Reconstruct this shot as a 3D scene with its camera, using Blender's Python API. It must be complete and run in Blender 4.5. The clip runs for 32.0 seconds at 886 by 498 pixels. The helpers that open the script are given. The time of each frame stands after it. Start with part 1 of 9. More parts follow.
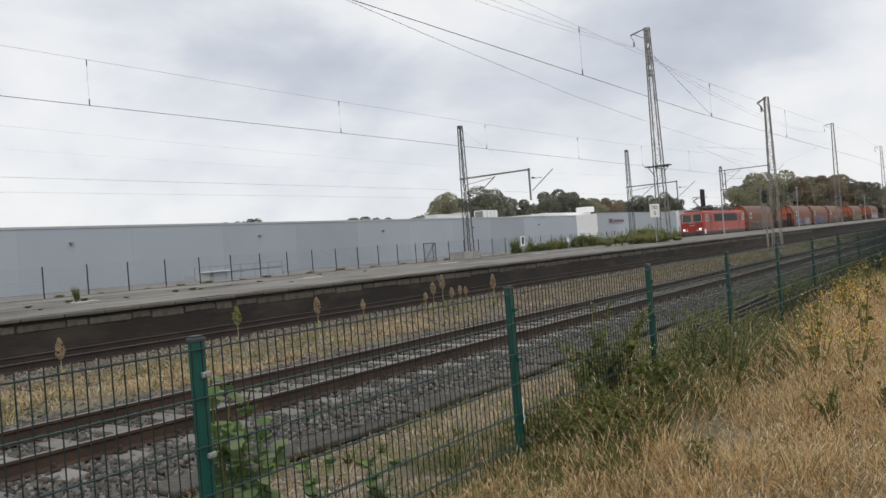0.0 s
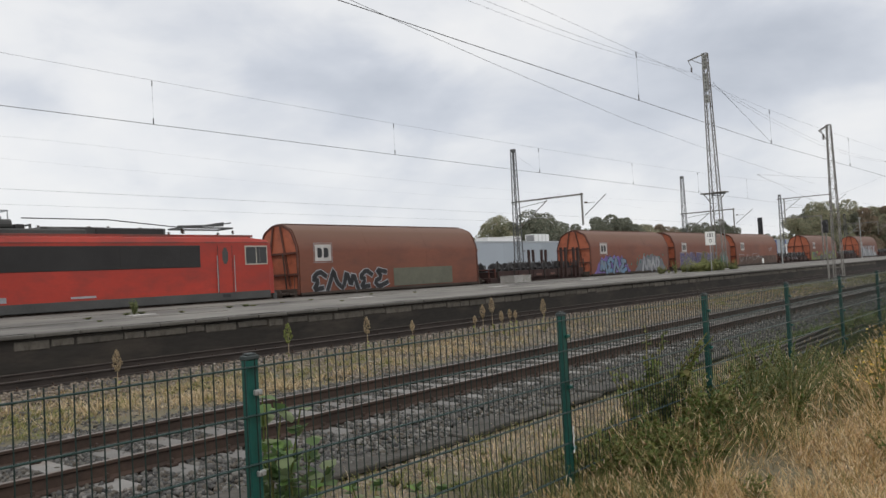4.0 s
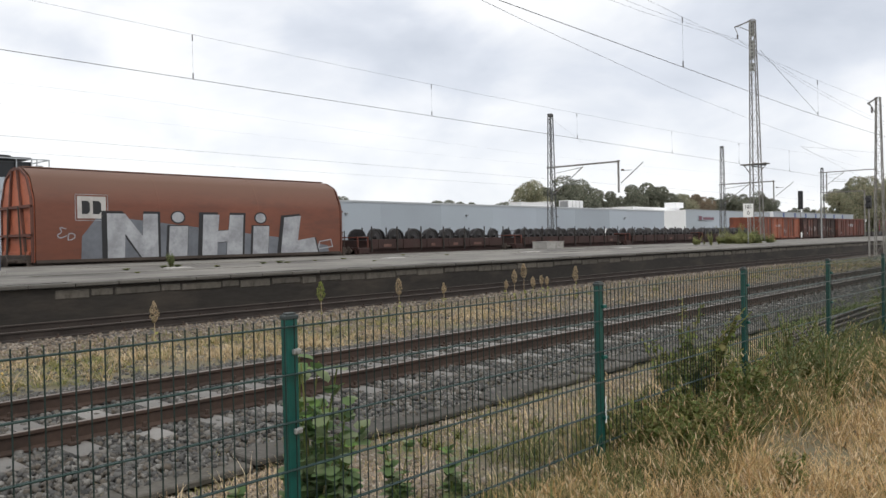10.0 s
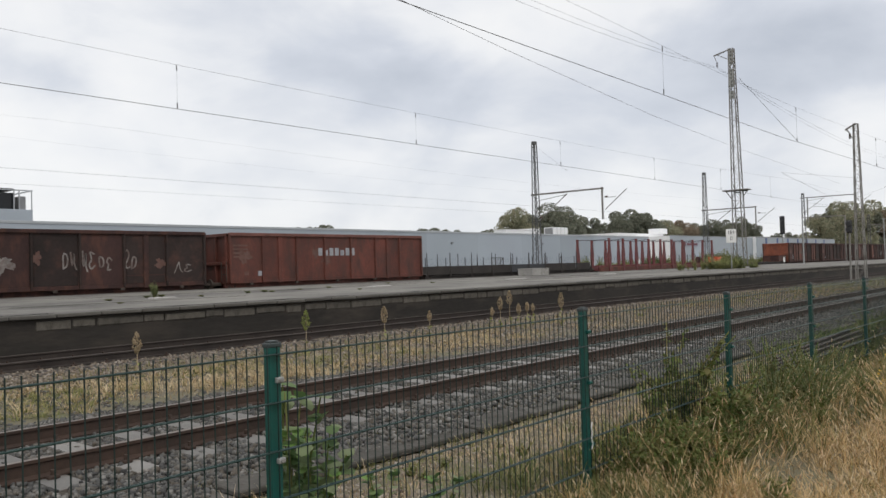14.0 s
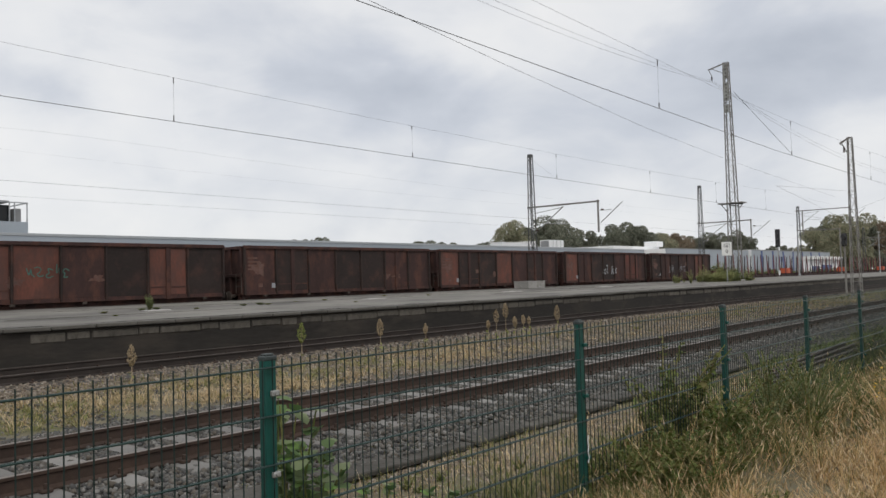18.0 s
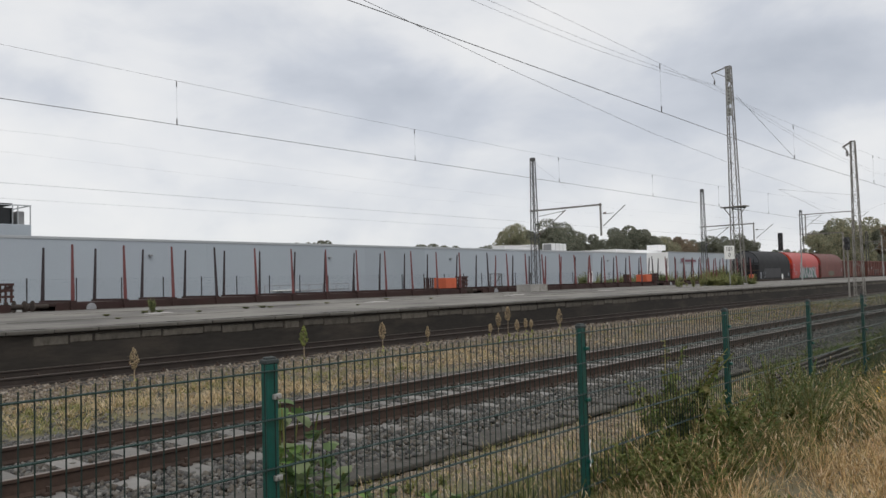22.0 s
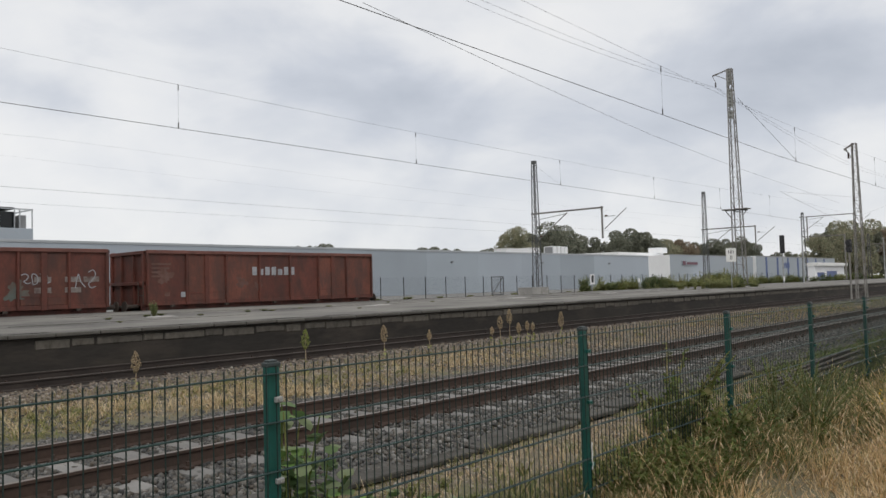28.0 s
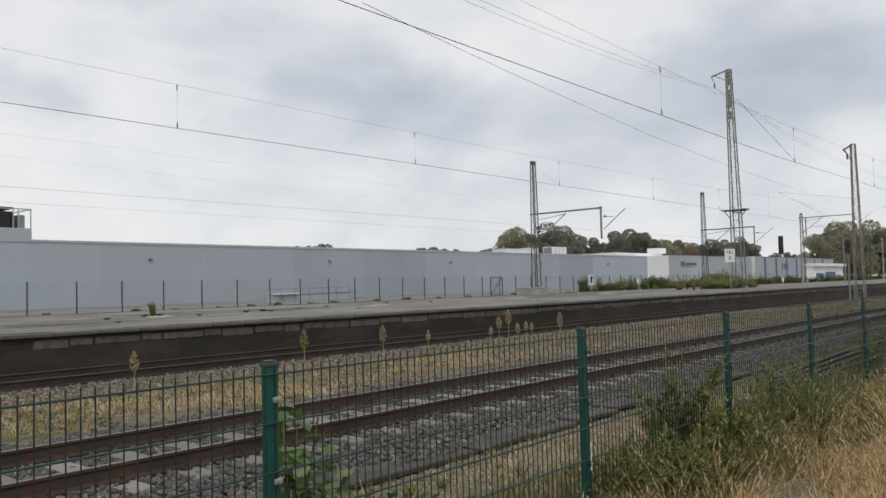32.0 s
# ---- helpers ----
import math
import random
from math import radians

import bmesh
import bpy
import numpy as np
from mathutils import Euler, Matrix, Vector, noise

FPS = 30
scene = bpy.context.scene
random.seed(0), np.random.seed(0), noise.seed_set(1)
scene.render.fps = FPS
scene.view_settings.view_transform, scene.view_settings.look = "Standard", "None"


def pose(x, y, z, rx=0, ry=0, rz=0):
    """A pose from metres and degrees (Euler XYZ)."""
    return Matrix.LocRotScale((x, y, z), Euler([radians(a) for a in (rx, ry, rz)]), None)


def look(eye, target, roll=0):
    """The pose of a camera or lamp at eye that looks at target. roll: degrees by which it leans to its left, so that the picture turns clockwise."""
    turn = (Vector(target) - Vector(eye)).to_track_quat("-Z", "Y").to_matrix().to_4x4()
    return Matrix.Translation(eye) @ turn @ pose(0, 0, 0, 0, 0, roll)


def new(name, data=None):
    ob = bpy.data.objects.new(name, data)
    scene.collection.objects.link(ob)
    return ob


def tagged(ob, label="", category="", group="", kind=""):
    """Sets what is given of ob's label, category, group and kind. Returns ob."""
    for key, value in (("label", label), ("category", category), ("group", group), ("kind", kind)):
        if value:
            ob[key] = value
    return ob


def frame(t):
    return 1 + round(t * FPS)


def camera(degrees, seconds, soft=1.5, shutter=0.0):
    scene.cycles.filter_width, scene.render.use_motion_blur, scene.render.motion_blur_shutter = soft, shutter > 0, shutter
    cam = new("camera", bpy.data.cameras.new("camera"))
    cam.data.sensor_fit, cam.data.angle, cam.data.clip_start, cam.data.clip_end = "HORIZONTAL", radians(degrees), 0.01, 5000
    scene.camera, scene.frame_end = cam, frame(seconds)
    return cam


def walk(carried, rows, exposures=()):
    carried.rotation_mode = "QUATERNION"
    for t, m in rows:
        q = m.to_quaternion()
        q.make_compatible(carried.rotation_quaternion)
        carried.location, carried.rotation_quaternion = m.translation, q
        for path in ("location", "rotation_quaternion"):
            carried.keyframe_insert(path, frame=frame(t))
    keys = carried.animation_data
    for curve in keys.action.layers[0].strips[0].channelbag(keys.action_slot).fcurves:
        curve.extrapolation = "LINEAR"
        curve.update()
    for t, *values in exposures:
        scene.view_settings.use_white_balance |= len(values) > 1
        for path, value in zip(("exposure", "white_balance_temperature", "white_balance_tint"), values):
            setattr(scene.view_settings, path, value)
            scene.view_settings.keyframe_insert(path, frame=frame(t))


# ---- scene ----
# ---- camera and its way: seconds, eye, heading from +X, pitch, roll ----
cam = camera(59.12, 32.0, soft=1.5)
PATH = [
    (0, -0.004, -0.061, 1.717, 36.01, 0.13, -4.54),
    (0.5, -0.004, -0.053, 1.720, 35.86, 0.41, -3.50),
    (1, -0.003, -0.044, 1.722, 35.79, 0.68, -3.00),
    (1.5, -0.002, -0.037, 1.723, 35.88, 1.09, -3.00),
    (2, -0.001, -0.034, 1.724, 36.20, 1.28, -3.02),
    (2.5, 0.000, -0.034, 1.724, 37.40, 1.70, -3.08),
    (3, 0.001, -0.035, 1.724, 38.27, 1.88, -3.04),
    (3.5, 0.002, -0.036, 1.724, 38.99, 1.96, -3.09),
    (5.5, -0.003, -0.038, 1.727, 40.40, 2.14, -2.90),
    (6, -0.003, -0.038, 1.727, 40.46, 2.29, -2.90),
    (6.5, -0.003, -0.038, 1.727, 40.68, 2.45, -2.91),
    (7, -0.004, -0.037, 1.728, 40.85, 2.56, -2.94),
    (7.5, -0.005, -0.035, 1.731, 41.07, 2.65, -2.88),
    (8, -0.006, -0.028, 1.734, 41.38, 0.81, -2.49),
    (8.5, -0.007, -0.017, 1.737, 41.61, 0.01, -1.91),
    (9, -0.007, -0.005, 1.740, 41.80, -0.26, -1.49),
    (9.5, -0.008, 0.004, 1.741, 42.00, -0.42, -0.91),
    (10, -0.007, 0.008, 1.740, 42.01, -0.64, -1.13),
    (10.5, -0.007, 0.007, 1.739, 41.95, -0.73, -1.17),
    (11, -0.006, 0.003, 1.737, 42.05, -0.71, -1.47),
    (11.5, -0.005, -0.000, 1.734, 41.83, -0.60, -1.68),
    (12, -0.004, -0.002, 1.733, 41.66, -0.32, -1.76),
    (12.5, -0.003, -0.002, 1.732, 41.44, 0.41, -1.68),
    (13, -0.003, -0.002, 1.732, 41.28, 0.95, -1.70),
    (13.5, -0.003, -0.003, 1.733, 41.11, 1.19, -1.70),
    (14, -0.003, -0.003, 1.733, 40.91, 1.37, -1.61),
    (14.5, -0.002, -0.003, 1.734, 40.82, 1.49, -1.61),
    (16.5, -0.003, -0.006, 1.735, 40.71, 1.97, -1.60),
    (17, -0.003, -0.005, 1.734, 40.71, 2.16, -1.68),
    (17.5, -0.003, -0.004, 1.734, 40.64, 2.23, -1.61),
    (18, -0.003, -0.003, 1.734, 40.60, 2.29, -1.57),
    (18.5, -0.002, -0.003, 1.734, 40.55, 2.37, -1.59),
    (19, -0.001, -0.003, 1.734, 40.60, 2.40, -1.64),
    (19.5, -0.001, -0.004, 1.734, 40.55, 2.44, -1.61),
    (20, -0.002, -0.005, 1.735, 40.58, 2.48, -1.58),
    (20.5, -0.004, -0.007, 1.735, 40.66, 2.47, -1.66),
    (21, -0.005, -0.008, 1.735, 40.77, 2.53, -1.66),
    (21.5, -0.005, -0.008, 1.735, 40.76, 2.55, -1.55),
    (22, -0.006, -0.008, 1.736, 40.77, 2.53, -1.48),
    (22.5, -0.006, -0.008, 1.736, 40.77, 2.55, -1.52),
    (23, -0.005, -0.008, 1.735, 40.77, 2.56, -1.52),
    (23.5, -0.005, -0.007, 1.734, 40.77, 2.59, -1.49),
    (24, -0.005, -0.007, 1.734, 40.72, 2.60, -1.50),
    (24.5, -0.005, -0.008, 1.734, 40.78, 2.62, -1.57),
    (25, -0.006, -0.009, 1.734, 40.81, 2.64, -1.56),
    (25.5, -0.005, -0.008, 1.734, 40.85, 2.67, -1.52),
    (27.5, -0.007, -0.008, 1.735, 40.82, 2.73, -1.54),
    (28, -0.006, -0.008, 1.734, 40.87, 2.76, -1.58),
    (28.5, -0.006, -0.008, 1.735, 40.88, 2.74, -1.59),
    (29, -0.006, -0.008, 1.735, 40.90, 2.66, -1.60),
    (29.5, -0.006, -0.008, 1.735, 40.87, 2.63, -1.56),
    (30, -0.005, -0.008, 1.734, 40.81, 2.63, -1.57),
    (30.5, -0.004, -0.006, 1.734, 40.80, 2.64, -1.53),
    (31, -0.002, -0.004, 1.734, 40.76, 2.68, -1.55),
    (31.5, -0.002, -0.004, 1.734, 40.78, 2.72, -1.54),
    (32, -0.002, -0.004, 1.734, 40.79, 2.78, -1.52),
]

def aim(x, y, z, yaw, pitch, roll):
    a, b = radians(yaw), radians(pitch)
    return look((x, y, z), (x + math.cos(a) * math.cos(b), y + math.sin(a) * math.cos(b), z + math.sin(b)), roll)


# the clip's camera brightens a little when it is lowered, and settles again
LIGHT = [(0, 0.15), (2, 0.12), (3, 0.10), (6, 0.16), (7.5, 0.19), (8.5, 0.34), (9.5, 0.41), (11.5, 0.41), (12.5, 0.31), (14, 0.19), (17, 0.06), (25, 0.05), (28, 0.07), (32, 0.04)]
walk(cam, [(t, aim(*row)) for t, *row in PATH], LIGHT)

# ---- world: bright broken overcast ----
SUN_EL, SUN_AZ = radians(48), radians(200)
world = bpy.data.worlds.new("overcast_sky")
scene.world = world
world.use_nodes = True
wn, wl = world.node_tree.nodes, world.node_tree.links
wn.clear()
w_out, w_bg = wn.new("ShaderNodeOutputWorld"), wn.new("ShaderNodeBackground")
w_sky = wn.new("ShaderNodeTexSky")
w_sky.sky_type, w_sky.sun_disc = "NISHITA", False
w_sky.sun_elevation, w_sky.sun_rotation = SUN_EL, SUN_AZ
w_co, w_map = wn.new("ShaderNodeTexCoord"), wn.new("ShaderNodeMapping")
w_map.inputs["Scale"].default_value = (1.0, 1.0, 2.0)
w_n1, w_n2 = wn.new("ShaderNodeTexNoise"), wn.new("ShaderNodeTexNoise")
w_n1.inputs["Scale"].default_value, w_n1.inputs["Detail"].default_value, w_n1.inputs["Roughness"].default_value = 5.0, 7, 0.53
w_n1.inputs["Distortion"].default_value = 0.3
w_n2.inputs["Scale"].default_value, w_n2.inputs["Detail"].default_value = 4.0, 5
wl.new(w_co.outputs["Generated"], w_map.inputs["Vector"])
wl.new(w_map.outputs["Vector"], w_n1.inputs["Vector"])
wl.new(w_map.outputs["Vector"], w_n2.inputs["Vector"])
# ragged edges: the direction is shaken by noise before the cloud masses are laid out in it
w_shake = wn.new("ShaderNodeVectorMath")
w_shake.operation = "MULTIPLY_ADD"
w_shake.inputs[1].default_value = (0.34, 0.34, 0.34)
wl.new(w_n2.outputs["Color"], w_shake.inputs[0])
wl.new(w_map.outputs["Vector"], w_shake.inputs[2])
MASSES = ((0.654, 0.711, 0.259, 0.25, 0.42), (0.70, 0.67, 0.245, 0.18, 0.26), (0.446, 0.834, 0.330, 0.24, 0.40), (0.335, 0.909, 0.235, 0.14, 0.42), (0.866, 0.453, 0.212, 0.22, 0.32), (0.937, 0.244, 0.252, 0.30, 0.42),
          (0.955, 0.20, 0.22, 0.2, 0.22), (0.914, 0.297, 0.285, 0.2, 0.22), (0.70, 0.70, 0.145, 0.42, 0.40), (0.908, 0.404, 0.113, 0.26, 0.26), (0.771, 0.551, 0.36, 0.14, 0.25), (0.98, 0.1, 0.12, 0.2, 0.3), (0.2, 0.95, 0.3, 0.2, 0.4),
          (0.7, 0.3, 0.7, 0.5, 0.5), (-0.3, 0.8, 0.5, 0.5, 0.5), (-0.7, -0.5, 0.4, 0.6, 0.5), (0.5, -0.7, 0.4, 0.6, 0.5))
w_calm = wn.new("ShaderNodeMapRange")
w_calm.inputs["To Min"].default_value, w_calm.inputs["To Max"].default_value = 0.27, 0.79
wl.new(w_n1.outputs["Fac"], w_calm.inputs["Value"])
w_sum = w_calm.outputs["Result"]
for cx, cy, cz, size, dark in MASSES:
    d, r, m = wn.new("ShaderNodeVectorMath"), wn.new("ShaderNodeMapRange"), wn.new("ShaderNodeMath")
    d.operation, m.operation, r.interpolation_type = "DISTANCE", "SUBTRACT", "SMOOTHSTEP"
    d.inputs[1].default_value = (cx + 0.17, cy + 0.17, cz * 2.0 + 0.17)
    wl.new(w_shake.outputs[0], d.inputs[0])
    r.inputs["From Min"].default_value, r.inputs["From Max"].default_value = size, 0.0
    r.inputs["To Min"].default_value, r.inputs["To Max"].default_value = 0.0, dark * 0.46
    wl.new(d.outputs["Value"], r.inputs["Value"])
    wl.new(w_sum, m.inputs[0])
    wl.new(r.outputs["Result"], m.inputs[1])
    w_sum = m.outputs[0]
w_ramp = wn.new("ShaderNodeValToRGB")
CLOUDS = ((0.10, (0.45, 0.485, 0.55)), (0.30, (0.59, 0.62, 0.68)), (0.46, (0.775, 0.785, 0.805)), (0.66, (0.895, 0.886, 0.872)))
while len(w_ramp.color_ramp.elements) < len(CLOUDS):
    w_ramp.color_ramp.elements.new(0.5)
for el, (at, col) in zip(w_ramp.color_ramp.elements, CLOUDS):
    el.position, el.color = at, (*col, 1)
w_mul = wn.new("ShaderNodeVectorMath")
w_mul.operation = "SCALE"
w_mul.inputs["Scale"].default_value = 0.1
w_mix = wn.new("ShaderNodeMix")
w_mix.data_type = "RGBA"
w_mix.inputs["Factor"].default_value = 0.94
wl.new(w_sum, w_ramp.inputs["Fac"])
wl.new(w_sky.outputs["Color"], w_mul.inputs[0])
wl.new(w_mul.outputs[0], w_mix.inputs["A"])
wl.new(w_ramp.outputs["Color"], w_mix.inputs["B"])
wl.new(w_mix.outputs["Result"], w_bg.inputs["Color"])
w_bg.inputs["Strength"].default_value = 1.0
wl.new(w_bg.outputs["Background"], w_out.inputs["Surface"])

sun_data = bpy.data.lights.new("sun", "SUN")
sun_data.energy, sun_data.angle, sun_data.color = 0.8, radians(14), (1.0, 0.96, 0.9)
sun = new("sun", sun_data)
sun.matrix_world = look((0, 0, 60), (0.45, 0.65, 59.05))


# ---- materials ----
def socket(shader, name, value):
    shader.inputs[name].default_value = value


def surface(name, colour, dark=0.7, light=1.15, rough=0.8, metal=0.0, coarse=0.6, fine=25.0, bump=0.15, stain=None, stain_at=0.62,
            stretch=(1, 1, 1), per_piece=0.0, space="Object", stain_scale=1.3, faded=None):
    """A procedural paint, stone or soil: two scales of variation, an optional stain colour, fine relief."""
    m = bpy.data.materials.new(name)
    m.use_nodes = True
    n, l = m.node_tree.nodes, m.node_tree.links
    b = n["Principled BSDF"]
    co, mp = n.new("ShaderNodeTexCoord"), n.new("ShaderNodeMapping")
    mp.inputs["Scale"].default_value = stretch
    l.new(co.outputs[space], mp.inputs["Vector"])
    big, small = n.new("ShaderNodeTexNoise"), n.new("ShaderNodeTexNoise")
    for tex, s, d in ((big, coarse, 4), (small, fine, 3)):
        tex.inputs["Scale"].default_value, tex.inputs["Detail"].default_value = s, d
        l.new(mp.outputs["Vector"], tex.inputs["Vector"])
    add = n.new("ShaderNodeMath")
    add.operation = "MULTIPLY_ADD"
    add.inputs[1].default_value = 0.45
    l.new(small.outputs["Fac"], add.inputs[0])
    l.new(big.outputs["Fac"], add.inputs[2])
    ramp = n.new("ShaderNodeValToRGB")
    for el, at, k in zip(ramp.color_ramp.elements, (0.45, 1.0), (dark, light)):
        el.position, el.color = at, (*[min(1, c * k) for c in colour], 1)
    l.new(add.outputs[0], ramp.inputs["Fac"])
    last = ramp.outputs["Color"]
    if stain:
        tex, edge, mix = n.new("ShaderNodeTexNoise"), n.new("ShaderNodeValToRGB"), n.new("ShaderNodeMix")
        tex.inputs["Scale"].default_value, tex.inputs["Detail"].default_value, tex.inputs["Roughness"].default_value = stain_scale, 8, 0.65
        l.new(mp.outputs["Vector"], tex.inputs["Vector"])
        edge.color_ramp.elements[0].position, edge.color_ramp.elements[1].position = stain_at - 0.12, stain_at + 0.1
        mix.data_type = "RGBA"
        l.new(tex.outputs["Fac"], edge.inputs["Fac"])
        l.new(edge.outputs["Color"], mix.inputs["Factor"])
        l.new(last, mix.inputs["A"])
        mix.inputs["B"].default_value = (*stain, 1)
        last = mix.outputs["Result"]
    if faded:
        # a second, duller colour that takes over between two heights, with a ragged edge
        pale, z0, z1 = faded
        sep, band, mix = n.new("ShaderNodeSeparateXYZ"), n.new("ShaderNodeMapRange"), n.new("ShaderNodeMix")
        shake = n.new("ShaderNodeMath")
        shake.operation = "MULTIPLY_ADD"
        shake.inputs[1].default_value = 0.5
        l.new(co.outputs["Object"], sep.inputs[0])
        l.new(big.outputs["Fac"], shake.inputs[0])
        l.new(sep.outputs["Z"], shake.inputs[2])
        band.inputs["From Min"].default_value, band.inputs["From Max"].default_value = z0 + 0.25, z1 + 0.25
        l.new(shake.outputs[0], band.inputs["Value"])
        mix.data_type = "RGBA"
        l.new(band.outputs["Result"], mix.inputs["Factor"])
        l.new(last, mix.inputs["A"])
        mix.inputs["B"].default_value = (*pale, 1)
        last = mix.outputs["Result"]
    if per_piece:
        info, hsv, rng = n.new("ShaderNodeObjectInfo"), n.new("ShaderNodeHueSaturation"), n.new("ShaderNodeMapRange")
        rng.inputs["To Min"].default_value, rng.inputs["To Max"].default_value = 1 - per_piece, 1 + per_piece
        l.new(info.outputs["Random"], rng.inputs["Value"])
        l.new(rng.outputs["Result"], hsv.inputs["Value"])
        l.new(last, hsv.inputs["Color"])
        last = hsv.outputs["Color"]
    l.new(last, b.inputs["Base Color"])
    socket(b, "Roughness", rough)
    socket(b, "Metallic", metal)
    if bump:
        bp = n.new("ShaderNodeBump")
        bp.inputs["Strength"].default_value, bp.inputs["Distance"].default_value = bump, 0.02
        l.new(small.outputs["Fac"], bp.inputs["Height"])
        l.new(bp.outputs["Normal"], b.inputs["Normal"])
    return m


def islands(name, colours, rough=0.9, sheen=0.0, through_light=0.0):
    """Foliage, blades and stones: a colour for each island, out of a ramp."""
    m = bpy.data.materials.new(name)
    m.use_nodes = True
    n, l = m.node_tree.nodes, m.node_tree.links
    b = n["Principled BSDF"]
    geo, ramp = n.new("ShaderNodeNewGeometry"), n.new("ShaderNodeValToRGB")
    while len(ramp.color_ramp.elements) < len(colours):
        ramp.color_ramp.elements.new(0.5)
    for i, (el, c) in enumerate(zip(ramp.color_ramp.elements, colours)):
        el.position, el.color = i / (len(colours) - 1), (*c, 1)
    l.new(geo.outputs["Random Per Island"], ramp.inputs["Fac"])
    l.new(ramp.outputs["Color"], b.inputs["Base Color"])
    socket(b, "Roughness", rough)
    if through_light:
        socket(b, "Subsurface Weight", 0.0)
        tr, mix, out = n.new("ShaderNodeBsdfTranslucent"), n.new("ShaderNodeMixShader"), n["Material Output"]
        mix.inputs["Fac"].default_value = through_light
        l.new(ramp.outputs["Color"], tr.inputs["Color"])
        l.new(b.outputs["BSDF"], mix.inputs[1])
        l.new(tr.outputs["BSDF"], mix.inputs[2])
        l.new(mix.outputs["Shader"], out.inputs["Surface"])
    return m


M = {}
M["soil"] = surface("dry_soil", (0.155, 0.13, 0.09), 0.6, 1.3, 0.95, coarse=0.25, fine=9, bump=0.6, stain=(0.125, 0.118, 0.06), stain_at=0.54, stain_scale=0.6)
M["ballast_bed"] = surface("ballast_bed", (0.050, 0.046, 0.042), 0.45, 1.5, 0.95, coarse=1.2, fine=16, bump=1.0, stain=(0.075, 0.06, 0.042), stain_at=0.6, stain_scale=0.5)
M["stone"] = islands("ballast_stone", [(0.042, 0.041, 0.04), (0.081, 0.08, 0.076), (0.135, 0.132, 0.124), (0.088, 0.073, 0.056), (0.224, 0.217, 0.201)])
M["stone_brown"] = islands("rusty_stone", [(0.09, 0.072, 0.055), (0.18, 0.145, 0.11), (0.28, 0.235, 0.185), (0.14, 0.105, 0.075), (0.38, 0.34, 0.29)])
M["timber"] = surface("old_timber_sleeper", (0.07, 0.056, 0.045), 0.6, 1.4, 0.95, coarse=2, fine=30, bump=0.4, stain=(0.12, 0.10, 0.08), stain_at=0.62, per_piece=0.25)
M["concrete"] = surface("grey_concrete", (0.36, 0.35, 0.33), 0.7, 1.15, 0.9, coarse=0.8, fine=18, bump=0.3, stain=(0.16, 0.15, 0.13), stain_at=0.62)
M["duct"] = surface("grimy_duct_concrete", (0.115, 0.105, 0.092), 0.45, 1.45, 0.9, coarse=1.8, fine=16, bump=0.5, stain=(0.055, 0.05, 0.04), stain_at=0.52, per_piece=0.25)
M["sleeper"] = surface("sleeper_concrete", (0.215, 0.207, 0.195), 0.7, 1.2, 0.9, coarse=2, fine=30, bump=0.3, stain=(0.20, 0.14, 0.10), stain_at=0.6, per_piece=0.2)
M["asphalt"] = surface("platform_asphalt", (0.150, 0.141, 0.128), 0.4, 1.4, 0.92, coarse=0.35, fine=14, bump=0.3, stain=(0.225, 0.215, 0.19), stain_at=0.55, stain_scale=0.5, stretch=(0.6, 1, 1))
M["crack"] = surface("dirt_filled_crack", (0.085, 0.078, 0.062), 0.6, 1.4, 0.95, coarse=2, fine=14, bump=0.3)
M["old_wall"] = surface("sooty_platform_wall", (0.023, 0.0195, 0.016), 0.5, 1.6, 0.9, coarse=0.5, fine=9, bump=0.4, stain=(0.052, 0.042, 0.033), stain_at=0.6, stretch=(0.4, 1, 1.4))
M["block"] = surface("weathered_block", (0.118, 0.105, 0.087), 0.45, 1.4, 0.9, coarse=2.5, fine=12, bump=0.4, stain=(0.035, 0.03, 0.024), stain_at=0.6, per_piece=0.18, stain_scale=3.0)
M["coping"] = surface("coping_concrete", (0.115, 0.107, 0.095), 0.6, 1.3, 0.9, coarse=0.8, fine=14, bump=0.3, stain=(0.075, 0.068, 0.058), stain_at=0.55, per_piece=0.15)
M["rail"] = surface("rusty_rail", (0.052, 0.031, 0.022), 0.6, 1.4, 0.85, coarse=1.5, fine=22, bump=0.2, stain=(0.035, 0.025, 0.02))
M["rail_head"] = surface("worn_railhead", (0.17, 0.14, 0.12), 0.8, 1.15, 0.5, metal=0.25, coarse=2, fine=30, bump=0.05)
M["rail_rust"] = surface("dull_railhead", (0.085, 0.068, 0.056), 0.8, 1.15, 0.75, coarse=2, fine=30, bump=0.05)
M["fence"] = surface("green_coated_steel", (0.003, 0.074, 0.060), 0.8, 1.2, 0.42, coarse=1.5, fine=40, bump=0.04, stain=(0.03, 0.10, 0.07), stain_at=0.72)
M["wire_green"] = surface("green_wire", (0.003, 0.026, 0.021), 0.8, 1.2, 0.45, coarse=3, fine=40, bump=0.0)
# darker copy of the fence wire: the uprights' backlit look put into colour
M["wire_dark"] = surface("backlit_green_wire", (0.004, 0.017, 0.014), 0.8, 1.2, 0.6, coarse=3, fine=40, bump=0.0)
M["rail_old"] = surface("dark_old_rail", (0.034, 0.026, 0.022), 0.6, 1.4, 0.9, coarse=1.5, fine=22, bump=0.2)
M["cap"] = surface("dark_plastic", (0.03, 0.04, 0.04), 0.8, 1.2, 0.5, bump=0.0)
M["galv"] = surface("galvanised_steel", (0.42, 0.43, 0.43), 0.7, 1.1, 0.45, metal=0.5, coarse=1.2, fine=20, bump=0.05, stain=(0.22, 0.2, 0.17))
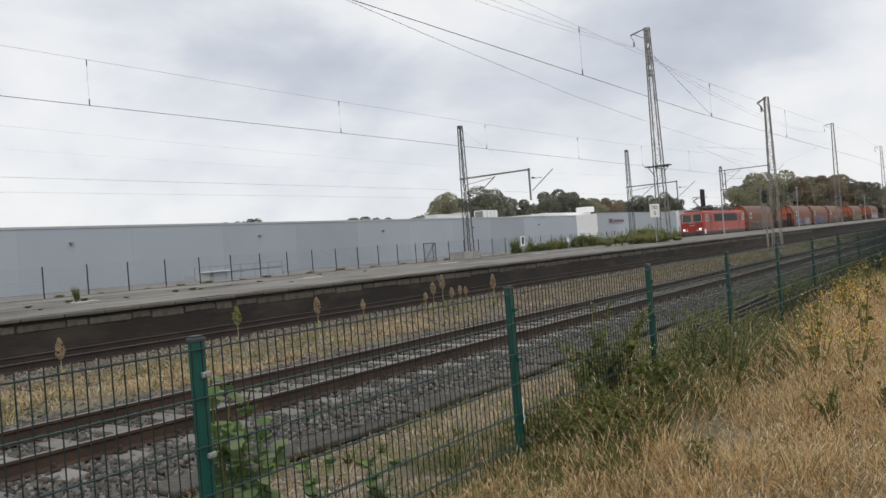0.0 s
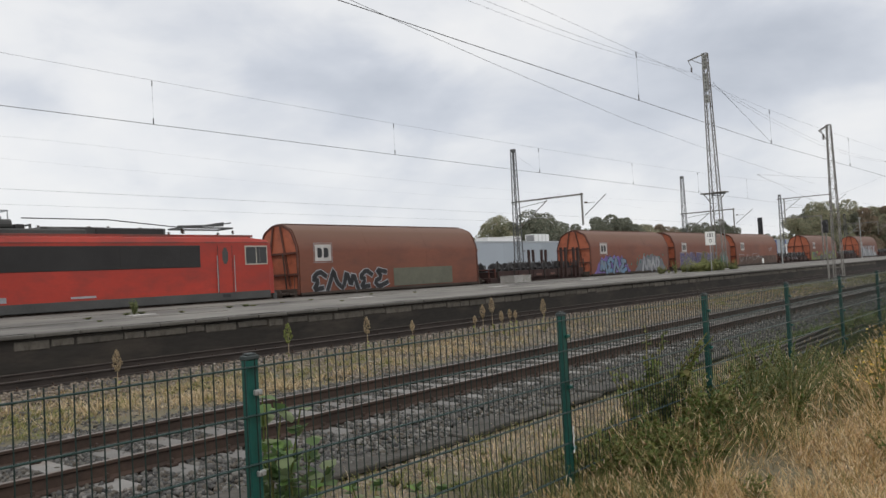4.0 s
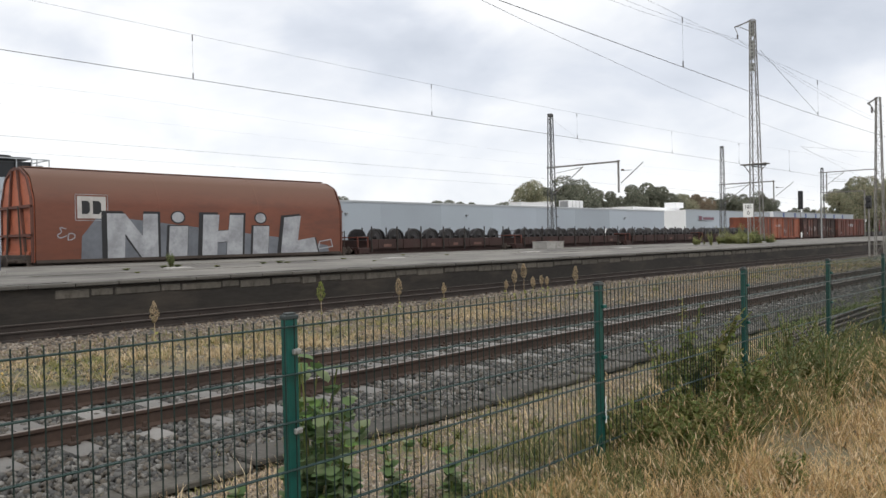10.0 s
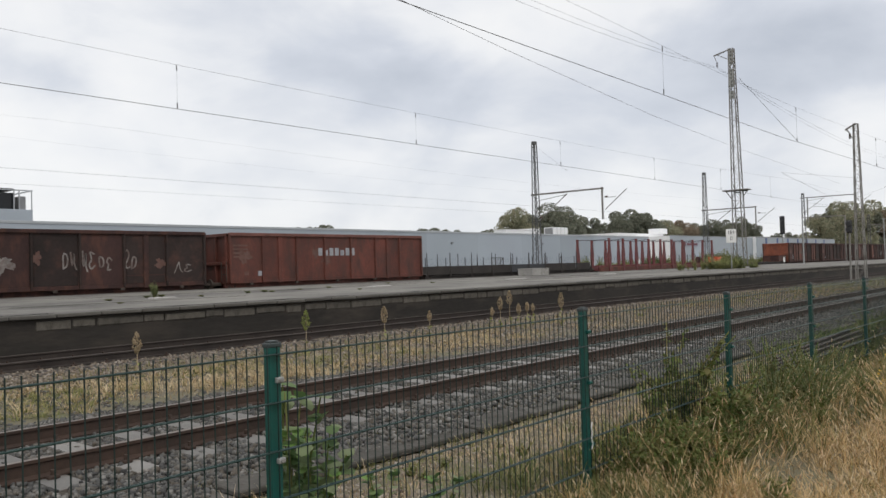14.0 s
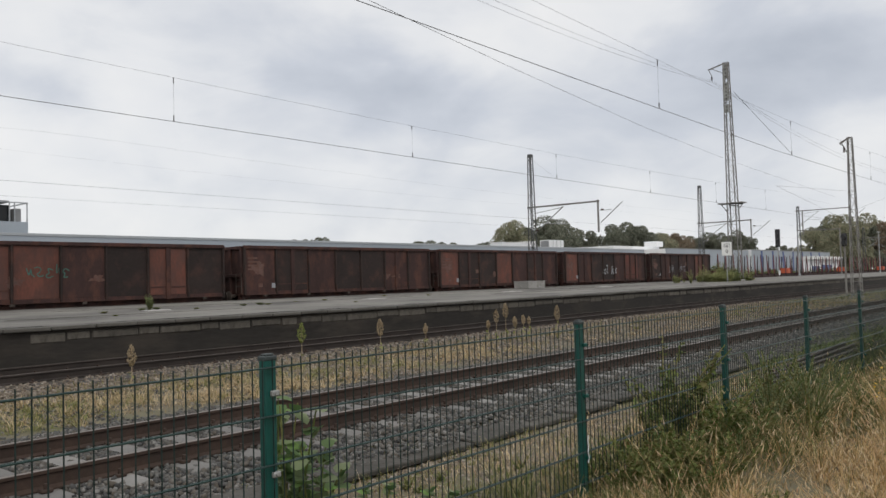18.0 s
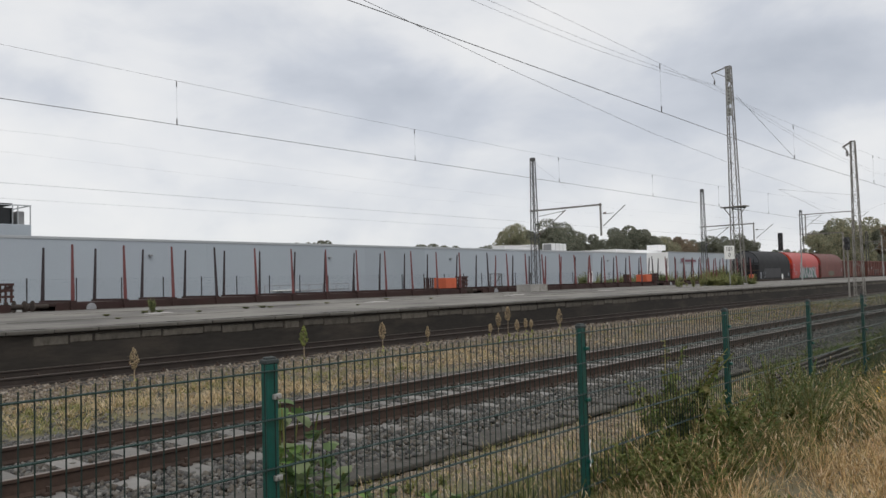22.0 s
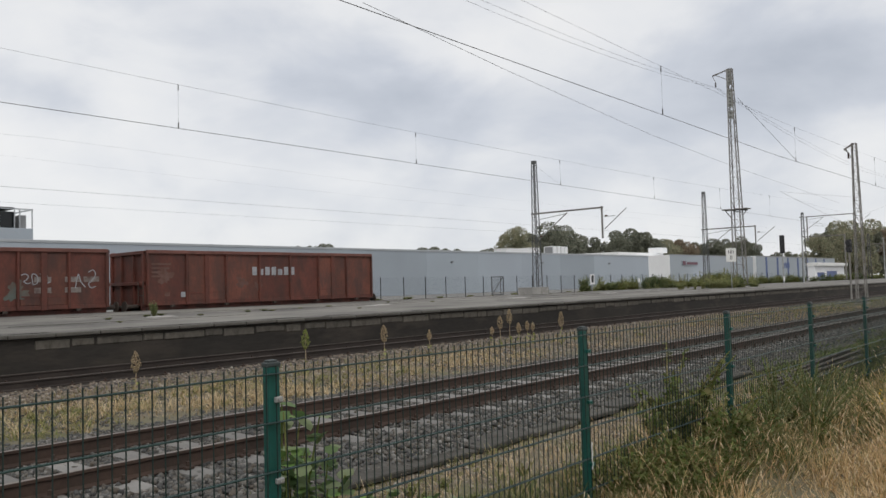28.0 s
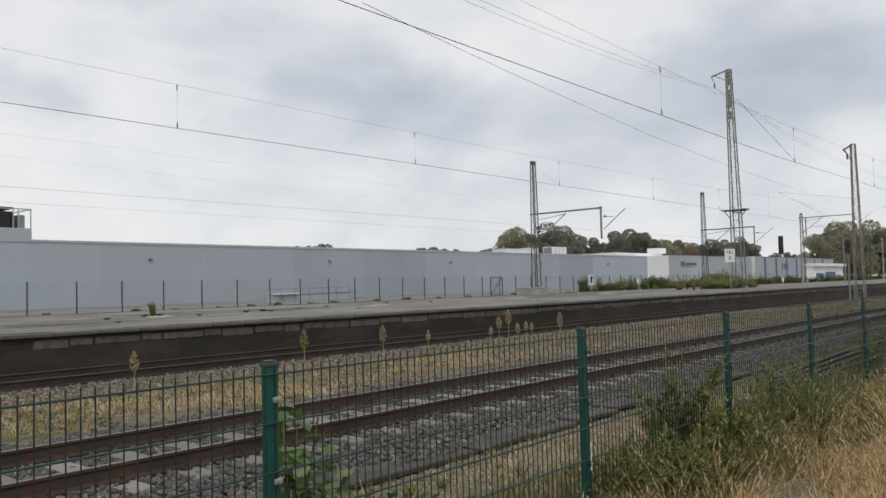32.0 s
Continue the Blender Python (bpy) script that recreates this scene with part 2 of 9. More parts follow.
M["mast"] = surface("weathered_mast_steel", (0.25, 0.24, 0.225), 0.65, 1.25, 0.7, metal=0.1, coarse=0.8, fine=14, bump=0.1, stain=(0.12, 0.10, 0.085), stain_at=0.6)
M["mast_plate"] = surface("pale_mast_plate", (0.36, 0.37, 0.35), 0.7, 1.15, 0.7, coarse=0.8, fine=10, bump=0.05, stain=(0.2, 0.2, 0.18), stain_at=0.6)
M["mast_dark"] = surface("dark_mast_steel", (0.095, 0.096, 0.096), 0.7, 1.25, 0.65, metal=0.15, coarse=0.8, fine=14, bump=0.1)
M["mast_blue"] = surface("blue_grey_mast_steel", (0.06, 0.075, 0.10), 0.7, 1.25, 0.6, coarse=0.8, fine=14, bump=0.1)
M["wire"] = surface("bronze_wire", (0.085, 0.08, 0.078), 0.8, 1.2, 0.5, metal=0.5, bump=0.0)
M["insulator"] = surface("brown_porcelain", (0.09, 0.05, 0.035), 0.8, 1.2, 0.25, bump=0.0)
M["white"] = surface("white_enamel", (0.78, 0.78, 0.76), 0.85, 1.05, 0.5, coarse=2, fine=20, bump=0.03, stain=(0.55, 0.53, 0.48), stain_at=0.68)
M["dull_white"] = surface("dull_white_paint", (0.50, 0.48, 0.46), 0.8, 1.1, 0.6, coarse=2, fine=12, bump=0.0, stain=(0.36, 0.33, 0.31), stain_at=0.6)
M["black"] = surface("black_enamel", (0.02, 0.02, 0.022), 0.8, 1.3, 0.55, bump=0.03)
M["hall"] = surface("pale_blue_wall_panel", (0.340, 0.382, 0.424), 0.93, 1.05, 0.6, coarse=0.15, fine=5, bump=0.03, per_piece=0.10, stain=(0.33, 0.365, 0.41), stain_at=0.56, stain_scale=0.1)
M["hall_light"] = surface("white_render", (0.82, 0.825, 0.83), 0.93, 1.05, 0.7, coarse=0.3, fine=6, bump=0.03)
M["trim"] = surface("grey_roof_trim", (0.25, 0.255, 0.26), 0.85, 1.1, 0.5, bump=0.02)
M["roof"] = surface("flat_roof_felt", (0.15, 0.15, 0.15), 0.8, 1.2, 0.9, bump=0.1)
M["blue"] = surface("dark_blue_cladding", (0.035, 0.07, 0.22), 0.85, 1.1, 0.45, bump=0.02)
M["glass"] = surface("dark_glazing", (0.010, 0.012, 0.014), 0.8, 1.2, 0.06, bump=0.0)
M["glass"].node_tree.nodes["Principled BSDF"].inputs["Specular IOR Level"].default_value = 0.3
M["hall_trim"] = surface("pale_roof_trim", (0.38, 0.40, 0.42), 0.9, 1.05, 0.5, bump=0.02)
M["cab_glass"] = surface("cab_window_glass", (0.05, 0.055, 0.06), 0.8, 1.2, 0.05, bump=0.0)
M["cab_glass"].node_tree.nodes["Principled BSDF"].inputs["Specular IOR Level"].default_value = 0.45
M["grime"] = surface("brown_grime", (0.085, 0.052, 0.04), 0.6, 1.4, 0.8, coarse=1.5, fine=9, bump=0.03, stain=(0.14, 0.11, 0.085), stain_at=0.62, stain_scale=2)
M["lush"] = islands("fresh_green_grass_blade", [(0.085, 0.136, 0.034), (0.128, 0.178, 0.051), (0.17, 0.204, 0.072), (0.221, 0.212, 0.102)], through_light=0.3)
M["rank"] = islands("rank_grass_blade", [(0.069, 0.093, 0.025), (0.113, 0.136, 0.039), (0.165, 0.17, 0.059), (0.243, 0.204, 0.091)], through_light=0.25)
M["sign_red"] = surface("dark_red_lettering", (0.13, 0.04, 0.065), 0.9, 1.1, 0.5, bump=0.0)
M["loco_red"] = surface("traffic_red_paint", (0.40, 0.034, 0.018), 0.75, 1.1, 0.4, coarse=0.4, fine=10, bump=0.02, stain=(0.25, 0.03, 0.02), stain_at=0.57, stretch=(0.5, 1, 1))
M["loco_roof"] = surface("dusty_red_roof_edge", (0.30, 0.05, 0.035), 0.7, 1.15, 0.6, coarse=0.6, fine=10, bump=0.03, stain=(0.14, 0.05, 0.04), stain_at=0.52, stretch=(0.5, 1, 1))
M["window_alloy"] = surface("dull_alloy_window_frame", (0.48, 0.44, 0.38), 0.8, 1.1, 0.5, metal=0.2, bump=0.02)
M["cab_dark"] = surface("dim_cab_glass", (0.016, 0.017, 0.018), 0.8, 1.2, 0.08, bump=0.0)
M["loco_grey"] = surface("dusty_grey_paint", (0.062, 0.062, 0.06), 0.7, 1.3, 0.65, coarse=0.7, fine=12, bump=0.05)
M["loco_hatch"] = surface("pale_grey_hatch", (0.14, 0.14, 0.135), 0.6, 1.3, 0.6, coarse=0.7, fine=12, bump=0.05, stain=(0.04, 0.038, 0.036), stain_at=0.5)
M["grille"] = surface("sooty_louvre", (0.022, 0.02, 0.02), 0.7, 1.4, 0.6, coarse=1, fine=20, bump=0.05)
M["under"] = surface("grimy_running_gear", (0.055, 0.042, 0.034), 0.6, 1.4, 0.85, coarse=1, fine=15, bump=0.2)
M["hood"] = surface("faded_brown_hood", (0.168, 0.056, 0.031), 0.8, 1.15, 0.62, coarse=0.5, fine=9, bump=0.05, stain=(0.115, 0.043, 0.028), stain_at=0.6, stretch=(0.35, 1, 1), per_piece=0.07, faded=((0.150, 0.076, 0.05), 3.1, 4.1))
M["hood_end"] = surface("orange_end_wall", (0.43, 0.125, 0.062), 0.75, 1.12, 0.6, coarse=0.8, fine=12, bump=0.05, stain=(0.22, 0.06, 0.028), stain_at=0.62)
M["hood_rib"] = surface("rusty_rib", (0.115, 0.042, 0.028), 0.7, 1.2, 0.7, coarse=1, fine=14, bump=0.1)
M["hood_black"] = surface("charcoal_hood", (0.007, 0.008, 0.0105), 0.8, 1.3, 0.75, coarse=0.5, fine=9, bump=0.05, stain=(0.024, 0.023, 0.023))
M["end_slate"] = surface("slate_end_wall", (0.07, 0.075, 0.085), 0.7, 1.25, 0.6, coarse=0.8, fine=10, bump=0.05)
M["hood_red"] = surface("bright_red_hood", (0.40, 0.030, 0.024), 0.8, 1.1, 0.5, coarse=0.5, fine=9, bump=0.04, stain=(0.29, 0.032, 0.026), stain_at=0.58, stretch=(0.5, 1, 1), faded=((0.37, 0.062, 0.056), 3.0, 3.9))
M["hood_red_end"] = surface("orange_red_end_wall", (0.62, 0.06, 0.012), 0.85, 1.08, 0.5, coarse=0.5, fine=9, bump=0.04)
M["hood_dull"] = surface("dull_red_brown_hood", (0.135, 0.036, 0.028), 0.75, 1.2, 0.6, coarse=0.5, fine=9, bump=0.05, stain=(0.10, 0.03, 0.022), stain_at=0.55)
M["gon_orange"] = surface("orange_red_wagon_paint", (0.275, 0.080, 0.040), 0.6, 1.25, 0.65, coarse=0.9, fine=10, bump=0.1, stain=(0.12, 0.042, 0.027), stain_at=0.57, stretch=(1.2, 1, 0.6), per_piece=0.08, stain_scale=0.8)
M["gon_red"] = surface("red_brown_wagon_paint", (0.125, 0.036, 0.024), 0.55, 1.3, 0.7, coarse=0.9, fine=10, bump=0.1, stain=(0.065, 0.028, 0.021), stain_at=0.55, stretch=(1.2, 1, 0.6), per_piece=0.13)
M["gon_worn"] = surface("scuffed_wagon_paint", (0.155, 0.052, 0.033), 0.55, 1.3, 0.7, coarse=1.1, fine=10, bump=0.1, stain=(0.08, 0.036, 0.028), stain_at=0.53, stretch=(1.2, 1, 0.6), per_piece=0.15)
M["gon_soot_and_shade"] = surface("sooty_brown_panel_and_rib_shade", (0.026, 0.016, 0.0135), 0.55, 1.4, 0.85, coarse=0.9, fine=10, bump=0.1, stain=(0.07, 0.03, 0.022), stain_at=0.62, per_piece=0.15)
M["gon_rail"] = surface("dusty_red_top_rail", (0.17, 0.07, 0.055), 0.7, 1.2, 0.75, coarse=0.9, fine=10, bump=0.05, stain=(0.1, 0.04, 0.03), stain_at=0.6)
M["gon_dark"] = surface("rusted_dark_brown_wagon", (0.042, 0.018, 0.015), 0.55, 1.4, 0.8, coarse=0.9, fine=10, bump=0.12, stain=(0.10, 0.038, 0.024), stain_at=0.6, stretch=(1.2, 1, 0.6), per_piece=0.13)
M["flat_brown"] = surface("brown_flat_wagon", (0.036, 0.0155, 0.013), 0.6, 1.35, 0.8, coarse=0.9, fine=12, bump=0.12, stain=(0.04, 0.022, 0.018), stain_at=0.56)
M["flat_black"] = surface("grimy_black_flat_wagon", (0.032, 0.027, 0.024), 0.6, 1.4, 0.85, coarse=0.9, fine=12, bump=0.12)
M["wheel"] = surface("dark_wheel_steel", (0.034, 0.032, 0.033), 0.6, 1.5, 0.33, metal=0.35, coarse=2, fine=20, bump=0.05)
M["tread"] = surface("worn_wheel_tread", (0.22, 0.20, 0.19), 0.8, 1.1, 0.5, metal=0.4, bump=0.03)
M["stake_red"] = surface("faded_red_stanchion", (0.145, 0.043, 0.044), 0.75, 1.15, 0.65, coarse=1.2, fine=14, bump=0.05, stain=(0.16, 0.04, 0.035), stain_at=0.6)
M["stake_dark"] = surface("dark_red_stanchion", (0.032, 0.022, 0.026), 0.7, 1.25, 0.7, coarse=1.2, fine=14, bump=0.05)
M["box_orange"] = surface("orange_red_box", (0.54, 0.11, 0.045), 0.85, 1.1, 0.6, coarse=1.2, fine=14, bump=0.05, stain=(0.35, 0.06, 0.02), stain_at=0.68)
M["lamp_lens"] = surface("headlight_lens", (0.75, 0.74, 0.68), 0.95, 1.03, 0.2, bump=0.0)
socket(M["lamp_lens"].node_tree.nodes["Principled BSDF"], "Emission Color", (1.0, 0.9, 0.78, 1))
socket(M["lamp_lens"].node_tree.nodes["Principled BSDF"], "Emission Strength", 1.6)
M["gr_white"] = surface("silver_spray_paint", (0.35, 0.36, 0.38), 0.7, 1.2, 0.5, coarse=1.5, fine=8, bump=0.0, stain=(0.2, 0.205, 0.22), stain_at=0.58)
M["chalk"] = surface("faded_chalky_lettering", (0.16, 0.095, 0.078), 0.5, 1.3, 0.8, coarse=2, fine=8, bump=0.0, stain=(0.11, 0.05, 0.038), stain_at=0.5, stain_scale=4)
M["overpaint_dark"] = surface("dark_overpaint", (0.026, 0.027, 0.031), 0.8, 1.3, 0.6, coarse=1, fine=8, bump=0.0)
M["gr_black"] = surface("black_spray_paint", (0.012, 0.012, 0.014), 0.8, 1.3, 0.55, bump=0.0)
M["gr_violet"] = surface("dusty_violet_spray_paint", (0.085, 0.065, 0.165), 0.7, 1.25, 0.55, coarse=1.2, fine=6, bump=0.0, stain=(0.06, 0.05, 0.12), stain_at=0.58)
M["gr_orange"] = surface("orange_spray_paint", (0.30, 0.075, 0.025), 0.6, 1.3, 0.55, coarse=1.5, fine=6, bump=0.0, stain=(0.16, 0.05, 0.03), stain_at=0.55)
M["gr_haze"] = surface("thin_spray_haze", (0.14, 0.075, 0.12), 0.7, 1.25, 0.6, coarse=1.5, fine=6, bump=0.0)
M["gr_purple"] = surface("purple_spray_paint", (0.14, 0.09, 0.28), 0.7, 1.25, 0.55, coarse=1.2, fine=6, bump=0.0, stain=(0.25, 0.2, 0.5), stain_at=0.6)
M["gr_blue"] = surface("light_blue_spray_paint", (0.10, 0.22, 0.36), 0.7, 1.25, 0.55, coarse=1.0, fine=6, bump=0.0, stain=(0.20, 0.215, 0.23), stain_at=0.52)
M["gr_green"] = surface("yellow_green_spray_paint", (0.19, 0.19, 0.06), 0.5, 1.4, 0.55, coarse=1.5, fine=6, bump=0.0, stain=(0.12, 0.10, 0.035), stain_at=0.5)
M["gr_lime"] = surface("lime_spray_paint", (0.19, 0.225, 0.045), 0.5, 1.4, 0.55, coarse=2.5, fine=7, bump=0.0, stain=(0.12, 0.22, 0.05), stain_at=0.6, stain_scale=2.5)
M["gr_mauve"] = surface("mauve_grey_spray_paint", (0.12, 0.10, 0.125), 0.7, 1.3, 0.55, coarse=1.5, fine=6, bump=0.0)
M["gr_teal"] = surface("teal_spray_paint", (0.045, 0.15, 0.12), 0.6, 1.3, 0.55, coarse=1.5, fine=6, bump=0.0)
M["gr_grey"] = surface("slate_spray_paint", (0.13, 0.14, 0.16), 0.7, 1.25, 0.55, coarse=1.2, fine=6, bump=0.0)
M["gr_slate_green"] = surface("faded_grey_green_paint", (0.10, 0.115, 0.10), 0.7, 1.25, 0.6, coarse=1.5, fine=6, bump=0.0, stain=(0.12, 0.08, 0.06), stain_at=0.58)
M["gr_pale"] = surface("rubbed_pale_paint", (0.24, 0.215, 0.20), 0.6, 1.25, 0.7, coarse=2, fine=9, bump=0.0, stain=(0.10, 0.06, 0.05), stain_at=0.56, stain_scale=3)
M["gr_olive"] = surface("olive_overpaint", (0.115, 0.115, 0.085), 0.8, 1.2, 0.7, coarse=1.2, fine=6, bump=0.0)
M["bark"] = surface("tree_bark", (0.09, 0.07, 0.05), 0.6, 1.3, 0.95, coarse=1.5, fine=10, bump=0.4)
# distance haze is put into these tree leaf colours: paler and greyer
M["leaf_dark"] = islands("hazed_dark_tree_leaf", [(0.112, 0.124, 0.094), (0.162, 0.174, 0.129), (0.21, 0.217, 0.161), (0.271, 0.268, 0.206)], through_light=0.45)
M["leaf_mid"] = islands("hazed_olive_tree_leaf", [(0.193, 0.205, 0.132), (0.27, 0.278, 0.182), (0.345, 0.339, 0.231), (0.365, 0.307, 0.216)], through_light=0.45)
M["leaf_autumn"] = islands("hazed_browning_tree_leaf", [(0.17, 0.158, 0.116), (0.252, 0.208, 0.15), (0.318, 0.222, 0.162), (0.244, 0.233, 0.157)], through_light=0.45)
M["weed"] = islands("green_weed_leaf", [(0.068, 0.096, 0.021), (0.124, 0.159, 0.038), (0.182, 0.204, 0.057), (0.257, 0.215, 0.091), (0.106, 0.159, 0.036), (0.196, 0.141, 0.061)], through_light=0.3)
M["bramble"] = islands("dark_bramble_leaf", [(0.062, 0.096, 0.03), (0.10, 0.147, 0.044), (0.155, 0.203, 0.064), (0.22, 0.25, 0.092), (0.19, 0.14, 0.065)], through_light=0.25)
M["rank_leaf"] = islands("yellow_green_weed_leaf", [(0.172, 0.207, 0.078), (0.276, 0.293, 0.113), (0.38, 0.371, 0.155), (0.224, 0.224, 0.103), (0.129, 0.172, 0.069)], through_light=0.3)
M["feathery"] = islands("grey_green_feathery_leaf", [(0.104, 0.142, 0.062), (0.152, 0.19, 0.082), (0.22, 0.246, 0.11), (0.285, 0.27, 0.125)], through_light=0.3)
M["shrub_a"] = islands("green_shrub_leaf", [(0.078, 0.111, 0.046), (0.13, 0.169, 0.065), (0.195, 0.221, 0.091), (0.26, 0.247, 0.117)], through_light=0.3)
M["shrub_b"] = islands("dark_shrub_leaf", [(0.058, 0.085, 0.039), (0.098, 0.13, 0.055), (0.143, 0.176, 0.075)], through_light=0.3)
M["vine"] = islands("bright_vine_leaf", [(0.068, 0.121, 0.041), (0.115, 0.189, 0.068), (0.176, 0.23, 0.108), (0.23, 0.27, 0.149), (0.162, 0.297, 0.061)], through_light=0.3)
M["straw"] = islands("dry_grass_blade", [(0.40, 0.295, 0.155), (0.55, 0.42, 0.25), (0.66, 0.55, 0.37), (0.38, 0.26, 0.14), (0.25, 0.24, 0.10)], through_light=0.2)
M["sward"] = islands("mixed_grass_blade", [(0.112, 0.14, 0.037), (0.194, 0.2, 0.057), (0.347, 0.3, 0.131), (0.153, 0.18, 0.049), (0.265, 0.24, 0.09)], through_light=0.25)
M["plume"] = islands("beige_flower_spike", [(0.33, 0.26, 0.15), (0.44, 0.34, 0.22), (0.36, 0.27, 0.17)], through_light=0.15)
M["plume_green"] = islands("green_flower_spike", [(0.15, 0.2, 0.04), (0.24, 0.27, 0.07), (0.3, 0.3, 0.1)], through_light=0.15)
M["yellow"] = islands("yellow_flower", [(0.55, 0.31, 0.03), (0.68, 0.42, 0.045), (0.64, 0.48, 0.12)])
M["straw_warm"] = islands("warm_dry_grass_blade", [(0.456, 0.289, 0.119), (0.598, 0.42, 0.194), (0.741, 0.579, 0.343), (0.475, 0.27, 0.11), (0.218, 0.187, 0.062), (0.646, 0.447, 0.229), (0.342, 0.214, 0.092)], through_light=0.2)
M["litter"] = islands("matted_dead_grass", [(0.252, 0.171, 0.081), (0.378, 0.27, 0.144), (0.45, 0.342, 0.198), (0.198, 0.135, 0.068), (0.144, 0.135, 0.05)])
M["seed"] = islands("pale_seed_head", [(0.68, 0.52, 0.32), (0.78, 0.65, 0.45), (0.60, 0.40, 0.24), (0.70, 0.52, 0.28)], through_light=0.3)
M["yard"] = surface("pale_yard_paving", (0.19, 0.185, 0.175), 0.7, 1.2, 0.9, coarse=0.3, fine=9, bump=0.2)


# ---- mesh tools ----
class Mesh:
    """Vertices and faces of one part, gathered shape by shape."""

    def __init__(self):
        self.v, self.f = [], []

    def add(self, verts, faces):
        k = len(self.v)
        self.v += [tuple(p) for p in verts]
        self.f += [tuple(i + k for i in f) for f in faces]
        return self

    def box(self, x0, x1, y0, y1, z0, z1, chamfer=0.0):
        c = min(chamfer, (x1 - x0) / 3, (y1 - y0) / 3, (z1 - z0) / 3)
        if c <= 0:
            return self.add([(x, y, z) for x in (x0, x1) for y in (y0, y1) for z in (z0, z1)],
                            [(0, 1, 3, 2), (4, 6, 7, 5), (0, 4, 5, 1), (2, 3, 7, 6), (0, 2, 6, 4), (1, 5, 7, 3)])
        bm = bmesh.new()
        bmesh.ops.create_cube(bm, size=1, matrix=Matrix.LocRotScale(((x0 + x1) / 2, (y0 + y1) / 2, (z0 + z1) / 2), None, (x1 - x0, y1 - y0, z1 - z0)))
        bmesh.ops.bevel(bm, geom=bm.edges[:], offset=c, segments=1, affect="EDGES", profile=0.5)
        bm.verts.index_update()
        self.add([p.co for p in bm.verts], [[p.index for p in f.verts] for f in bm.faces])
        bm.free()
        return self

    def beam(self, p, q, w, h=None, up=(0, 0, 1)):
        """A square bar from p to q."""
        p, q, h = Vector(p), Vector(q), h or w
        d = (q - p).normalized()
        u = Vector(up)
        if abs(d.dot(u)) > 0.95:
            u = Vector((1, 0, 0))
        s = d.cross(u).normalized() * (w / 2)
        t = s.cross(d).normalized() * (h / 2)
        return self.add([e + a * s + b * t for e in (p, q) for a, b in ((-1, -1), (1, -1), (1, 1), (-1, 1))],
                        [(0, 1, 2, 3), (7, 6, 5, 4), (0, 4, 5, 1), (1, 5, 6, 2), (2, 6, 7, 3), (3, 7, 4, 0)])

    def rod(self, p, q, r, n=6, r2=None):
        """A round bar from p to q, tapered to r2."""
        p, q, r2 = Vector(p), Vector(q), r if r2 is None else r2
        d = (q - p).normalized()
        s = d.cross(Vector((0, 0, 1)) if abs(d.z) < 0.95 else Vector((1, 0, 0))).normalized()
        t = s.cross(d)
        ring = [(math.cos(2 * math.pi * i / n), math.sin(2 * math.pi * i / n)) for i in range(n)]
        vs = [p + r * (a * s + b * t) for a, b in ring] + [q + r2 * (a * s + b * t) for a, b in ring]
        return self.add(vs, [(i, (i + 1) % n, n + (i + 1) % n, n + i) for i in range(n)] + [tuple(range(n))[::-1], tuple(range(n, 2 * n))])

    def prism(self, profile, x0, x1, axis="x"):
        """A closed outline drawn out along an axis: (y, z) along x, (x, z) along y."""
        n = len(profile)
        put = {"x": lambda a, b, c: (c, a, b), "y": lambda a, b, c: (a, c, b), "z": lambda a, b, c: (a, b, c)}[axis]
        vs = [put(a, b, c) for c in (x0, x1) for a, b in profile]
        return self.add(vs, [(i, (i + 1) % n, n + (i + 1) % n, n + i) for i in range(n)] + [tuple(range(n))[::-1], tuple(range(n, 2 * n))])

    def lathe(self, rings, centre, axis="y", n=20):
        """Rings of (radius, offset) turned about an axis through centre."""
        c = Vector(centre)
        k = len(self.v)
        for r, o in rings:
            for i in range(n):
                a, b = r * math.cos(2 * math.pi * i / n), r * math.sin(2 * math.pi * i / n)
                self.v.append(tuple(c + Vector({"y": (a, o, b), "x": (o, a, b), "z": (a, b, o)}[axis])))
        m = len(rings)
        for j in range(m - 1):
            self.f += [(k + j * n + i, k + j * n + (i + 1) % n, k + (j + 1) * n + (i + 1) % n, k + (j + 1) * n + i) for i in range(n)]
        self.f += [tuple(k + i for i in range(n))[::-1], tuple(k + (m - 1) * n + i for i in range(n))]
        return self

    def sheet(self, points, flip=False):
        return self.add(points, [tuple(range(len(points)))[::-1 if flip else 1]])


def mesh_of(name, g, material, smooth=False):
    me = bpy.data.meshes.new(name)
    me.from_pydata(g.v, [], g.f)
    bm = bmesh.new()
    bm.from_mesh(me)
    if len(bm.faces) < 20000:
        bmesh.ops.recalc_face_normals(bm, faces=bm.faces[:])
    bm.to_mesh(me)
    bm.free()
    me.materials.append(material)
    if smooth:
        me.shade_smooth()
        me.set_sharp_from_angle(angle=radians(40))
    return me


def part(name, g, material, parent=None, label="", smooth=False, at=None):
    """One mesh object, under a thing or a part if one is given."""
    ob = new(name, g if isinstance(g, bpy.types.Mesh) else mesh_of(name, g, material, smooth))
    if parent:
        ob.parent = parent
    if at:
        ob.matrix_basis = at if isinstance(at, Matrix) else Matrix.Translation(at)
    return tagged(ob, label) if label else ob


def thing(name, label, category, at=(0, 0, 0), group="", kind=""):
    ob = new(name)
    ob.empty_display_size = 0.2
    ob.matrix_basis = at if isinstance(at, Matrix) else Matrix.Translation(at)
    return tagged(ob, label, category, group, kind)


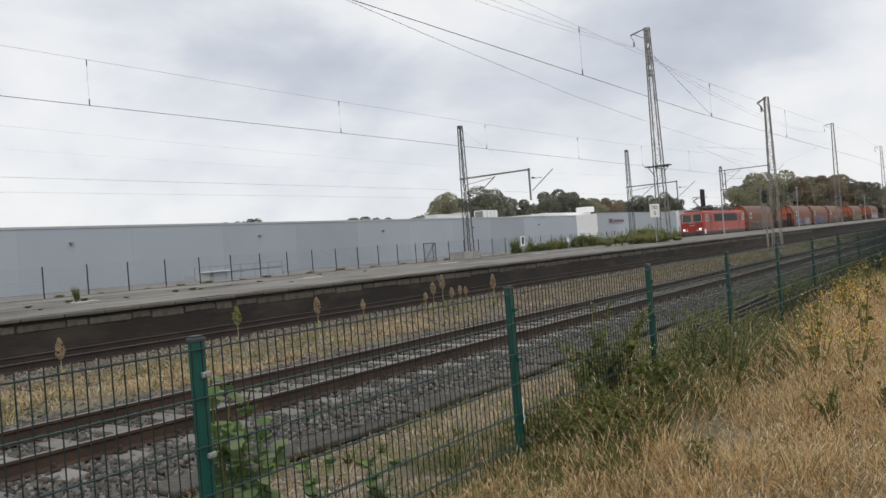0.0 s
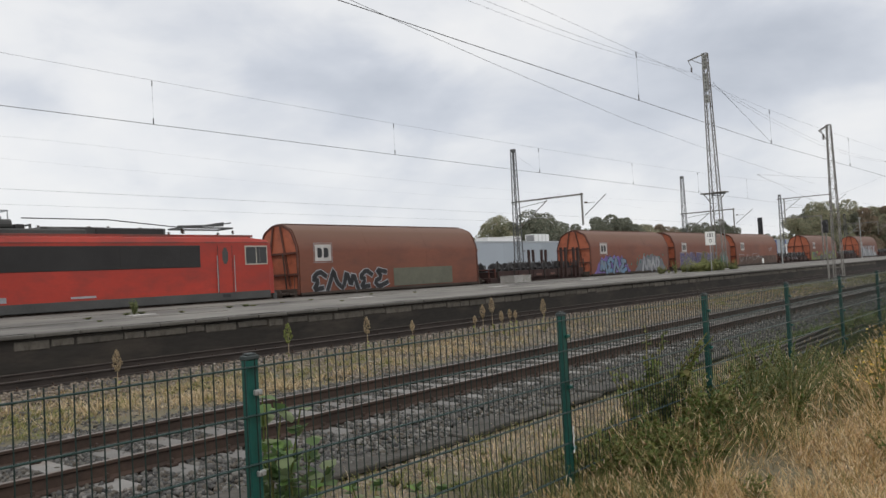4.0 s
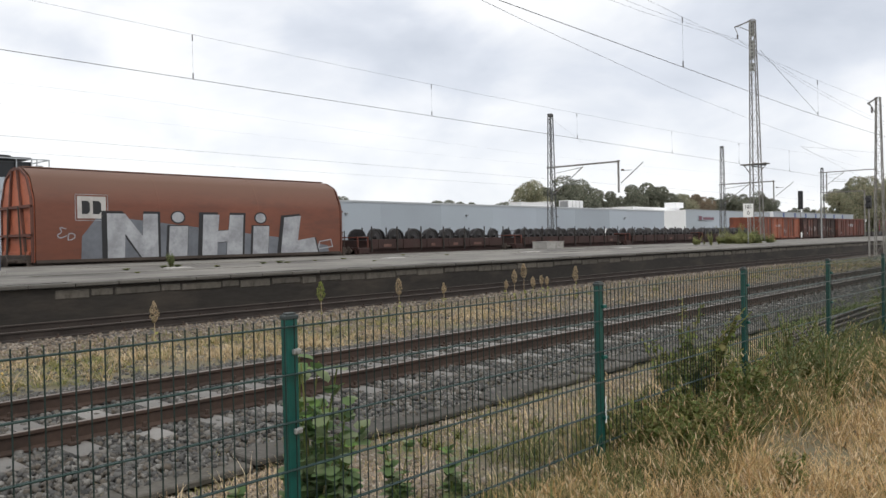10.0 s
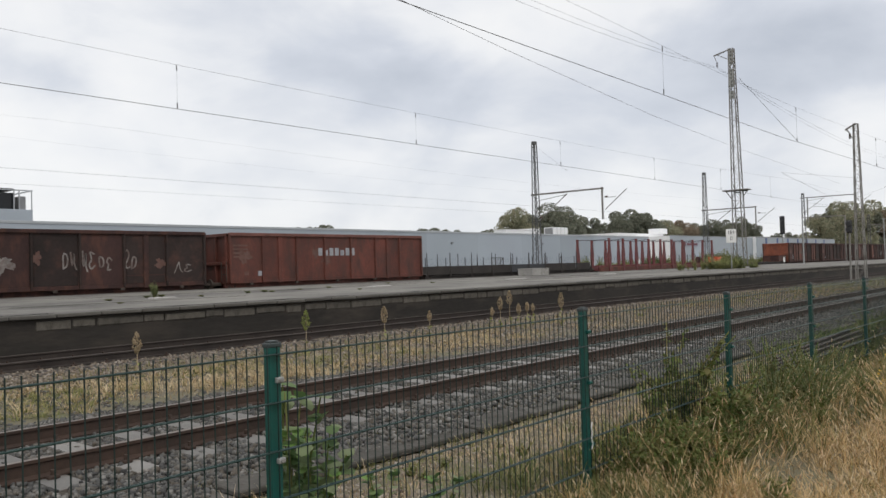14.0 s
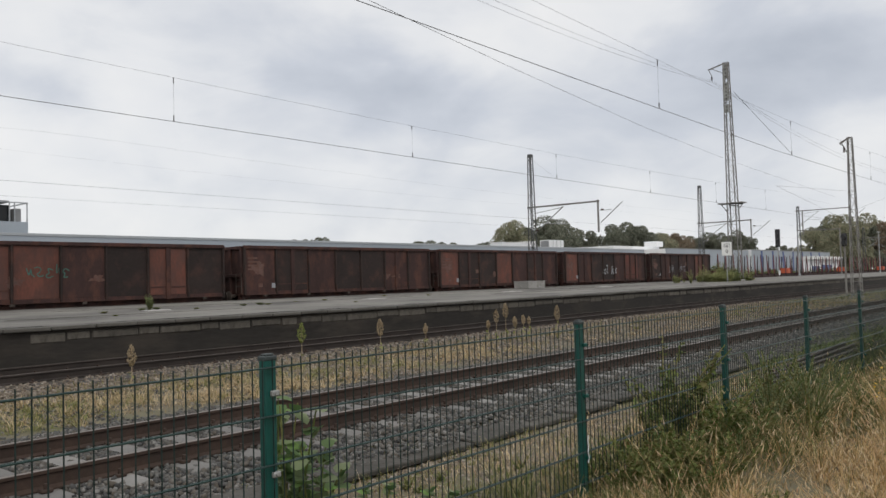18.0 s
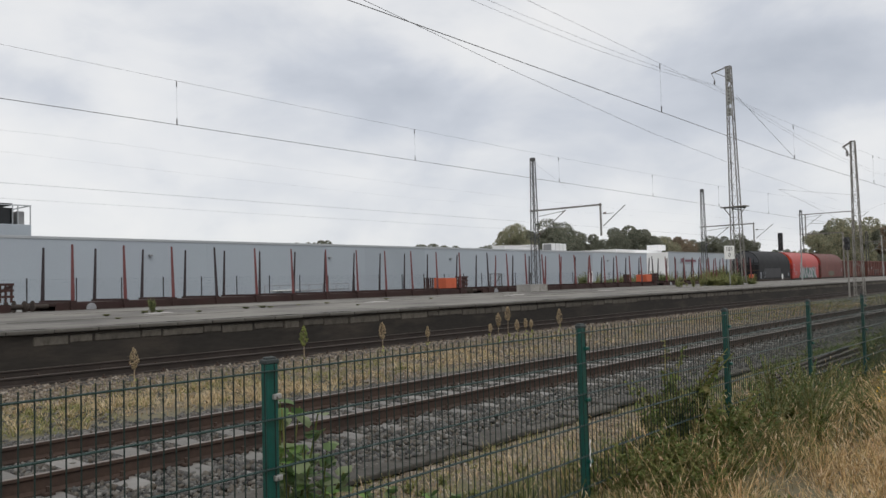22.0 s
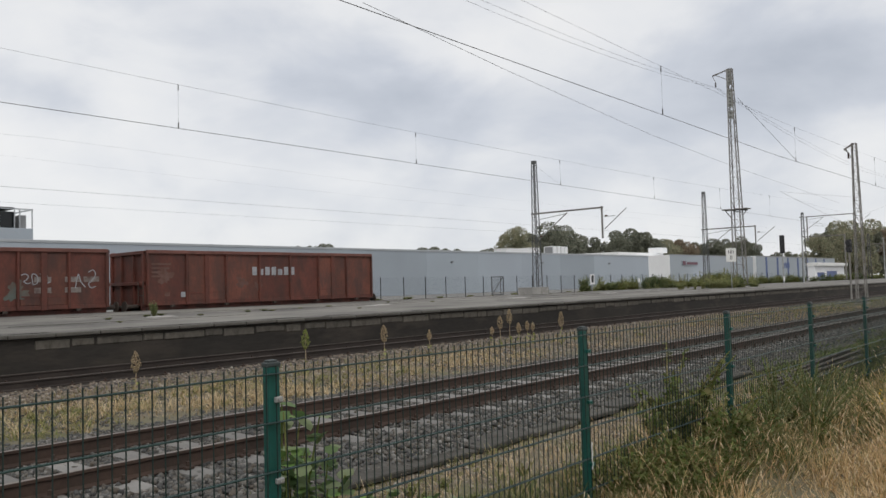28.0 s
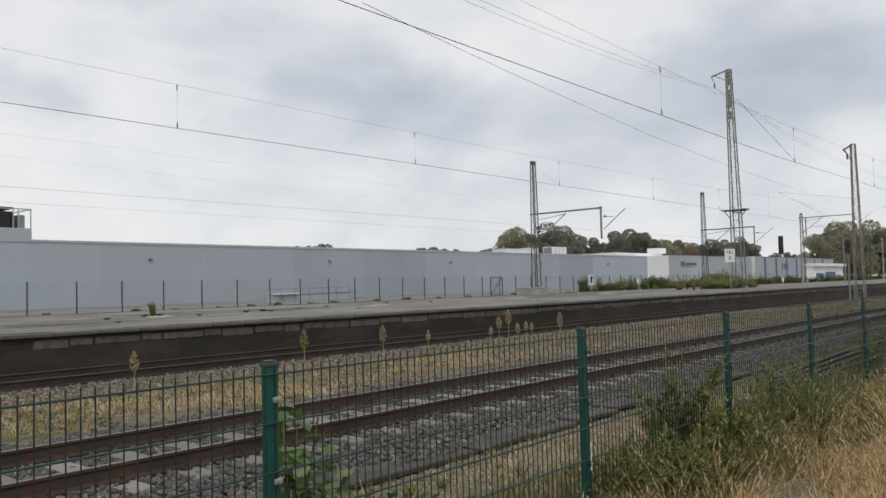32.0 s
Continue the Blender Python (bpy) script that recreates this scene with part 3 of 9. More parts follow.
def cloud_mesh(name, base_v, base_f, mats, material):
    """Many copies of one small shape, each under its own 3x3 and shift, in one mesh: numpy, quick."""
    base = np.array(base_v, float)
    turn, shift = mats
    n, k = len(shift), len(base)
    v = np.einsum("nij,kj->nki", turn, base) + shift[:, None]
    sizes = [len(f) for f in base_f]
    loops = np.concatenate([np.array(f) for f in base_f])
    all_loops = (loops[None] + (np.arange(n) * k)[:, None]).ravel()
    me = bpy.data.meshes.new(name)
    me.vertices.add(n * k)
    me.vertices.foreach_set("co", v.ravel())
    me.loops.add(len(all_loops))
    me.loops.foreach_set("vertex_index", all_loops.astype(np.int32))
    starts = np.concatenate([[0], np.cumsum(np.tile(sizes, n))[:-1]])
    me.polygons.add(n * len(sizes))
    me.polygons.foreach_set("loop_start", starts.astype(np.int32))
    me.update(calc_edges=True)
    me.validate()
    me.materials.append(material)
    return me


def turns(rng, n, tilt=0.5, upright=False):
    """Random rotations, n of them: a turn about z and a lean."""
    a, b = rng.uniform(0, 2 * np.pi, n), rng.normal(0, tilt, n)
    c = rng.uniform(0, 2 * np.pi, n) if not upright else np.zeros(n)
    ca, sa, cb, sb, cc, sc = np.cos(a), np.sin(a), np.cos(b), np.sin(b), np.cos(c), np.sin(c)
    z0, o = np.zeros(n), np.ones(n)
    rz = np.stack([ca, -sa, z0, sa, ca, z0, z0, z0, o], -1).reshape(-1, 3, 3)
    rx = np.stack([o, z0, z0, z0, cb, -sb, z0, sb, cb], -1).reshape(-1, 3, 3)
    rc = np.stack([cc, -sc, z0, sc, cc, z0, z0, z0, o], -1).reshape(-1, 3, 3)
    return rz @ rx @ rc


# ---- the lie of the land: heights across the line, y from the eye ----
RAIL = 0.20
TRACK_1, TRACK_2, TRACK_3 = 7.81, 16.27, 31.5
EDGE, BACK = 17.9, 29.75
HALL_FRONT = 61.9
GROUND = ((-400, 0.2), (-30, 0.2), (0, 0.24), (2.4, 0.28), (3.3, 0.18), (4.4, 0.0), (5.0, -0.03), (5.2, -0.06), (5.9, -0.03), (6.2, 0.0), (9.4, 0.0), (10.0, -0.05), (13.6, -0.05),
          (14.3, 0.0), (18.2, 0.0), (29.0, -0.02), (33.4, -0.02), (35.2, 0.6), (37.0, 0.8), (60, 0.82), (130, 0.8), (700, 0.8), (3500, 0.8))


def ground_z(y):
    return float(np.interp(y, [p[0] for p in GROUND], [p[1] for p in GROUND]))


def platform_z(y):
    return 0.94 + 0.0126 * (y - EDGE)


def build_ground():
    g = Mesh()
    xs = [-3500, -1200, -400, -120, -40] + [i * 0.5 for i in range(-40, 121)] + [70, 85, 100, 130, 170, 250, 400, 700, 1200, 3500]
    ys = sorted(set([p[0] for p in GROUND] + [i * 0.35 for i in range(-14, 10)] + [i * 0.5 for i in range(7, 30)]))
    for x in xs:
        for y in ys:
            rough = 0.035 * noise.noise((x * 0.7, y * 0.7, 0)) + 0.02 * noise.noise((x * 2.1, y * 2.1, 3)) if -6 < y < 6.2 or 9.6 < y < 14.2 else 0
            g.v.append((x, y, ground_z(y) + rough))
    m = len(ys)
    g.f = [(i * m + j, (i + 1) * m + j, (i + 1) * m + j + 1, i * m + j + 1) for i in range(len(xs) - 1) for j in range(m - 1)]
    ob = new("ground", mesh_of("ground", g, M["soil"], True))
    return tagged(ob, "dry brown earth with sparse weeds beside the railway", "ground", kind="structure")


build_ground()


def rail_profile():
    return [(-0.07, 0), (0.07, 0), (0.07, 0.014), (0.012, 0.035), (0.012, 0.125), (0.034, 0.14), (0.034, 0.165), (-0.034, 0.165), (-0.034, 0.14), (-0.012, 0.125), (-0.012, 0.035), (-0.07, 0.014)]


def build_track(name, y, label, first, last, head="rail_head", x0=-700, x1=900, pitch=0.65, ties="sleeper"):
    """Two rails with polished heads, sleepers with fastenings, and a ballast bed."""
    t = thing(name, label, "railway track", (0, y, 0), kind="structure")
    bed = Mesh().prism([(-2.1, -0.3), (2.1, -0.3), (1.75, 0.015), (-1.75, 0.015)], x0, x1)
    part("ballast_bed", bed, M["ballast_bed"], t, "bed of grey crushed stone")
    for side in (-0.7525, 0.7525):
        r = part("rail", Mesh().prism([(a + side, b + 0.032) for a, b in rail_profile()], x0, x1), M["rail" if ties == "sleeper" else "rail_old"], t, "rusty brown steel rail", False)
        part("rail_head", Mesh().box(x0, x1, side - 0.028, side + 0.028, 0.196, RAIL), M[head], r, "worn bright running surface")
    s = Mesh()
    s.prism([(-0.15, -0.12), (0.15, -0.12), (0.13, 0.028), (-0.13, 0.028)], -1.3, 1.3, "y")
    body = mesh_of("sleeper", s, M[ties])
    clip = Mesh()
    for side in (-0.7525, 0.7525):
        for a in (-0.115, 0.115):
            clip.box(-0.05, 0.05, side + a - 0.04, side + a + 0.04, 0.028, 0.06, 0.008)
            clip.rod((0, side + a, 0.05), (0, side + a, 0.105), 0.02, 6)
    clips = mesh_of("fastening", clip, M["rail"])
    n0, n1 = int(first / pitch), int(last / pitch)
    for i in range(n0, n1):
        o = part("sleeper", body, None, t, at=(i * pitch + 0.25, 0, 0))
        part("fastening", clips, None, o)
    far = Mesh()
    for i in [*range(int(-160 / pitch), n0), *range(n1, int(330 / pitch))]:
        far.box(i * pitch + 0.12, i * pitch + 0.38, -1.3, 1.3, -0.05, 0.028)
    tagged(part("distant_sleepers", far, M[ties], t), kind="stuff")
    return t


build_track("track_1", TRACK_1, "railway track with rusty rails on pale concrete sleepers", -6, 70)
build_track("track_2", TRACK_2, "little-used railway track along the platform wall", 2, 60, "rail_rust", ties="timber")
build_track("track_3", TRACK_3, "main line track behind the platform", 10, 50, ties="timber")


def build_ballast():
    rng = np.random.default_rng(4)
    cube = [(-1, -1, -0.8), (1, -0.8, -1), (0.8, 1, -0.9), (-1, 0.9, -0.8), (-0.8, -0.9, 0.7), (0.9, -0.7, 0.9), (0.7, 0.8, 0.8), (-0.7, 0.9, 0.9)]
    faces = [(3, 2, 1, 0), (4, 5, 6, 7), (0, 1, 5, 4), (1, 2, 6, 5), (2, 3, 7, 6), (3, 0, 4, 7)]

    def field(n, x0, x1, y0, y1, z, lo, hi):
        x = x0 + (x1 - x0) * rng.random(n) ** 1.5
        y = rng.uniform(y0, y1, n)
        edge = np.interp(y, [5.2, 5.6, 9.6, 10.2], [0.0, 0.015, 0, -0.05])
        on = np.abs((x - 0.25 + 0.325) % 0.65 - 0.325) < 0.15
        ok = ~(on & (np.abs(y - TRACK_1) < 1.32)) | (rng.random(n) < 0.06)
        ok &= np.abs(np.abs(y - TRACK_1) - 0.7525) > 0.06
        x, y, edge = x[ok], y[ok], edge[ok]
        n = len(x)
        size = rng.uniform(lo, hi, n)
        m = turns(rng, n, 1.2) * (size[:, None] * rng.uniform(0.65, 1.25, (n, 3)))[:, None, :]
        return m, np.stack([x, y, z + edge + rng.uniform(-0.02, 0.015, n)], -1)

    a = field(80000, -2, 34, 5.36, 10.0, 0.012, 0.012, 0.027)
    me = cloud_mesh("ballast_stones", cube, faces, a, M["stone"])
    tagged(new("ballast_stones", me), "loose grey and brown crushed stones between the sleepers", "ballast", kind="stuff")
    b = field(16000, 0, 46, 12.9, 15.45, 0.0, 0.011, 0.027)
    b[1][:, 2] += np.interp(b[1][:, 1], [12.9, 13.6, 14.4, 15.4], [0.0, 0.03, 0.06, 0.07])
    me = cloud_mesh("ballast_stones", cube, faces, b, M["stone_brown"])
    tagged(new("ballast_stones", me), "brown and pale stones beside the disused track", "ballast", kind="stuff")
    d = field(15000, 10, 48, 10.3, 13.3, 0.0, 0.011, 0.028)
    me = cloud_mesh("ballast_stones", cube, faces, d, M["stone_brown"])
    tagged(new("ballast_stones", me), "brown and pale stones strewn between the two tracks", "ballast", kind="stuff")
    c = field(17000, 0, 46, 9.5, 13.2, 0.0, 0.011, 0.026)
    me = cloud_mesh("ballast_stones", cube, faces, c, M["stone"])
    tagged(new("ballast_stones", me), "grey stones spilled into the grass between the tracks", "ballast", kind="stuff")


build_ballast()


# ---- cable duct with concrete lids between the track and the fence ----
def build_duct():
    d = thing("cable_duct", "old concrete cable duct with sunken lids beside the track", "cable duct", (0, 5.55, 0), kind="structure")
    rng = random.Random(3)
    lid = [mesh_of("lid", Mesh().box(-0.485, 0.485, -0.37, 0.02, -0.055, 0.0, 0.012), M["duct"]) for _ in range(2)]
    part("trough", Mesh().box(-8, 60, -0.27, -0.23, -0.3, -0.04), M["duct"], d, "concrete trough walls")
    for i in range(-6, 50):
        part("lid", lid[i % 2], None, d, at=pose(i, rng.uniform(-0.03, 0.03), 0.03 + rng.uniform(-0.02, 0.02), rng.uniform(-2, 2), rng.uniform(-1.5, 1.5), rng.uniform(-1, 1)))


build_duct()


# ---- platform ----
def build_platform():
    p = thing("platform", "disused railway platform with a sooty wall and cracked grey asphalt", "platform", kind="structure")
    x0, x1 = -200, 420
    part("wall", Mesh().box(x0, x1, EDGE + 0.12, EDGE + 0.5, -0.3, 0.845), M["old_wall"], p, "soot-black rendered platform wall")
    part("back_wall", Mesh().box(x0, x1, BACK - 0.4, BACK, -0.3, platform_z(BACK) - 0.12), M["old_wall"], p)
    top = Mesh()
    ys = [EDGE + 0.52, 20, 22, 24, 26, 28, BACK]
    xs = [x0, -40] + [i * 2.0 for i in range(-10, 51)] + [140, x1]
    for x in xs:
        for y in ys:
            top.v.append((x, y, platform_z(y) + 0.012 * noise.noise((x * 0.3, y * 0.4, 0))))
    m = len(ys)
    top.f = [(i * m + j, (i + 1) * m + j, (i + 1) * m + j + 1, i * m + j + 1) for i in range(len(xs) - 1) for j in range(m - 1)]
    part("surface", top, M["asphalt"], p, "cracked grey asphalt with pale patches", True)
    part("back_coping", Mesh().box(x0, x1, BACK - 0.35, BACK + 0.05, platform_z(BACK) - 0.12, platform_z(BACK) + 0.01), M["coping"], p)
    rng = random.Random(8)
    slab = mesh_of("coping_slab", Mesh().box(-0.49, 0.49, 0, 0.56, -0.085, 0.0, 0.015), M["coping"])
    stones = {(w, h): mesh_of("wall_stone", Mesh().box(-w / 2 + 0.02, w / 2 - 0.02, 0.0, 0.3, -h, 0.0, 0.02), M["block"]) for w in (0.55, 0.8, 1.0, 1.15, 1.3) for h in (0.13, 0.17, 0.21)}
    for i in range(-2, 110):
        part("coping_slab", slab, None, p, at=pose(i, EDGE + rng.uniform(-0.012, 0.012), 0.94 + rng.uniform(-0.008, 0.008), rng.uniform(-0.5, 0.5), rng.uniform(-0.4, 0.4)))
    x = 0.0
    while x < 95:
        w = rng.choice((0.55, 0.8, 1.0, 1.15, 1.3))
        h = rng.choice((0.17, 0.21, 0.21, 0.21))
        if rng.random() < 0.98:
            part("wall_stone", stones[w, h], None, p, at=(x + w / 2, EDGE + 0.085 + rng.uniform(0, 0.02), 0.80 - rng.uniform(0, 0.02)))
        x += w + rng.choice((0.0, 0.0, 0.0, 0.02, 0.03, 0.12))
    # dirt-filled joints and cracks that wander along and across the asphalt
    for k in range(26):
        u, v, along = rng.uniform(4, 70), rng.uniform(EDGE + 0.7, BACK - 0.8), k % 3
        line = [(u, v)]
        for _ in range(9):
            line.append((line[-1][0] + (rng.uniform(0.5, 1.3) if along else rng.uniform(-0.5, 0.5)), min(BACK - 0.5, line[-1][1] + (rng.uniform(-0.16, 0.16) if along else rng.uniform(0.3, 0.8)))))
        c = Mesh()
        for (p0, q0), (p1, q1) in zip(line, line[1:]):
            c.beam((p0, q0, platform_z(q0) + 0.010), (p1, q1, platform_z(q1) + 0.010), rng.uniform(0.015, 0.04), 0.008)
        tagged(part("crack", c, M["crack"], p, "dirt-filled crack in the asphalt"), kind="stuff")
    rest = Mesh()
    for i in [*range(-200, -2), *range(110, 420)]:
        rest.box(i - 0.49, i + 0.49, EDGE, EDGE + 0.56, 0.81, 0.94)
    tagged(part("distant_coping", rest, M["coping"], p), kind="stuff")


build_platform()


# ---- green mesh fence ----
FENCE_Y, FENCE_TOP, POST_0, POST_STEP = 2.697, 1.444, 2.0, 2.5


def build_fence():
    f = thing("mesh_fence", "dark green welded wire mesh fence with square steel posts", "fence", (0, FENCE_Y, 0))
    rods = Mesh()
    for i in range(51):
        x = 0.0 + i * 0.05
        rods.rod((x, 0, 0.06), (x, 0, FENCE_TOP - 0.018), 0.003, 5)
    bars = []
    top = FENCE_TOP - 0.052
    for i in range(7):
        z = top - 0.2 * i
        bars.append(mesh_of("cross_wire", Mesh().rod((0, -0.0065, z), (2.5, -0.0065, z), 0.0038, 6).rod((0, 0.0065, z), (2.5, 0.0065, z), 0.0038, 6), M["wire_green"]))
    rod_mesh = mesh_of("upright_wires", rods, M["wire_dark"])
    post = mesh_of("fence_post", Mesh().box(-0.03, 0.03, -0.02, 0.02, -0.5, FENCE_TOP - 0.02, 0.004), M["fence"])
    cap = mesh_of("post_cap", Mesh().box(-0.034, 0.034, -0.024, 0.024, FENCE_TOP - 0.025, FENCE_TOP - 0.005, 0.004).box(-0.024, 0.024, -0.016, 0.016, FENCE_TOP - 0.006, FENCE_TOP + 0.004, 0.003), M["cap"])
    clip = mesh_of("clip", Mesh().box(-0.006, 0.033, -0.04, -0.02, -0.012, 0.012, 0.004).rod((0.01, -0.048, 0), (0.01, -0.038, 0), 0.007, 6), M["galv"])
    clip_green = mesh_of("clip", Mesh().box(-0.006, 0.034, -0.044, -0.02, -0.012, 0.012, 0.004).rod((0.012, -0.05, 0), (0.012, -0.042, 0), 0.006, 6), M["fence"])
    for i in range(-4, 34):
        x = POST_0 + i * POST_STEP
        p = part("fence_post", post, None, f, at=(x, 0, 0))
        part("post_cap", cap, None, p)
        part("clip", clip if i in (0, 5) else clip_green, None, p, at=(0, 0, FENCE_TOP - 0.16))
        for z in (0.55, 0.95):
            part("clip", clip if i == 0 and z > 0.9 else clip_green, None, p, at=(0, 0, z))
        w = part("mesh_panel", rod_mesh, None, f, "panel of thin green wires", at=(x, -0.034, 0))
        for b in bars:
            part("cross_wire", b, None, w)
    strap = Mesh()
    for k in range(5):
        a, b = (-0.006 + 0.012 * (k % 2), -0.043, 0.52 + 0.035 * k), (-0.006 + 0.012 * ((k + 1) % 2), -0.043, 0.555 + 0.035 * k)
        strap.beam(a, b, 0.007, 0.004)
    part("tie_strap", strap, M["white"], f, "loose pale plastic strap", at=(POST_0 + POST_STEP, 0, 0))


build_fence()

yard = Mesh().box(-300, 700, 36.6, HALL_FRONT, 0.4, 0.835)
tagged(new("yard", mesh_of("yard", yard, M["yard"])), "pale paved strip behind the main line", "pavement", kind="structure")


# ---- overhead line masts and wires ----
def lattice(h, w0, w1, bays, leg=0.075, brace=0.04):
    """Four tapered legs and their zigzag bracing."""
    legs = []
    for sx in (-1, 1):
        for sy in (-1, 1):
            legs.append(Mesh().beam((sx * w0 / 2, sy * w0 / 2, 0), (sx * w1 / 2, sy * w1 / 2, h), leg))
    zig = Mesh()
    zs = [h * (1 - (1 - i / bays) ** 1.15) for i in range(bays + 1)]
    for i in range(bays):
        a, b = (w0 + (w1 - w0) * zs[k] / h for k in (i, i + 1))
        s = 1 if i % 2 else -1
        for q in (-1, 1):
            zig.beam((s * a / 2, q * a / 2, zs[i]), (-s * b / 2, q * b / 2, zs[i + 1]), brace, brace * 0.5)
            zig.beam((q * a / 2, s * a / 2, zs[i]), (q * b / 2, -s * b / 2, zs[i + 1]), brace, brace * 0.5)
            zig.beam((-b / 2, q * b / 2, zs[i + 1]), (b / 2, q * b / 2, zs[i + 1]), brace, brace * 0.5)
            zig.beam((q * b / 2, -b / 2, zs[i + 1]), (q * b / 2, b / 2, zs[i + 1]), brace, brace * 0.5)
    return legs, zig


def insulator(n=5, r=0.07, pitch=0.06):
    rings = []
    for i in range(n):
        rings += [(0.03, i * pitch), (r, i * pitch + 0.02), (0.03, i * pitch + 0.045)]
    return rings


def build_tower(x, y, h, w0, w1, z, bracket=1.5, steel="mast", leg=0.075, label="tall tapered lattice tower mast of weathered grey steel"):
    t = thing("lattice_mast", label, "mast", (x, y, z), group="overhead line masts")
    part("footing", Mesh().box(-w0 / 2 - 0.15, w0 / 2 + 0.15, -w0 / 2 - 0.15, w0 / 2 + 0.15, -0.6, 0.12, 0.03), M["concrete"], t, "concrete footing")
    legs, zig = lattice(h, w0, w1, 22, leg, leg * 0.5)
    for g in legs:
        part("leg", g, M[steel], t)
    part("bracing", zig, M[steel], t, "zigzag steel bracing")
    if bracket:
        b = Mesh().beam((0, 0, h), (0, bracket, h - 0.32), 0.09).beam((0, 0.2, h - 0.9), (0, bracket * 0.8, h - 0.3), 0.05)
        b.beam((0, bracket, h - 0.32), (0, bracket - 0.3, h - 0.32 - 0.45 * bracket), 0.04)
        br = part("top_bracket", b, M[steel], t, "short bracket at the mast's head")
        part("insulator", Mesh().lathe(insulator(6, 0.09), (0, bracket - 0.25, h - 0.65 - 0.45 * bracket), "z", 8), M["insulator"], br)
    return t


def build_cantilever(x, y, h, arm_z, reach, z, drop=2.3, w0=0.55, w1=0.28, group="overhead line masts"):
    """A lattice mast with a long arm over the main line, a drop post and the tubes that hold the wire."""
    t = thing("cantilever_mast", "dark lattice mast with a long horizontal arm and drop post", "mast", (x, y, z), group=group)
    part("footing", Mesh().box(-0.55, 0.55, -0.55, 0.55, -0.8, 0.1, 0.03), M["concrete"], t)
    legs, zig = lattice(h, w0, w1, 20, 0.055, 0.028)
    for g in legs:
        part("leg", g, M["mast_dark"], t)
    part("bracing", zig, M["mast_dark"], t)
    part("cap", Mesh().box(-0.17, 0.17, -0.17, 0.17, h, h + 0.25, 0.02), M["mast_dark"], t)
    az = arm_z - z
    part("arm", Mesh().beam((0, 0.4, az), (0, -reach, az), 0.12), M["mast"], t, "horizontal steel arm")
    d = part("drop_post", Mesh().beam((0, -reach + 0.1, az + 0.1), (0, -reach + 0.1, az - drop), 0.11), M["mast"], t)
    part("insulator", Mesh().lathe(insulator(4), (0, -reach - 0.35, az - 0.65), "y", 8), M["insulator"], d)
    for p, q, r in (((0, -0.2, az - 2.1), (0, -2.9, az - 0.15), 0.04), ((0, -0.2, az - 0.5), (0, -2.9, az - 0.2), 0.028), ((0, -1.2, az - 1.35), (0, -3.2, az - 1.5), 0.028),
                    ((0, -reach - 0.1, az - 1.6), (0, -reach - 1.9, az - 0.2), 0.035), ((0, -reach - 0.1, az - 0.7), (0, -reach - 1.0, az - 0.7), 0.025)):
        part("bracket_tube", Mesh().rod(p, q, r), M["galv"], t, "slanting tubular bracket")
    part("insulator", Mesh().lathe(insulator(4), (0, -0.6, az - 1.85), "y", 8), M["insulator"], t)
    return t


PZ = platform_z(24)
tower_b = build_tower(2.735 * 24, 24.0, 18.5, 0.86, 0.36, PZ - 0.02)
tower_b.matrix_basis = tower_b.matrix_basis @ pose(0, 0, 0, -0.45)
for z0, z1 in ((17.1, 18.35), (15.2, 16.75), (14.2, 14.9)):
    hw = 0.25 - 0.0135 * (z0 - 7.0)
    cover = part("cover_plate", Mesh().box(-hw - 0.08, -hw - 0.06, -0.16, 0.2, z0, z1, 0.004), M["mast_plate"], tower_b, "pale slotted cover plate")
    for k in range(int((z1 - z0) / 0.3)):
        part("slot", Mesh().box(-hw - 0.086, -hw - 0.078, -0.05, 0.06, z0 + 0.1 + k * 0.3, z0 + 0.26 + k * 0.3), M["mast_dark"], cover)
part("platform_arm", Mesh().box(-0.5, 0.5, -1.0, 1.1, 6.5, 6.58, 0.01).beam((0, 1.0, 6.55), (0, 0.4, 5.7), 0.06).beam((0, -0.9, 6.55), (0, -0.4, 5.9), 0.06), M["mast"], tower_b, "small steel service platform")
bx = Mesh().beam((-0.1, -0.9, 6.4), (0.1, 1.0, 6.6), 0.09).beam((-0.8, 0, 6.35), (0.9, 0, 6.35), 0.12, 0.08)
part("cross_arm", bx, M["mast_dark"], tower_b)
build_tower(4.405 * 12.2, 12.2, 10.1, 0.54, 0.24, -0.1, 0.6, leg=0.055, label="lattice mast of weathered steel between two tracks")
build_tower(6.32 * 24, 24.0, 17.6, 0.86, 0.36, PZ)
build_tower(9.0 * 24, 24.0, 17.6, 0.86, 0.36, PZ)
build_tower(0.322 * 24.5, 24.5, 17.5, 0.34, 0.22, platform_z(24.5) - 0.02, steel="mast_blue", label="slim blue-grey lattice mast on the platform")
for kx in (1.481, 2.442):
    build_cantilever(kx * 34.7, 34.7, 10.7, 1.73 + 0.1600 * 34.7, 6.0 if kx < 2 else 5.6, 0.55)
portal = build_cantilever(120.5, 34.7, 10.3, 10.42, 7.0, 0.55, 0.2)
part("portal_arm", Mesh().beam((0, 0.3, 7.0), (0, -5.5, 6.95), 0.13).beam((0, -0.6, 9.8), (0, -0.6, 6.3), 0.13).beam((-0.7, 0, 7.75), (1.4, -0.3, 7.75), 0.08), M["mast"], portal, "lower arm with a drop post")
part("portal_post", Mesh().beam((0, -5.5, 0.4), (0, -5.5, 7.0), 0.16), M["mast"], portal)
for kx in (4.6, 6.0, 7.4):
    build_cantilever(kx * 34.7, 34.7, 8.5, 7.4, 5.5, 0.55)


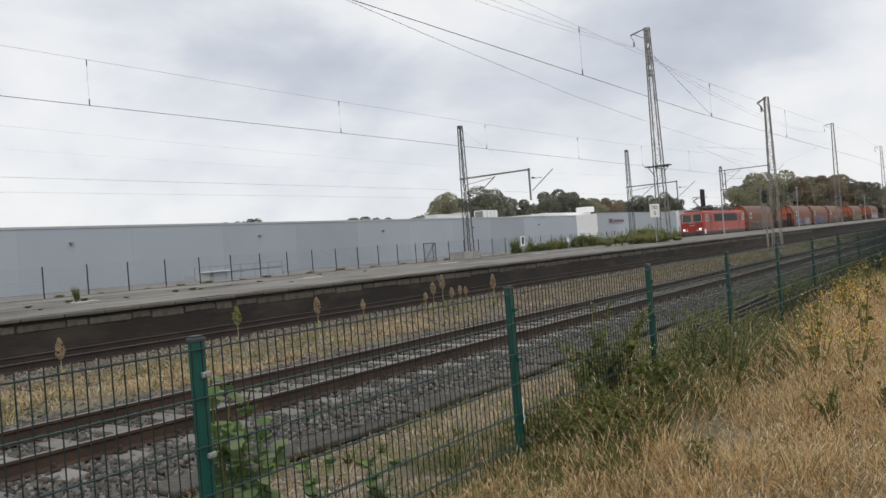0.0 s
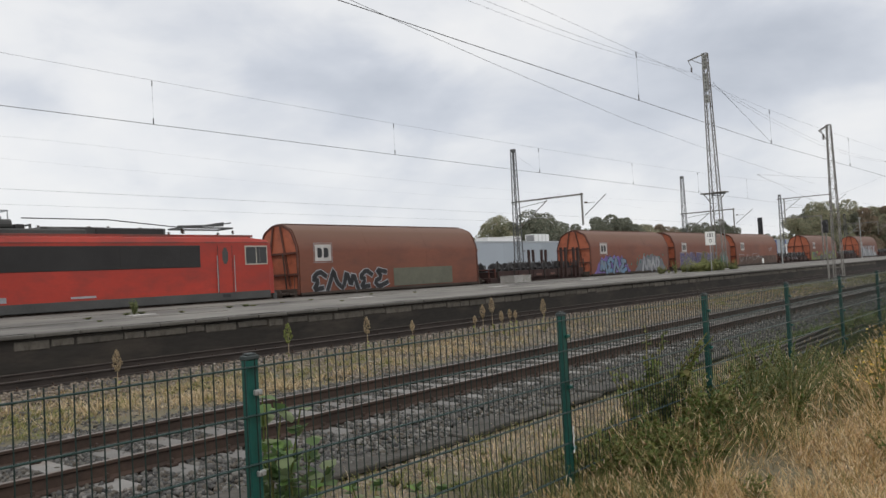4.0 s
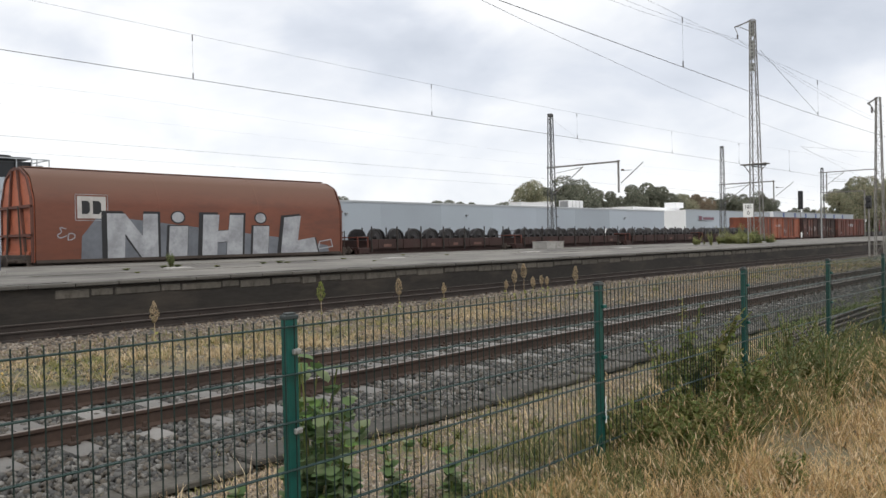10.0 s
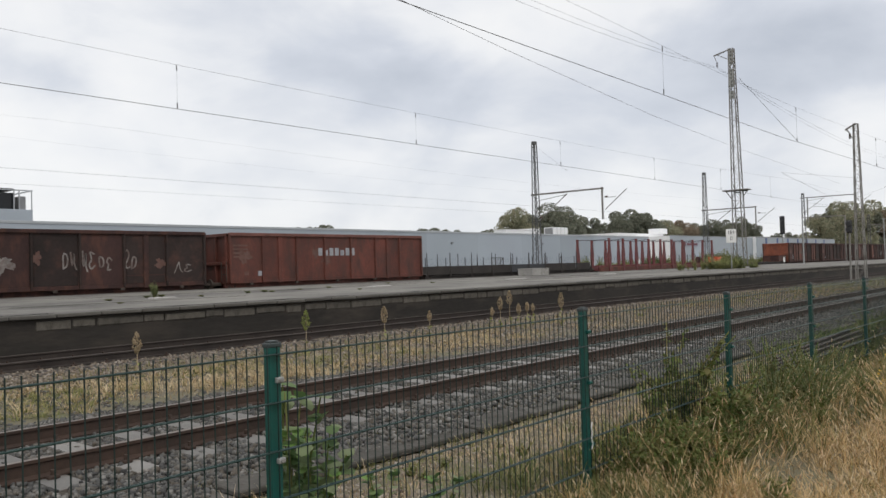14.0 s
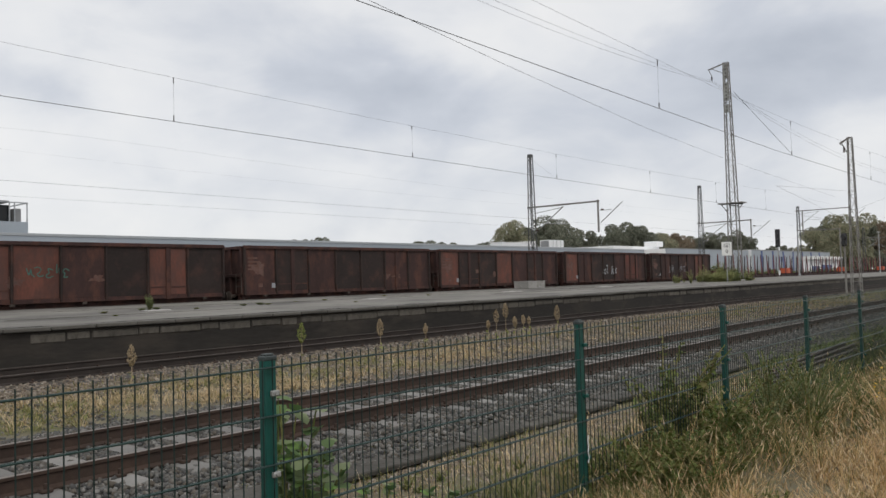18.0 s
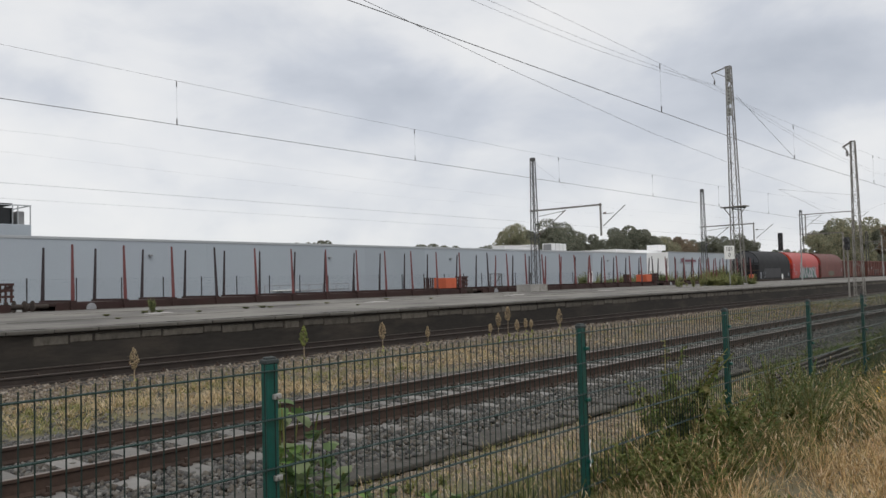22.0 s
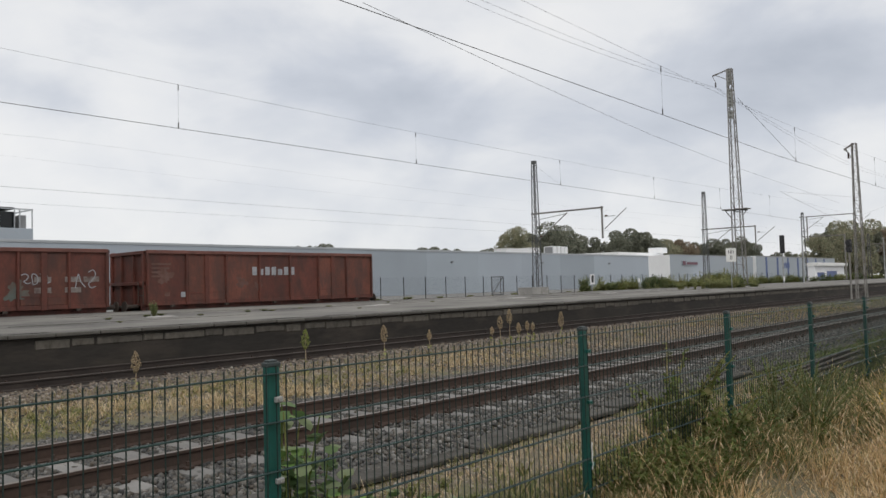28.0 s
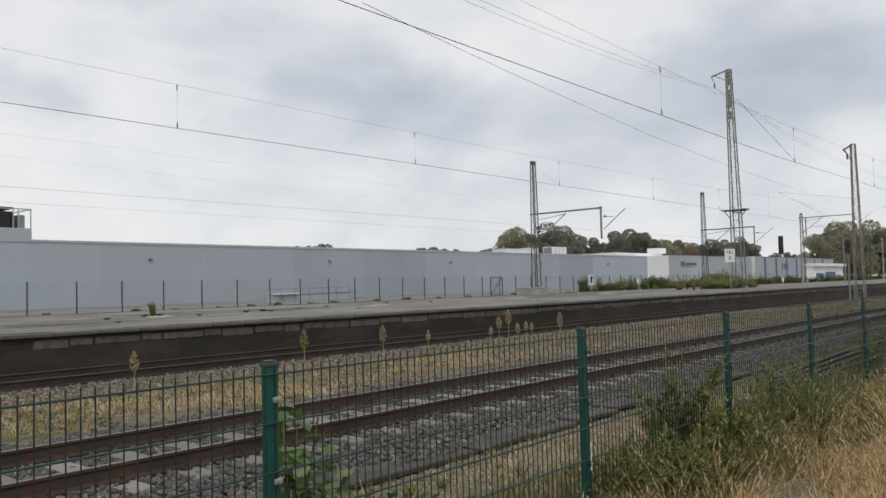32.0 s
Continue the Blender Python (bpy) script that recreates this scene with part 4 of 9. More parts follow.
def white_post(x, y, h, z, label, arm=True):
    t = thing("line_post", label, "post", (x, y, z), group="slim line posts")
    part("tube", Mesh().rod((0, 0, 0), (0, 0, h), 0.09, 8, 0.06), M["galv"], t)
    if arm:
        part("arm", Mesh().beam((-0.9, 0, h), (0.9, 0, h), 0.1), M["galv"], t)


white_post(3.455 * 27, 27, 5.2, platform_z(27), "slim pale steel post on the platform", False)
white_post(4.95 * 27, 27, 6.2, platform_z(27), "slim pale steel post with a short crosspiece")
white_post(7.6 * 27, 27, 5.6, platform_z(27), "slim pale steel post with a short crosspiece")


def build_signal():
    t = thing("railway_signal", "dark railway signal head on a grey post", "signal", (3.195 * 33.7, 33.7, 0.3))
    part("post", Mesh().rod((0, 0, 0), (0, 0, 4.6), 0.09, 8), M["galv"], t)
    h = part("head", Mesh().box(-0.12, 0.12, -0.3, 0.3, 4.6, 7.0, 0.04), M["black"], t, "black signal screen")
    for k in range(3):
        part("hood", Mesh().lathe([(0.14, -0.5), (0.14, -0.3)], (0, 0, 5.0 + k * 0.7), "x", 10), M["black"], h)
    t = thing("railway_signal", "dark signal with round lamps beside the tracks", "signal", (4.2 * 13.4, 13.4, -0.1))
    part("post", Mesh().rod((0, 0, 0), (0, 0, 4.0), 0.06, 8), M["mast"], t)
    h = part("head", Mesh().box(-0.08, 0.08, -0.17, 0.17, 3.35, 4.2, 0.05), M["black"], t, "black signal screen")
    for k in range(2):
        part("hood", Mesh().lathe([(0.15, -0.3), (0.15, -0.08)], (0, 0, 3.58 + k * 0.4), "x", 12), M["black"], h)


build_signal()


def letters(name, text, size, material, parent, at, depth=0.004):
    cu = bpy.data.curves.new(name, "FONT")
    cu.body, cu.size, cu.extrude, cu.align_x, cu.align_y = text, size, depth, "CENTER", "CENTER"
    tmp = bpy.data.objects.new(name, cu)
    me = bpy.data.meshes.new_from_object(tmp)
    bpy.data.objects.remove(tmp)
    me.materials.append(material)
    return part(name, me, None, parent, at=at)


def build_distance_sign():
    y = 22.8
    x = 2.655 * y
    t = thing("distance_sign", "white railway distance sign with black numbers on the mast", "sign", (x, y, platform_z(y)))
    part("post", Mesh().rod((0, 0.06, 0), (0, 0.06, 3.2), 0.035, 8), M["galv"], t)
    part("plate", Mesh().box(-0.42, 0.42, -0.015, 0.015, 2.05, 3.1, 0.005), M["white"], t, "white enamel plate")
    letters("number", "181", 0.42, M["black"], t, pose(0, -0.02, 2.82, 90))
    letters("number", "0", 0.42, M["black"], t, pose(0, -0.02, 2.36, 90))
    t.matrix_basis = Matrix.Translation((x, y, platform_z(y))) @ pose(0, 0, 0, 0, 0, -40)
    y = 34.4
    t = thing("line_sign", "small white sign with a black mark on a short post", "sign", (1.724 * y, y, 0.3))
    part("post", Mesh().rod((0, 0.05, 0), (0, 0.05, 2.0), 0.035, 8), M["galv"], t)
    part("plate", Mesh().box(-0.36, 0.36, -0.015, 0.015, 1.27, 2.14, 0.005), M["white"], t)
    part("mark", Mesh().box(-0.17, 0.17, -0.022, -0.012, 1.43, 1.98, 0.004).box(-0.05, 0.21, -0.026, -0.02, 1.83, 2.06), M["black"], t, "black mark")
    t = thing("line_sign", "small round white marker with an orange rim", "sign", (1.975 * y, y, 0.3))
    part("post", Mesh().rod((0, 0.03, 0), (0, 0.03, 1.5), 0.025, 8), M["galv"], t)
    part("disc", Mesh().lathe([(0.22, 0.0), (0.22, 0.02)], (0, -0.02, 1.5), "y", 16), M["white"], t)
    t = thing("line_sign", "small pale disc marker in the weeds", "sign", (3.2 * 28.0, 28.0, platform_z(28.0)))
    part("post", Mesh().rod((0, 0.03, 0), (0, 0.03, 0.5), 0.025, 8), M["galv"], t)
    part("disc", Mesh().lathe([(0.3, 0.0), (0.3, 0.02)], (0, -0.02, 0.5), "y", 16), M["white"], t)


build_distance_sign()


def wire_run(name, label, pts, r):
    ob = thing(name, label, "overhead wire", group="overhead wires")
    g = Mesh()
    for a, b in zip(pts, pts[1:]):
        g.rod(a, b, r, 5)
    part("cable", g, M["wire"], ob)
    return ob


def catenary(lateral, contact, low, sag, span0, span, x0, x1, r=0.008, droppers=(), label="contact wire and messenger wire on droppers"):
    """A contact wire that zigzags between (x, y) points, a sagging messenger above it, and droppers at given x."""
    def side(x):
        return float(np.interp(x, [p[0] for p in lateral], [p[1] for p in lateral]))

    def top(x):
        u = ((x - span0) / span) % 1.0
        return low + sag * (2 * u - 1) ** 2

    xs = [x0] + [p[0] for p in lateral if x0 < p[0] < x1] + [x1]
    ob = wire_run("overhead_wire", label, [(x, side(x), contact) for x in xs], r)
    xs = np.arange(x0, x1 + 0.1, 3.0)
    g = Mesh()
    for a, b in zip(xs, xs[1:]):
        g.rod((a, side(a), top(a)), (b, side(b), top(b)), r * 0.42, 5)
    part("messenger", g, M["wire"], ob)
    for x in droppers:
        y = side(x)
        part("dropper", Mesh().rod((x, y, contact), (x, y, top(x)), 0.0024, 4).rod((x, y, contact), (x, y, contact + 0.14), 0.014, 5).rod((x, y, top(x)), (x, y, top(x) - 0.14), 0.012, 5), M["wire"], ob)
    return ob


catenary(((-80, TRACK_2), (320, TRACK_2)), 1.73 + 0.2352 * TRACK_2, 1.73 + 0.2945 * TRACK_2, 0.42, -11.0, 66, -80, 320, 0.0068, (-6.3, 1.6, 9.58, 17.66, 25.9, 34, 42, 50))
catenary(((-60, 8.1), (-8, 7.42), (26, 8.05), (60, 7.5), (100, 8.1), (300, 7.8)), 1.73 + 0.496 * TRACK_1, 1.73 + 0.643 * TRACK_1, 0.35, -12.0, 66, -60, 300, 0.0065, (17.1, 27.5, 38))
catenary(((-80, TRACK_3), (380, TRACK_3)), 1.73 + 0.1337 * TRACK_3, 1.73 + 0.186 * TRACK_3, 0.4, 14, 66, -80, 380, 0.005)
catenary(((-80, 38.7), (380, 38.7)), 1.73 + 0.115 * 38.7, 1.73 + 0.163 * 38.7, 0.4, 10, 66, -80, 380, 0.004)
for pts in ([(0.955 * 9.6, 9.6, 1.73 + 0.513 * 9.6), (1.40 * 11, 11, 1.73 + 0.4726 * 11), (2.086 * 13, 13, 1.73 + 0.4206 * 13), (2.74 * 14.5, 14.5, 1.73 + 0.39 * 14.5), (66, 16.27, 7.4)],
            [(2.787 * TRACK_1, TRACK_1, 1.73 + 0.6443 * TRACK_1), (3.42 * TRACK_1, TRACK_1, 1.73 + 0.4898 * TRACK_1)],
            [(51.4, 34.7, 11.2), (1.62 * 38.7, 38.7, 1.73 + 0.225 * 38.7)],
            [(3.2045 * 12.2, 12.2, 1.73 + 0.3385 * 12.2), (4.437 * 12.2, 12.2, 1.73 + 0.4 * 12.2)],
            [(3.2045 * 12.2, 12.2, 1.73 + 0.3385 * 12.2), (4.3 * 12.2, 12.2, 1.73 + 0.24 * 12.2)],
            [(4.405 * 12.2, 12.2, 1.73 + 0.30 * 12.2), (6.9 * 12.2, 12.2, 1.73 + 0.66 * 12.2)]):
    wire_run("stay_wire", "thin slanting stay wire", pts, 0.005)
# feeder line from tower to tower: two thin conductors that sag between the mast heads
for shift in (0.0, 0.3):
    for xa, xb, za, zb, sag in ((0.322 * 24.5, 2.735 * 24, 17.9, 18.05, 0.9), (2.735 * 24, 6.32 * 24, 18.05, 17.2, 1.6)):
        pts = []
        for i in range(21):
            u = i / 20
            pts.append((xa + (xb - xa) * u, 25.2 + shift * 0.5, za + (zb - za) * u - (sag + shift) * 4 * u * (1 - u)))
        wire_run("feeder_wire", "thin feeder wire sagging between the mast heads", pts, 0.008)


# ---- things lying and standing on the platform ----
def build_platform_things():
    y = 28.3
    b = thing("concrete_block", "pale grey concrete block on the platform", "block", pose(1.462 * y, y, platform_z(y), 0, 0, 0))
    part("plinth", Mesh().box(-0.9, 1.0, -0.55, 0.55, 0, 0.42, 0.02), M["concrete"], b)
    part("cover", Mesh().box(-0.92, 1.02, -0.57, 0.57, 0.42, 0.47, 0.01), M["concrete"], b)
    for kx, y, w, d in ((0.5585, 23.2, 0.78, 0.42), (0.975, 23.8, 1.0, 0.5), (1.392, 24.2, 1.2, 0.5), (1.80, 24.6, 1.3, 0.5)):
        c = thing("manhole_cover", "pale rectangular cover plate set in the asphalt", "cover", (kx * y, y, platform_z(y)), group="platform cover plates")
        part("plate", Mesh().box(-w / 2, w / 2, -d / 2, d / 2, -0.02, 0.035, 0.01), M["dull_white"], c)
        part("frame", Mesh().box(-w / 2 - 0.06, w / 2 + 0.06, -d / 2 - 0.06, d / 2 + 0.06, -0.02, 0.018, 0.004), M["concrete"], c)


build_platform_things()


# ---- second fence, ramp and halls behind the main line ----
FAR_Y = 42.16


def build_far_fence():
    f = thing("wire_fence", "dark wire fence with thin posts before the hall", "fence", (0, FAR_Y, 0.75))
    post = mesh_of("fence_post", Mesh().box(-0.03, 0.03, -0.025, 0.025, -0.3, 1.80, 0.005), M["black"])
    strands = mesh_of("mesh_panel", None or far_panel(), M["wire_green"])
    for i in range(-16, 45):
        x = 16.3 + i * 2.513
        part("fence_post", post, None, f, at=(x, 0, 0))
        part("mesh_panel", strands, None, f, at=(x, 0, 0))
    g = thing("fence_gate", "narrow dark wire gate in the fence", "gate", (1.305 * FAR_Y, FAR_Y - 0.15, 0.8))
    part("gate_frame", Mesh().beam((0, 0, 0), (0, 0, 1.7), 0.07).beam((1.7, 0, 0), (1.7, 0, 1.7), 0.07).beam((0, 0, 1.68), (1.7, 0, 1.68), 0.06).beam((0, 0, 0.1), (1.7, 0, 0.1), 0.06).beam((0, 0, 0.1), (1.7, 0, 1.68), 0.05), M["mast_dark"], g)
    for k in range(1, 8):
        part("bar", Mesh().rod((k * 0.21, 0, 0.1), (k * 0.21, 0, 1.68), 0.012, 5), M["mast_dark"], g)


def far_panel():
    g = Mesh()
    for k in range(10):
        g.rod((0, -0.04, 0.1 + k * 0.18), (2.5, -0.04, 0.1 + k * 0.18), 0.0012, 4)
    for k in range(25):
        g.rod((k * 0.1, -0.04, 0.05), (k * 0.1, -0.04, 1.75), 0.0014, 4)
    return g


build_far_fence()

HALL_Y = 62.0


def build_hall():
    h = thing("hall", "long low hall with pale blue-grey wall panels", "building", (0, HALL_Y, 0.6))
    x0, x1, top = -80.0, 2.035 * HALL_Y, 1.73 + 0.0702 * HALL_Y - 0.6
    part("core", Mesh().box(x0 + 0.1, x1 - 0.1, 0.15, 60, -0.5, top - 0.1), M["hall_light"], h)
    part("roof", Mesh().box(x0, x1, 0.05, 60.2, top - 0.1, top + 0.02), M["roof"], h)
    part("roof_trim", Mesh().box(x0 - 0.05, x1 + 0.05, -0.06, 0.1, top - 0.16, top + 0.06, 0.02), M["hall_trim"], h, "pale grey roof edge")
    part("plinth", Mesh().box(x0, x1, -0.04, 0.1, -0.5, 0.25), M["concrete"], h)
    step = 9.75
    x = 29.6 - 12 * step
    while x < x1 - 0.2:
        a, b = max(x, x0), min(x + step, x1)
        if b - a > 0.3:
            part("wall_panel", Mesh().box(a + 0.002, b - 0.002, 0.0, 0.14, 0.25, top - 0.15, 0.002), M["hall"], h)
        x += step
    for kx in (0.03, 0.22, 0.5459, 0.8663, 1.18, 1.5, 1.81):
        l = part("wall_lamp", Mesh().box(kx * HALL_Y - 0.16, kx * HALL_Y + 0.16, -0.3, 0.0, 1.73 + 0.0475 * HALL_Y - 0.6, 1.73 + 0.0475 * HALL_Y - 0.45, 0.03), M["trim"], h, "small dark wall lamp")
        part("bracket", Mesh().box(kx * HALL_Y - 0.04, kx * HALL_Y + 0.04, -0.1, 0.02, 3.95, 4.08), M["trim"], l)
    # cooling plant on the roof: a white tub with a steel frame, dark coils and a fan deck
    u = thing("cooling_unit", "white rooftop cooling plant with dark coils in an open frame", "cooling unit", (0.30 * HALL_Y, HALL_Y + 0.6, 0.6 + top))
    x1u = 0.396 * HALL_Y - 0.30 * HALL_Y
    part("tub", Mesh().box(0, x1u, 0, 4.5, 0.0, 0.95, 0.03), M["hall"], u)
    part("coil", Mesh().box(0.2, x1u - 1.25, 0.25, 4.2, 0.95, 2.2, 0.05), M["glass"], u, "dark coil block")
    part("cabinet", Mesh().box(x1u - 0.82, x1u - 0.3, 0.5, 3.0, 0.95, 2.0, 0.05), M["trim"], u)
    for a in (0.05, x1u * 0.33, x1u - 2.4, x1u - 1.32, x1u - 0.95, x1u - 0.06):
        part("frame_post", Mesh().beam((a, 0.05, 0.95), (a, 0.05, 2.4), 0.07), M["hall_trim"], u)
        part("frame_post", Mesh().beam((a, 4.4, 0.95), (a, 4.4, 2.4), 0.07), M["hall_trim"], u)
    part("frame_top", Mesh().beam((0, 0.05, 2.4), (x1u, 0.05, 2.4), 0.08).beam((0, 4.4, 2.4), (x1u, 4.4, 2.4), 0.08).beam((x1u - 0.06, 0, 2.4), (x1u - 0.06, 4.4, 2.4), 0.08), M["hall_trim"], u)
    part("fan_deck", Mesh().box(0.2, x1u - 1.2, 0.4, 4.1, 2.4, 2.55, 0.03).lathe([(0.75, 0), (0.75, 0.3)], (1.3, 2.2, 2.52), "z", 16).lathe([(0.7, 0), (0.7, 0.26)], (3.2, 2.2, 2.52), "z", 16), M["black"], u)
    for kx, w, hh in ((1.364, 6.4, 0.75), (1.46, 2.2, 0.95), (1.70, 5.0, 0.3)):
        v = thing("roof_unit", "white rooftop ventilation housing", "roof unit", (kx * (HALL_Y + 3), HALL_Y + 3, 0.6 + top), group="rooftop housings")
        part("housing", Mesh().box(0, w, 0, 2.2, 0, hh, 0.05), M["hall_light"], v)
        part("lid", Mesh().box(-0.05, w + 0.05, -0.05, 2.25, hh, hh + 0.08, 0.02), M["white"], v)
    v = thing("roof_unit", "white louvred rooftop housing with dark gaps", "roof unit", (1.552 * (HALL_Y + 3), HALL_Y + 3, 0.6 + top), group="rooftop housings")
    for k in range(4):
        part("louvre_panel", Mesh().box(k * 1.05, k * 1.05 + 0.85, 0, 1.8, 0.1, 1.35, 0.04), M["hall_light"], v)
    part("frame", Mesh().box(-0.05, 4.1, 0.2, 1.6, 0, 1.25), M["trim"], v)


build_hall()


def build_ramp():
    y = 52.0
    r = thing("loading_ramp", "grey concrete ramp with a thin steel railing by the hall", "ramp", (0.735 * y, y, 0.75))
    w = (0.91 - 0.735) * y
    part("ramp_wall", Mesh().prism([(1.75, -0.2), (w, -0.2), (w, 0.74), (1.75, 0.66)], 0, 1.6, "y"), M["hall"], r)
    part("coping", Mesh().prism([(1.7, 0.66), (w + 0.05, 0.74), (w + 0.05, 0.79), (1.7, 0.71)], -0.06, 1.66, "y"), M["trim"], r, "dark grey edge of the ramp")
    part("landing", Mesh().box(0.05, 1.7, 0.02, 1.5, -0.2, 0.58, 0.01), M["hall_trim"], r, "pale landing block")
    for k in range(7):
        part("rail_post", Mesh().rod((k * w / 6, 0, 0), (k * w / 6, 0, 1.15), 0.03, 6), M["trim"], r)
    for z in (1.15,):
        part("handrail", Mesh().rod((0, 0, z), (w, 0, z + 0.06), 0.035, 6), M["trim"], r)
    part("white_table", Mesh().box(0.8, 3.2, -0.3, 0.4, 0.72, 0.8, 0.01), M["white"], r, "white board lying on the railing")


build_ramp()


def build_far_halls():
    y = 76.0
    x0, x1 = 2.174 * y, 2.86 * y
    z1 = 1.73 + 0.0755 * y
    h = thing("hall", "white flat-roofed hall with a dark red sign", "building", (x0, y, 0.7))
    w, t = x1 - x0, z1 - 0.7
    part("core", Mesh().box(0.1, w, 0.1, 40, -0.5, t - 0.05), M["hall_light"], h)
    # lit end and dimmer front of this hall are put into two wall colours
    part("front_wall", Mesh().box(0, w, 0, 0.1, -0.5, t, 0.02), M["hall"], h, "front wall, greyer as the less lit side")
    part("end_wall", Mesh().box(-0.12, 0.0, 0, 14, -0.5, t, 0.02), M["hall_light"], h, "end wall, whitened as the lit side")
    part("roof_trim", Mesh().box(-0.2, w, -0.08, 0.12, t, t + 0.16, 0.02), M["trim"], h)
    s = part("sign", Mesh().box(6.2, 15.0, -0.18, -0.05, 4.4, 5.45, 0.02), M["hall"], h, "sign with dark red bars")
    part("sign_bar", Mesh().box(6.4, 8.0, -0.22, -0.17, 4.5, 5.4).box(8.6, 14.6, -0.22, -0.17, 4.6, 5.15), M["sign_red"], s)
    part("upper_block", Mesh().box(-9, 14, 8, 20, t, t + 0.9, 0.05).box(10, 14, 7, 10, t + 0.9, t + 2.2, 0.05), M["hall_light"], h)
    part("canopy", Mesh().box(-10, -0.2, 1, 6, 1.6, 1.9, 0.03), M["trim"], h, "dark canopy")
    part("dock_roof", Mesh().box(0.16 * y, 0.26 * y, -4, 0, 1.3, 1.6, 0.03), M["hall_light"], h, "white loading dock roof")
    x0 = 2.862 * y
    h = thing("hall", "pale hall with dark blue upright stripes", "building", (x0, y - 1, 0.7))
    w, t = (3.88 - 2.862) * y, 1.73 + 0.080 * y - 0.7
    part("core", Mesh().box(0, w, 0.1, 30, -0.5, t), M["hall_light"], h)
    part("wall", Mesh().box(0, w, 0, 0.1, -0.5, t - 0.2, 0.02), M["hall"], h)
    part("roof_trim", Mesh().box(-0.1, w + 0.1, -0.06, 0.1, t - 0.25, t + 0.05, 0.02), M["trim"], h)
    for k in range(7):
        a = 7.1 + k * 9.45
        part("blue_stripe", Mesh().box(a, a + 1.2, -0.08, 0.02, -0.4, t - 0.3, 0.02), M["blue"], h, "dark blue stripe")
    for k in range(3):
        part("window", Mesh().box(22.0 + k * 2.2, 23.4 + k * 2.2, -0.06, 0.02, t - 3.4, t - 1.8), M["blue"], h)
    y2 = 52.0
    h = thing("garage", "low white garage with a blue roller door", "building", (3.61 * y2, y2, 0.7))
    w, t = (4.09 - 3.61) * y2, 1.73 + 0.046 * y2 - 0.7
    part("wall", Mesh().box(0, w, 0, 1.5, -0.5, t, 0.03), M["hall_light"], h)
    part("fascia", Mesh().box(-0.3, w + 0.2, -0.8, 1.7, t, t + 0.73, 0.03), M["white"], h)
    part("roller_door", Mesh().box(w * 0.38, w * 0.72, -0.05, 0.05, -0.4, t - 1.2, 0.01), M["blue"], h, "dark blue roller door")
    part("side_door", Mesh().box(w * 0.08, w * 0.3, -0.04, 0.05, -0.4, t - 1.5, 0.01), M["blue"], h)


build_far_halls()


def build_old_rails():
    for k in range(4):
        r = thing("old_rail", "rusty old rail lying in the weeds", "rail", pose(10.6 + 0.5 * k, 3.5 + 0.15 * k, 0.12 - 0.01 * k, 0, 0, 1.5 * k - 1.5), group="old rails")
        part("bar", Mesh().prism(rail_profile(), 0, 7.5 - k * 0.7), M["rail"], r)
        part("rust_head", Mesh().box(0, 7.5 - k * 0.7, -0.03, 0.03, 0.164, 0.168), M["rail_rust"], r)


build_old_rails()


# ---- the train: x runs back from the front buffers, z up from the railhead ----
SPEED = 22.6
TRAIN = []


def vehicle(name, label, category, front, group):
    """A vehicle whose front buffers pass x = front at the start."""
    t = thing(name, label, category, (front, TRACK_3, RAIL), group=group)
    TRAIN.append((t, front))
    return t


SHARED = {}


def shared(key, make):
    if key not in SHARED:
        SHARED[key] = make()
    return SHARED[key]


def wheel_rings(r=0.46):
    return [(0.08, -0.1), (0.12, -0.08), (0.13, -0.03), (r - 0.09, -0.035), (r - 0.07, -0.065), (r, -0.065), (r, 0.045), (r + 0.03, 0.055), (r + 0.03, 0.075), (r - 0.09, 0.07), (0.12, 0.03), (0.1, 0.08)]


def wheelset_meshes(r):
    w = Mesh().lathe(wheel_rings(r), (0, -0.78, 0), "y", 22)
    w2 = Mesh().lathe([(a, -b) for a, b in wheel_rings(r)][::-1], (0, 0.78, 0), "y", 22)
    return (mesh_of("wheel", w, M["wheel"], True), mesh_of("wheel", w2, M["wheel"], True), mesh_of("axle", Mesh().rod((0, -1.0, 0), (0, 1.0, 0), 0.085, 10), M["wheel"], True))


def bogie(parent, x, axles, r=0.46):
    """A bogie at x: side frames, axle boxes, springs, wheels."""
    span = 0.9 * (axles - 1)

    def frame_mesh():
        g = Mesh()
        for s in (-1, 1):
            g.prism([(-span - 0.35, 0.62), (-span, 0.72), (-0.4, 0.60), (0.4, 0.60), (span, 0.72), (span + 0.35, 0.62), (span + 0.35, 0.82), (0.5, 0.88), (-0.5, 0.88), (-span - 0.35, 0.82)], s * 1.02 - 0.07, s * 1.02 + 0.07, "y")
        g.box(-0.3, 0.3, -1.0, 1.0, 0.66, 0.9, 0.03)
        for a in range(axles):
            ax = -span + a * 1.8
            for s in (-1, 1):
                g.box(ax - 0.16, ax + 0.16, s * 1.06 - 0.14, s * 1.06 + 0.14, 0.3, 0.64, 0.03)
                for k in (-0.27, 0.27):
                    g.rod((ax + k, s * 1.05, 0.42), (ax + k, s * 1.05, 0.68), 0.08, 8)
        return mesh_of("bogie", g, M["under"])

    b = part("bogie", shared(("bogie", axles), frame_mesh), None, parent, "grimy bogie frame", at=(x, 0, 0))
    near, off, axle = shared(("wheelset", r), lambda: wheelset_meshes(r))
    for a in range(axles):
        for me in (near, off):
            part("wheel", me, None, b, at=(-span + a * 1.8, 0, r))
        part("axle", axle, None, b, at=(-span + a * 1.8, 0, r))


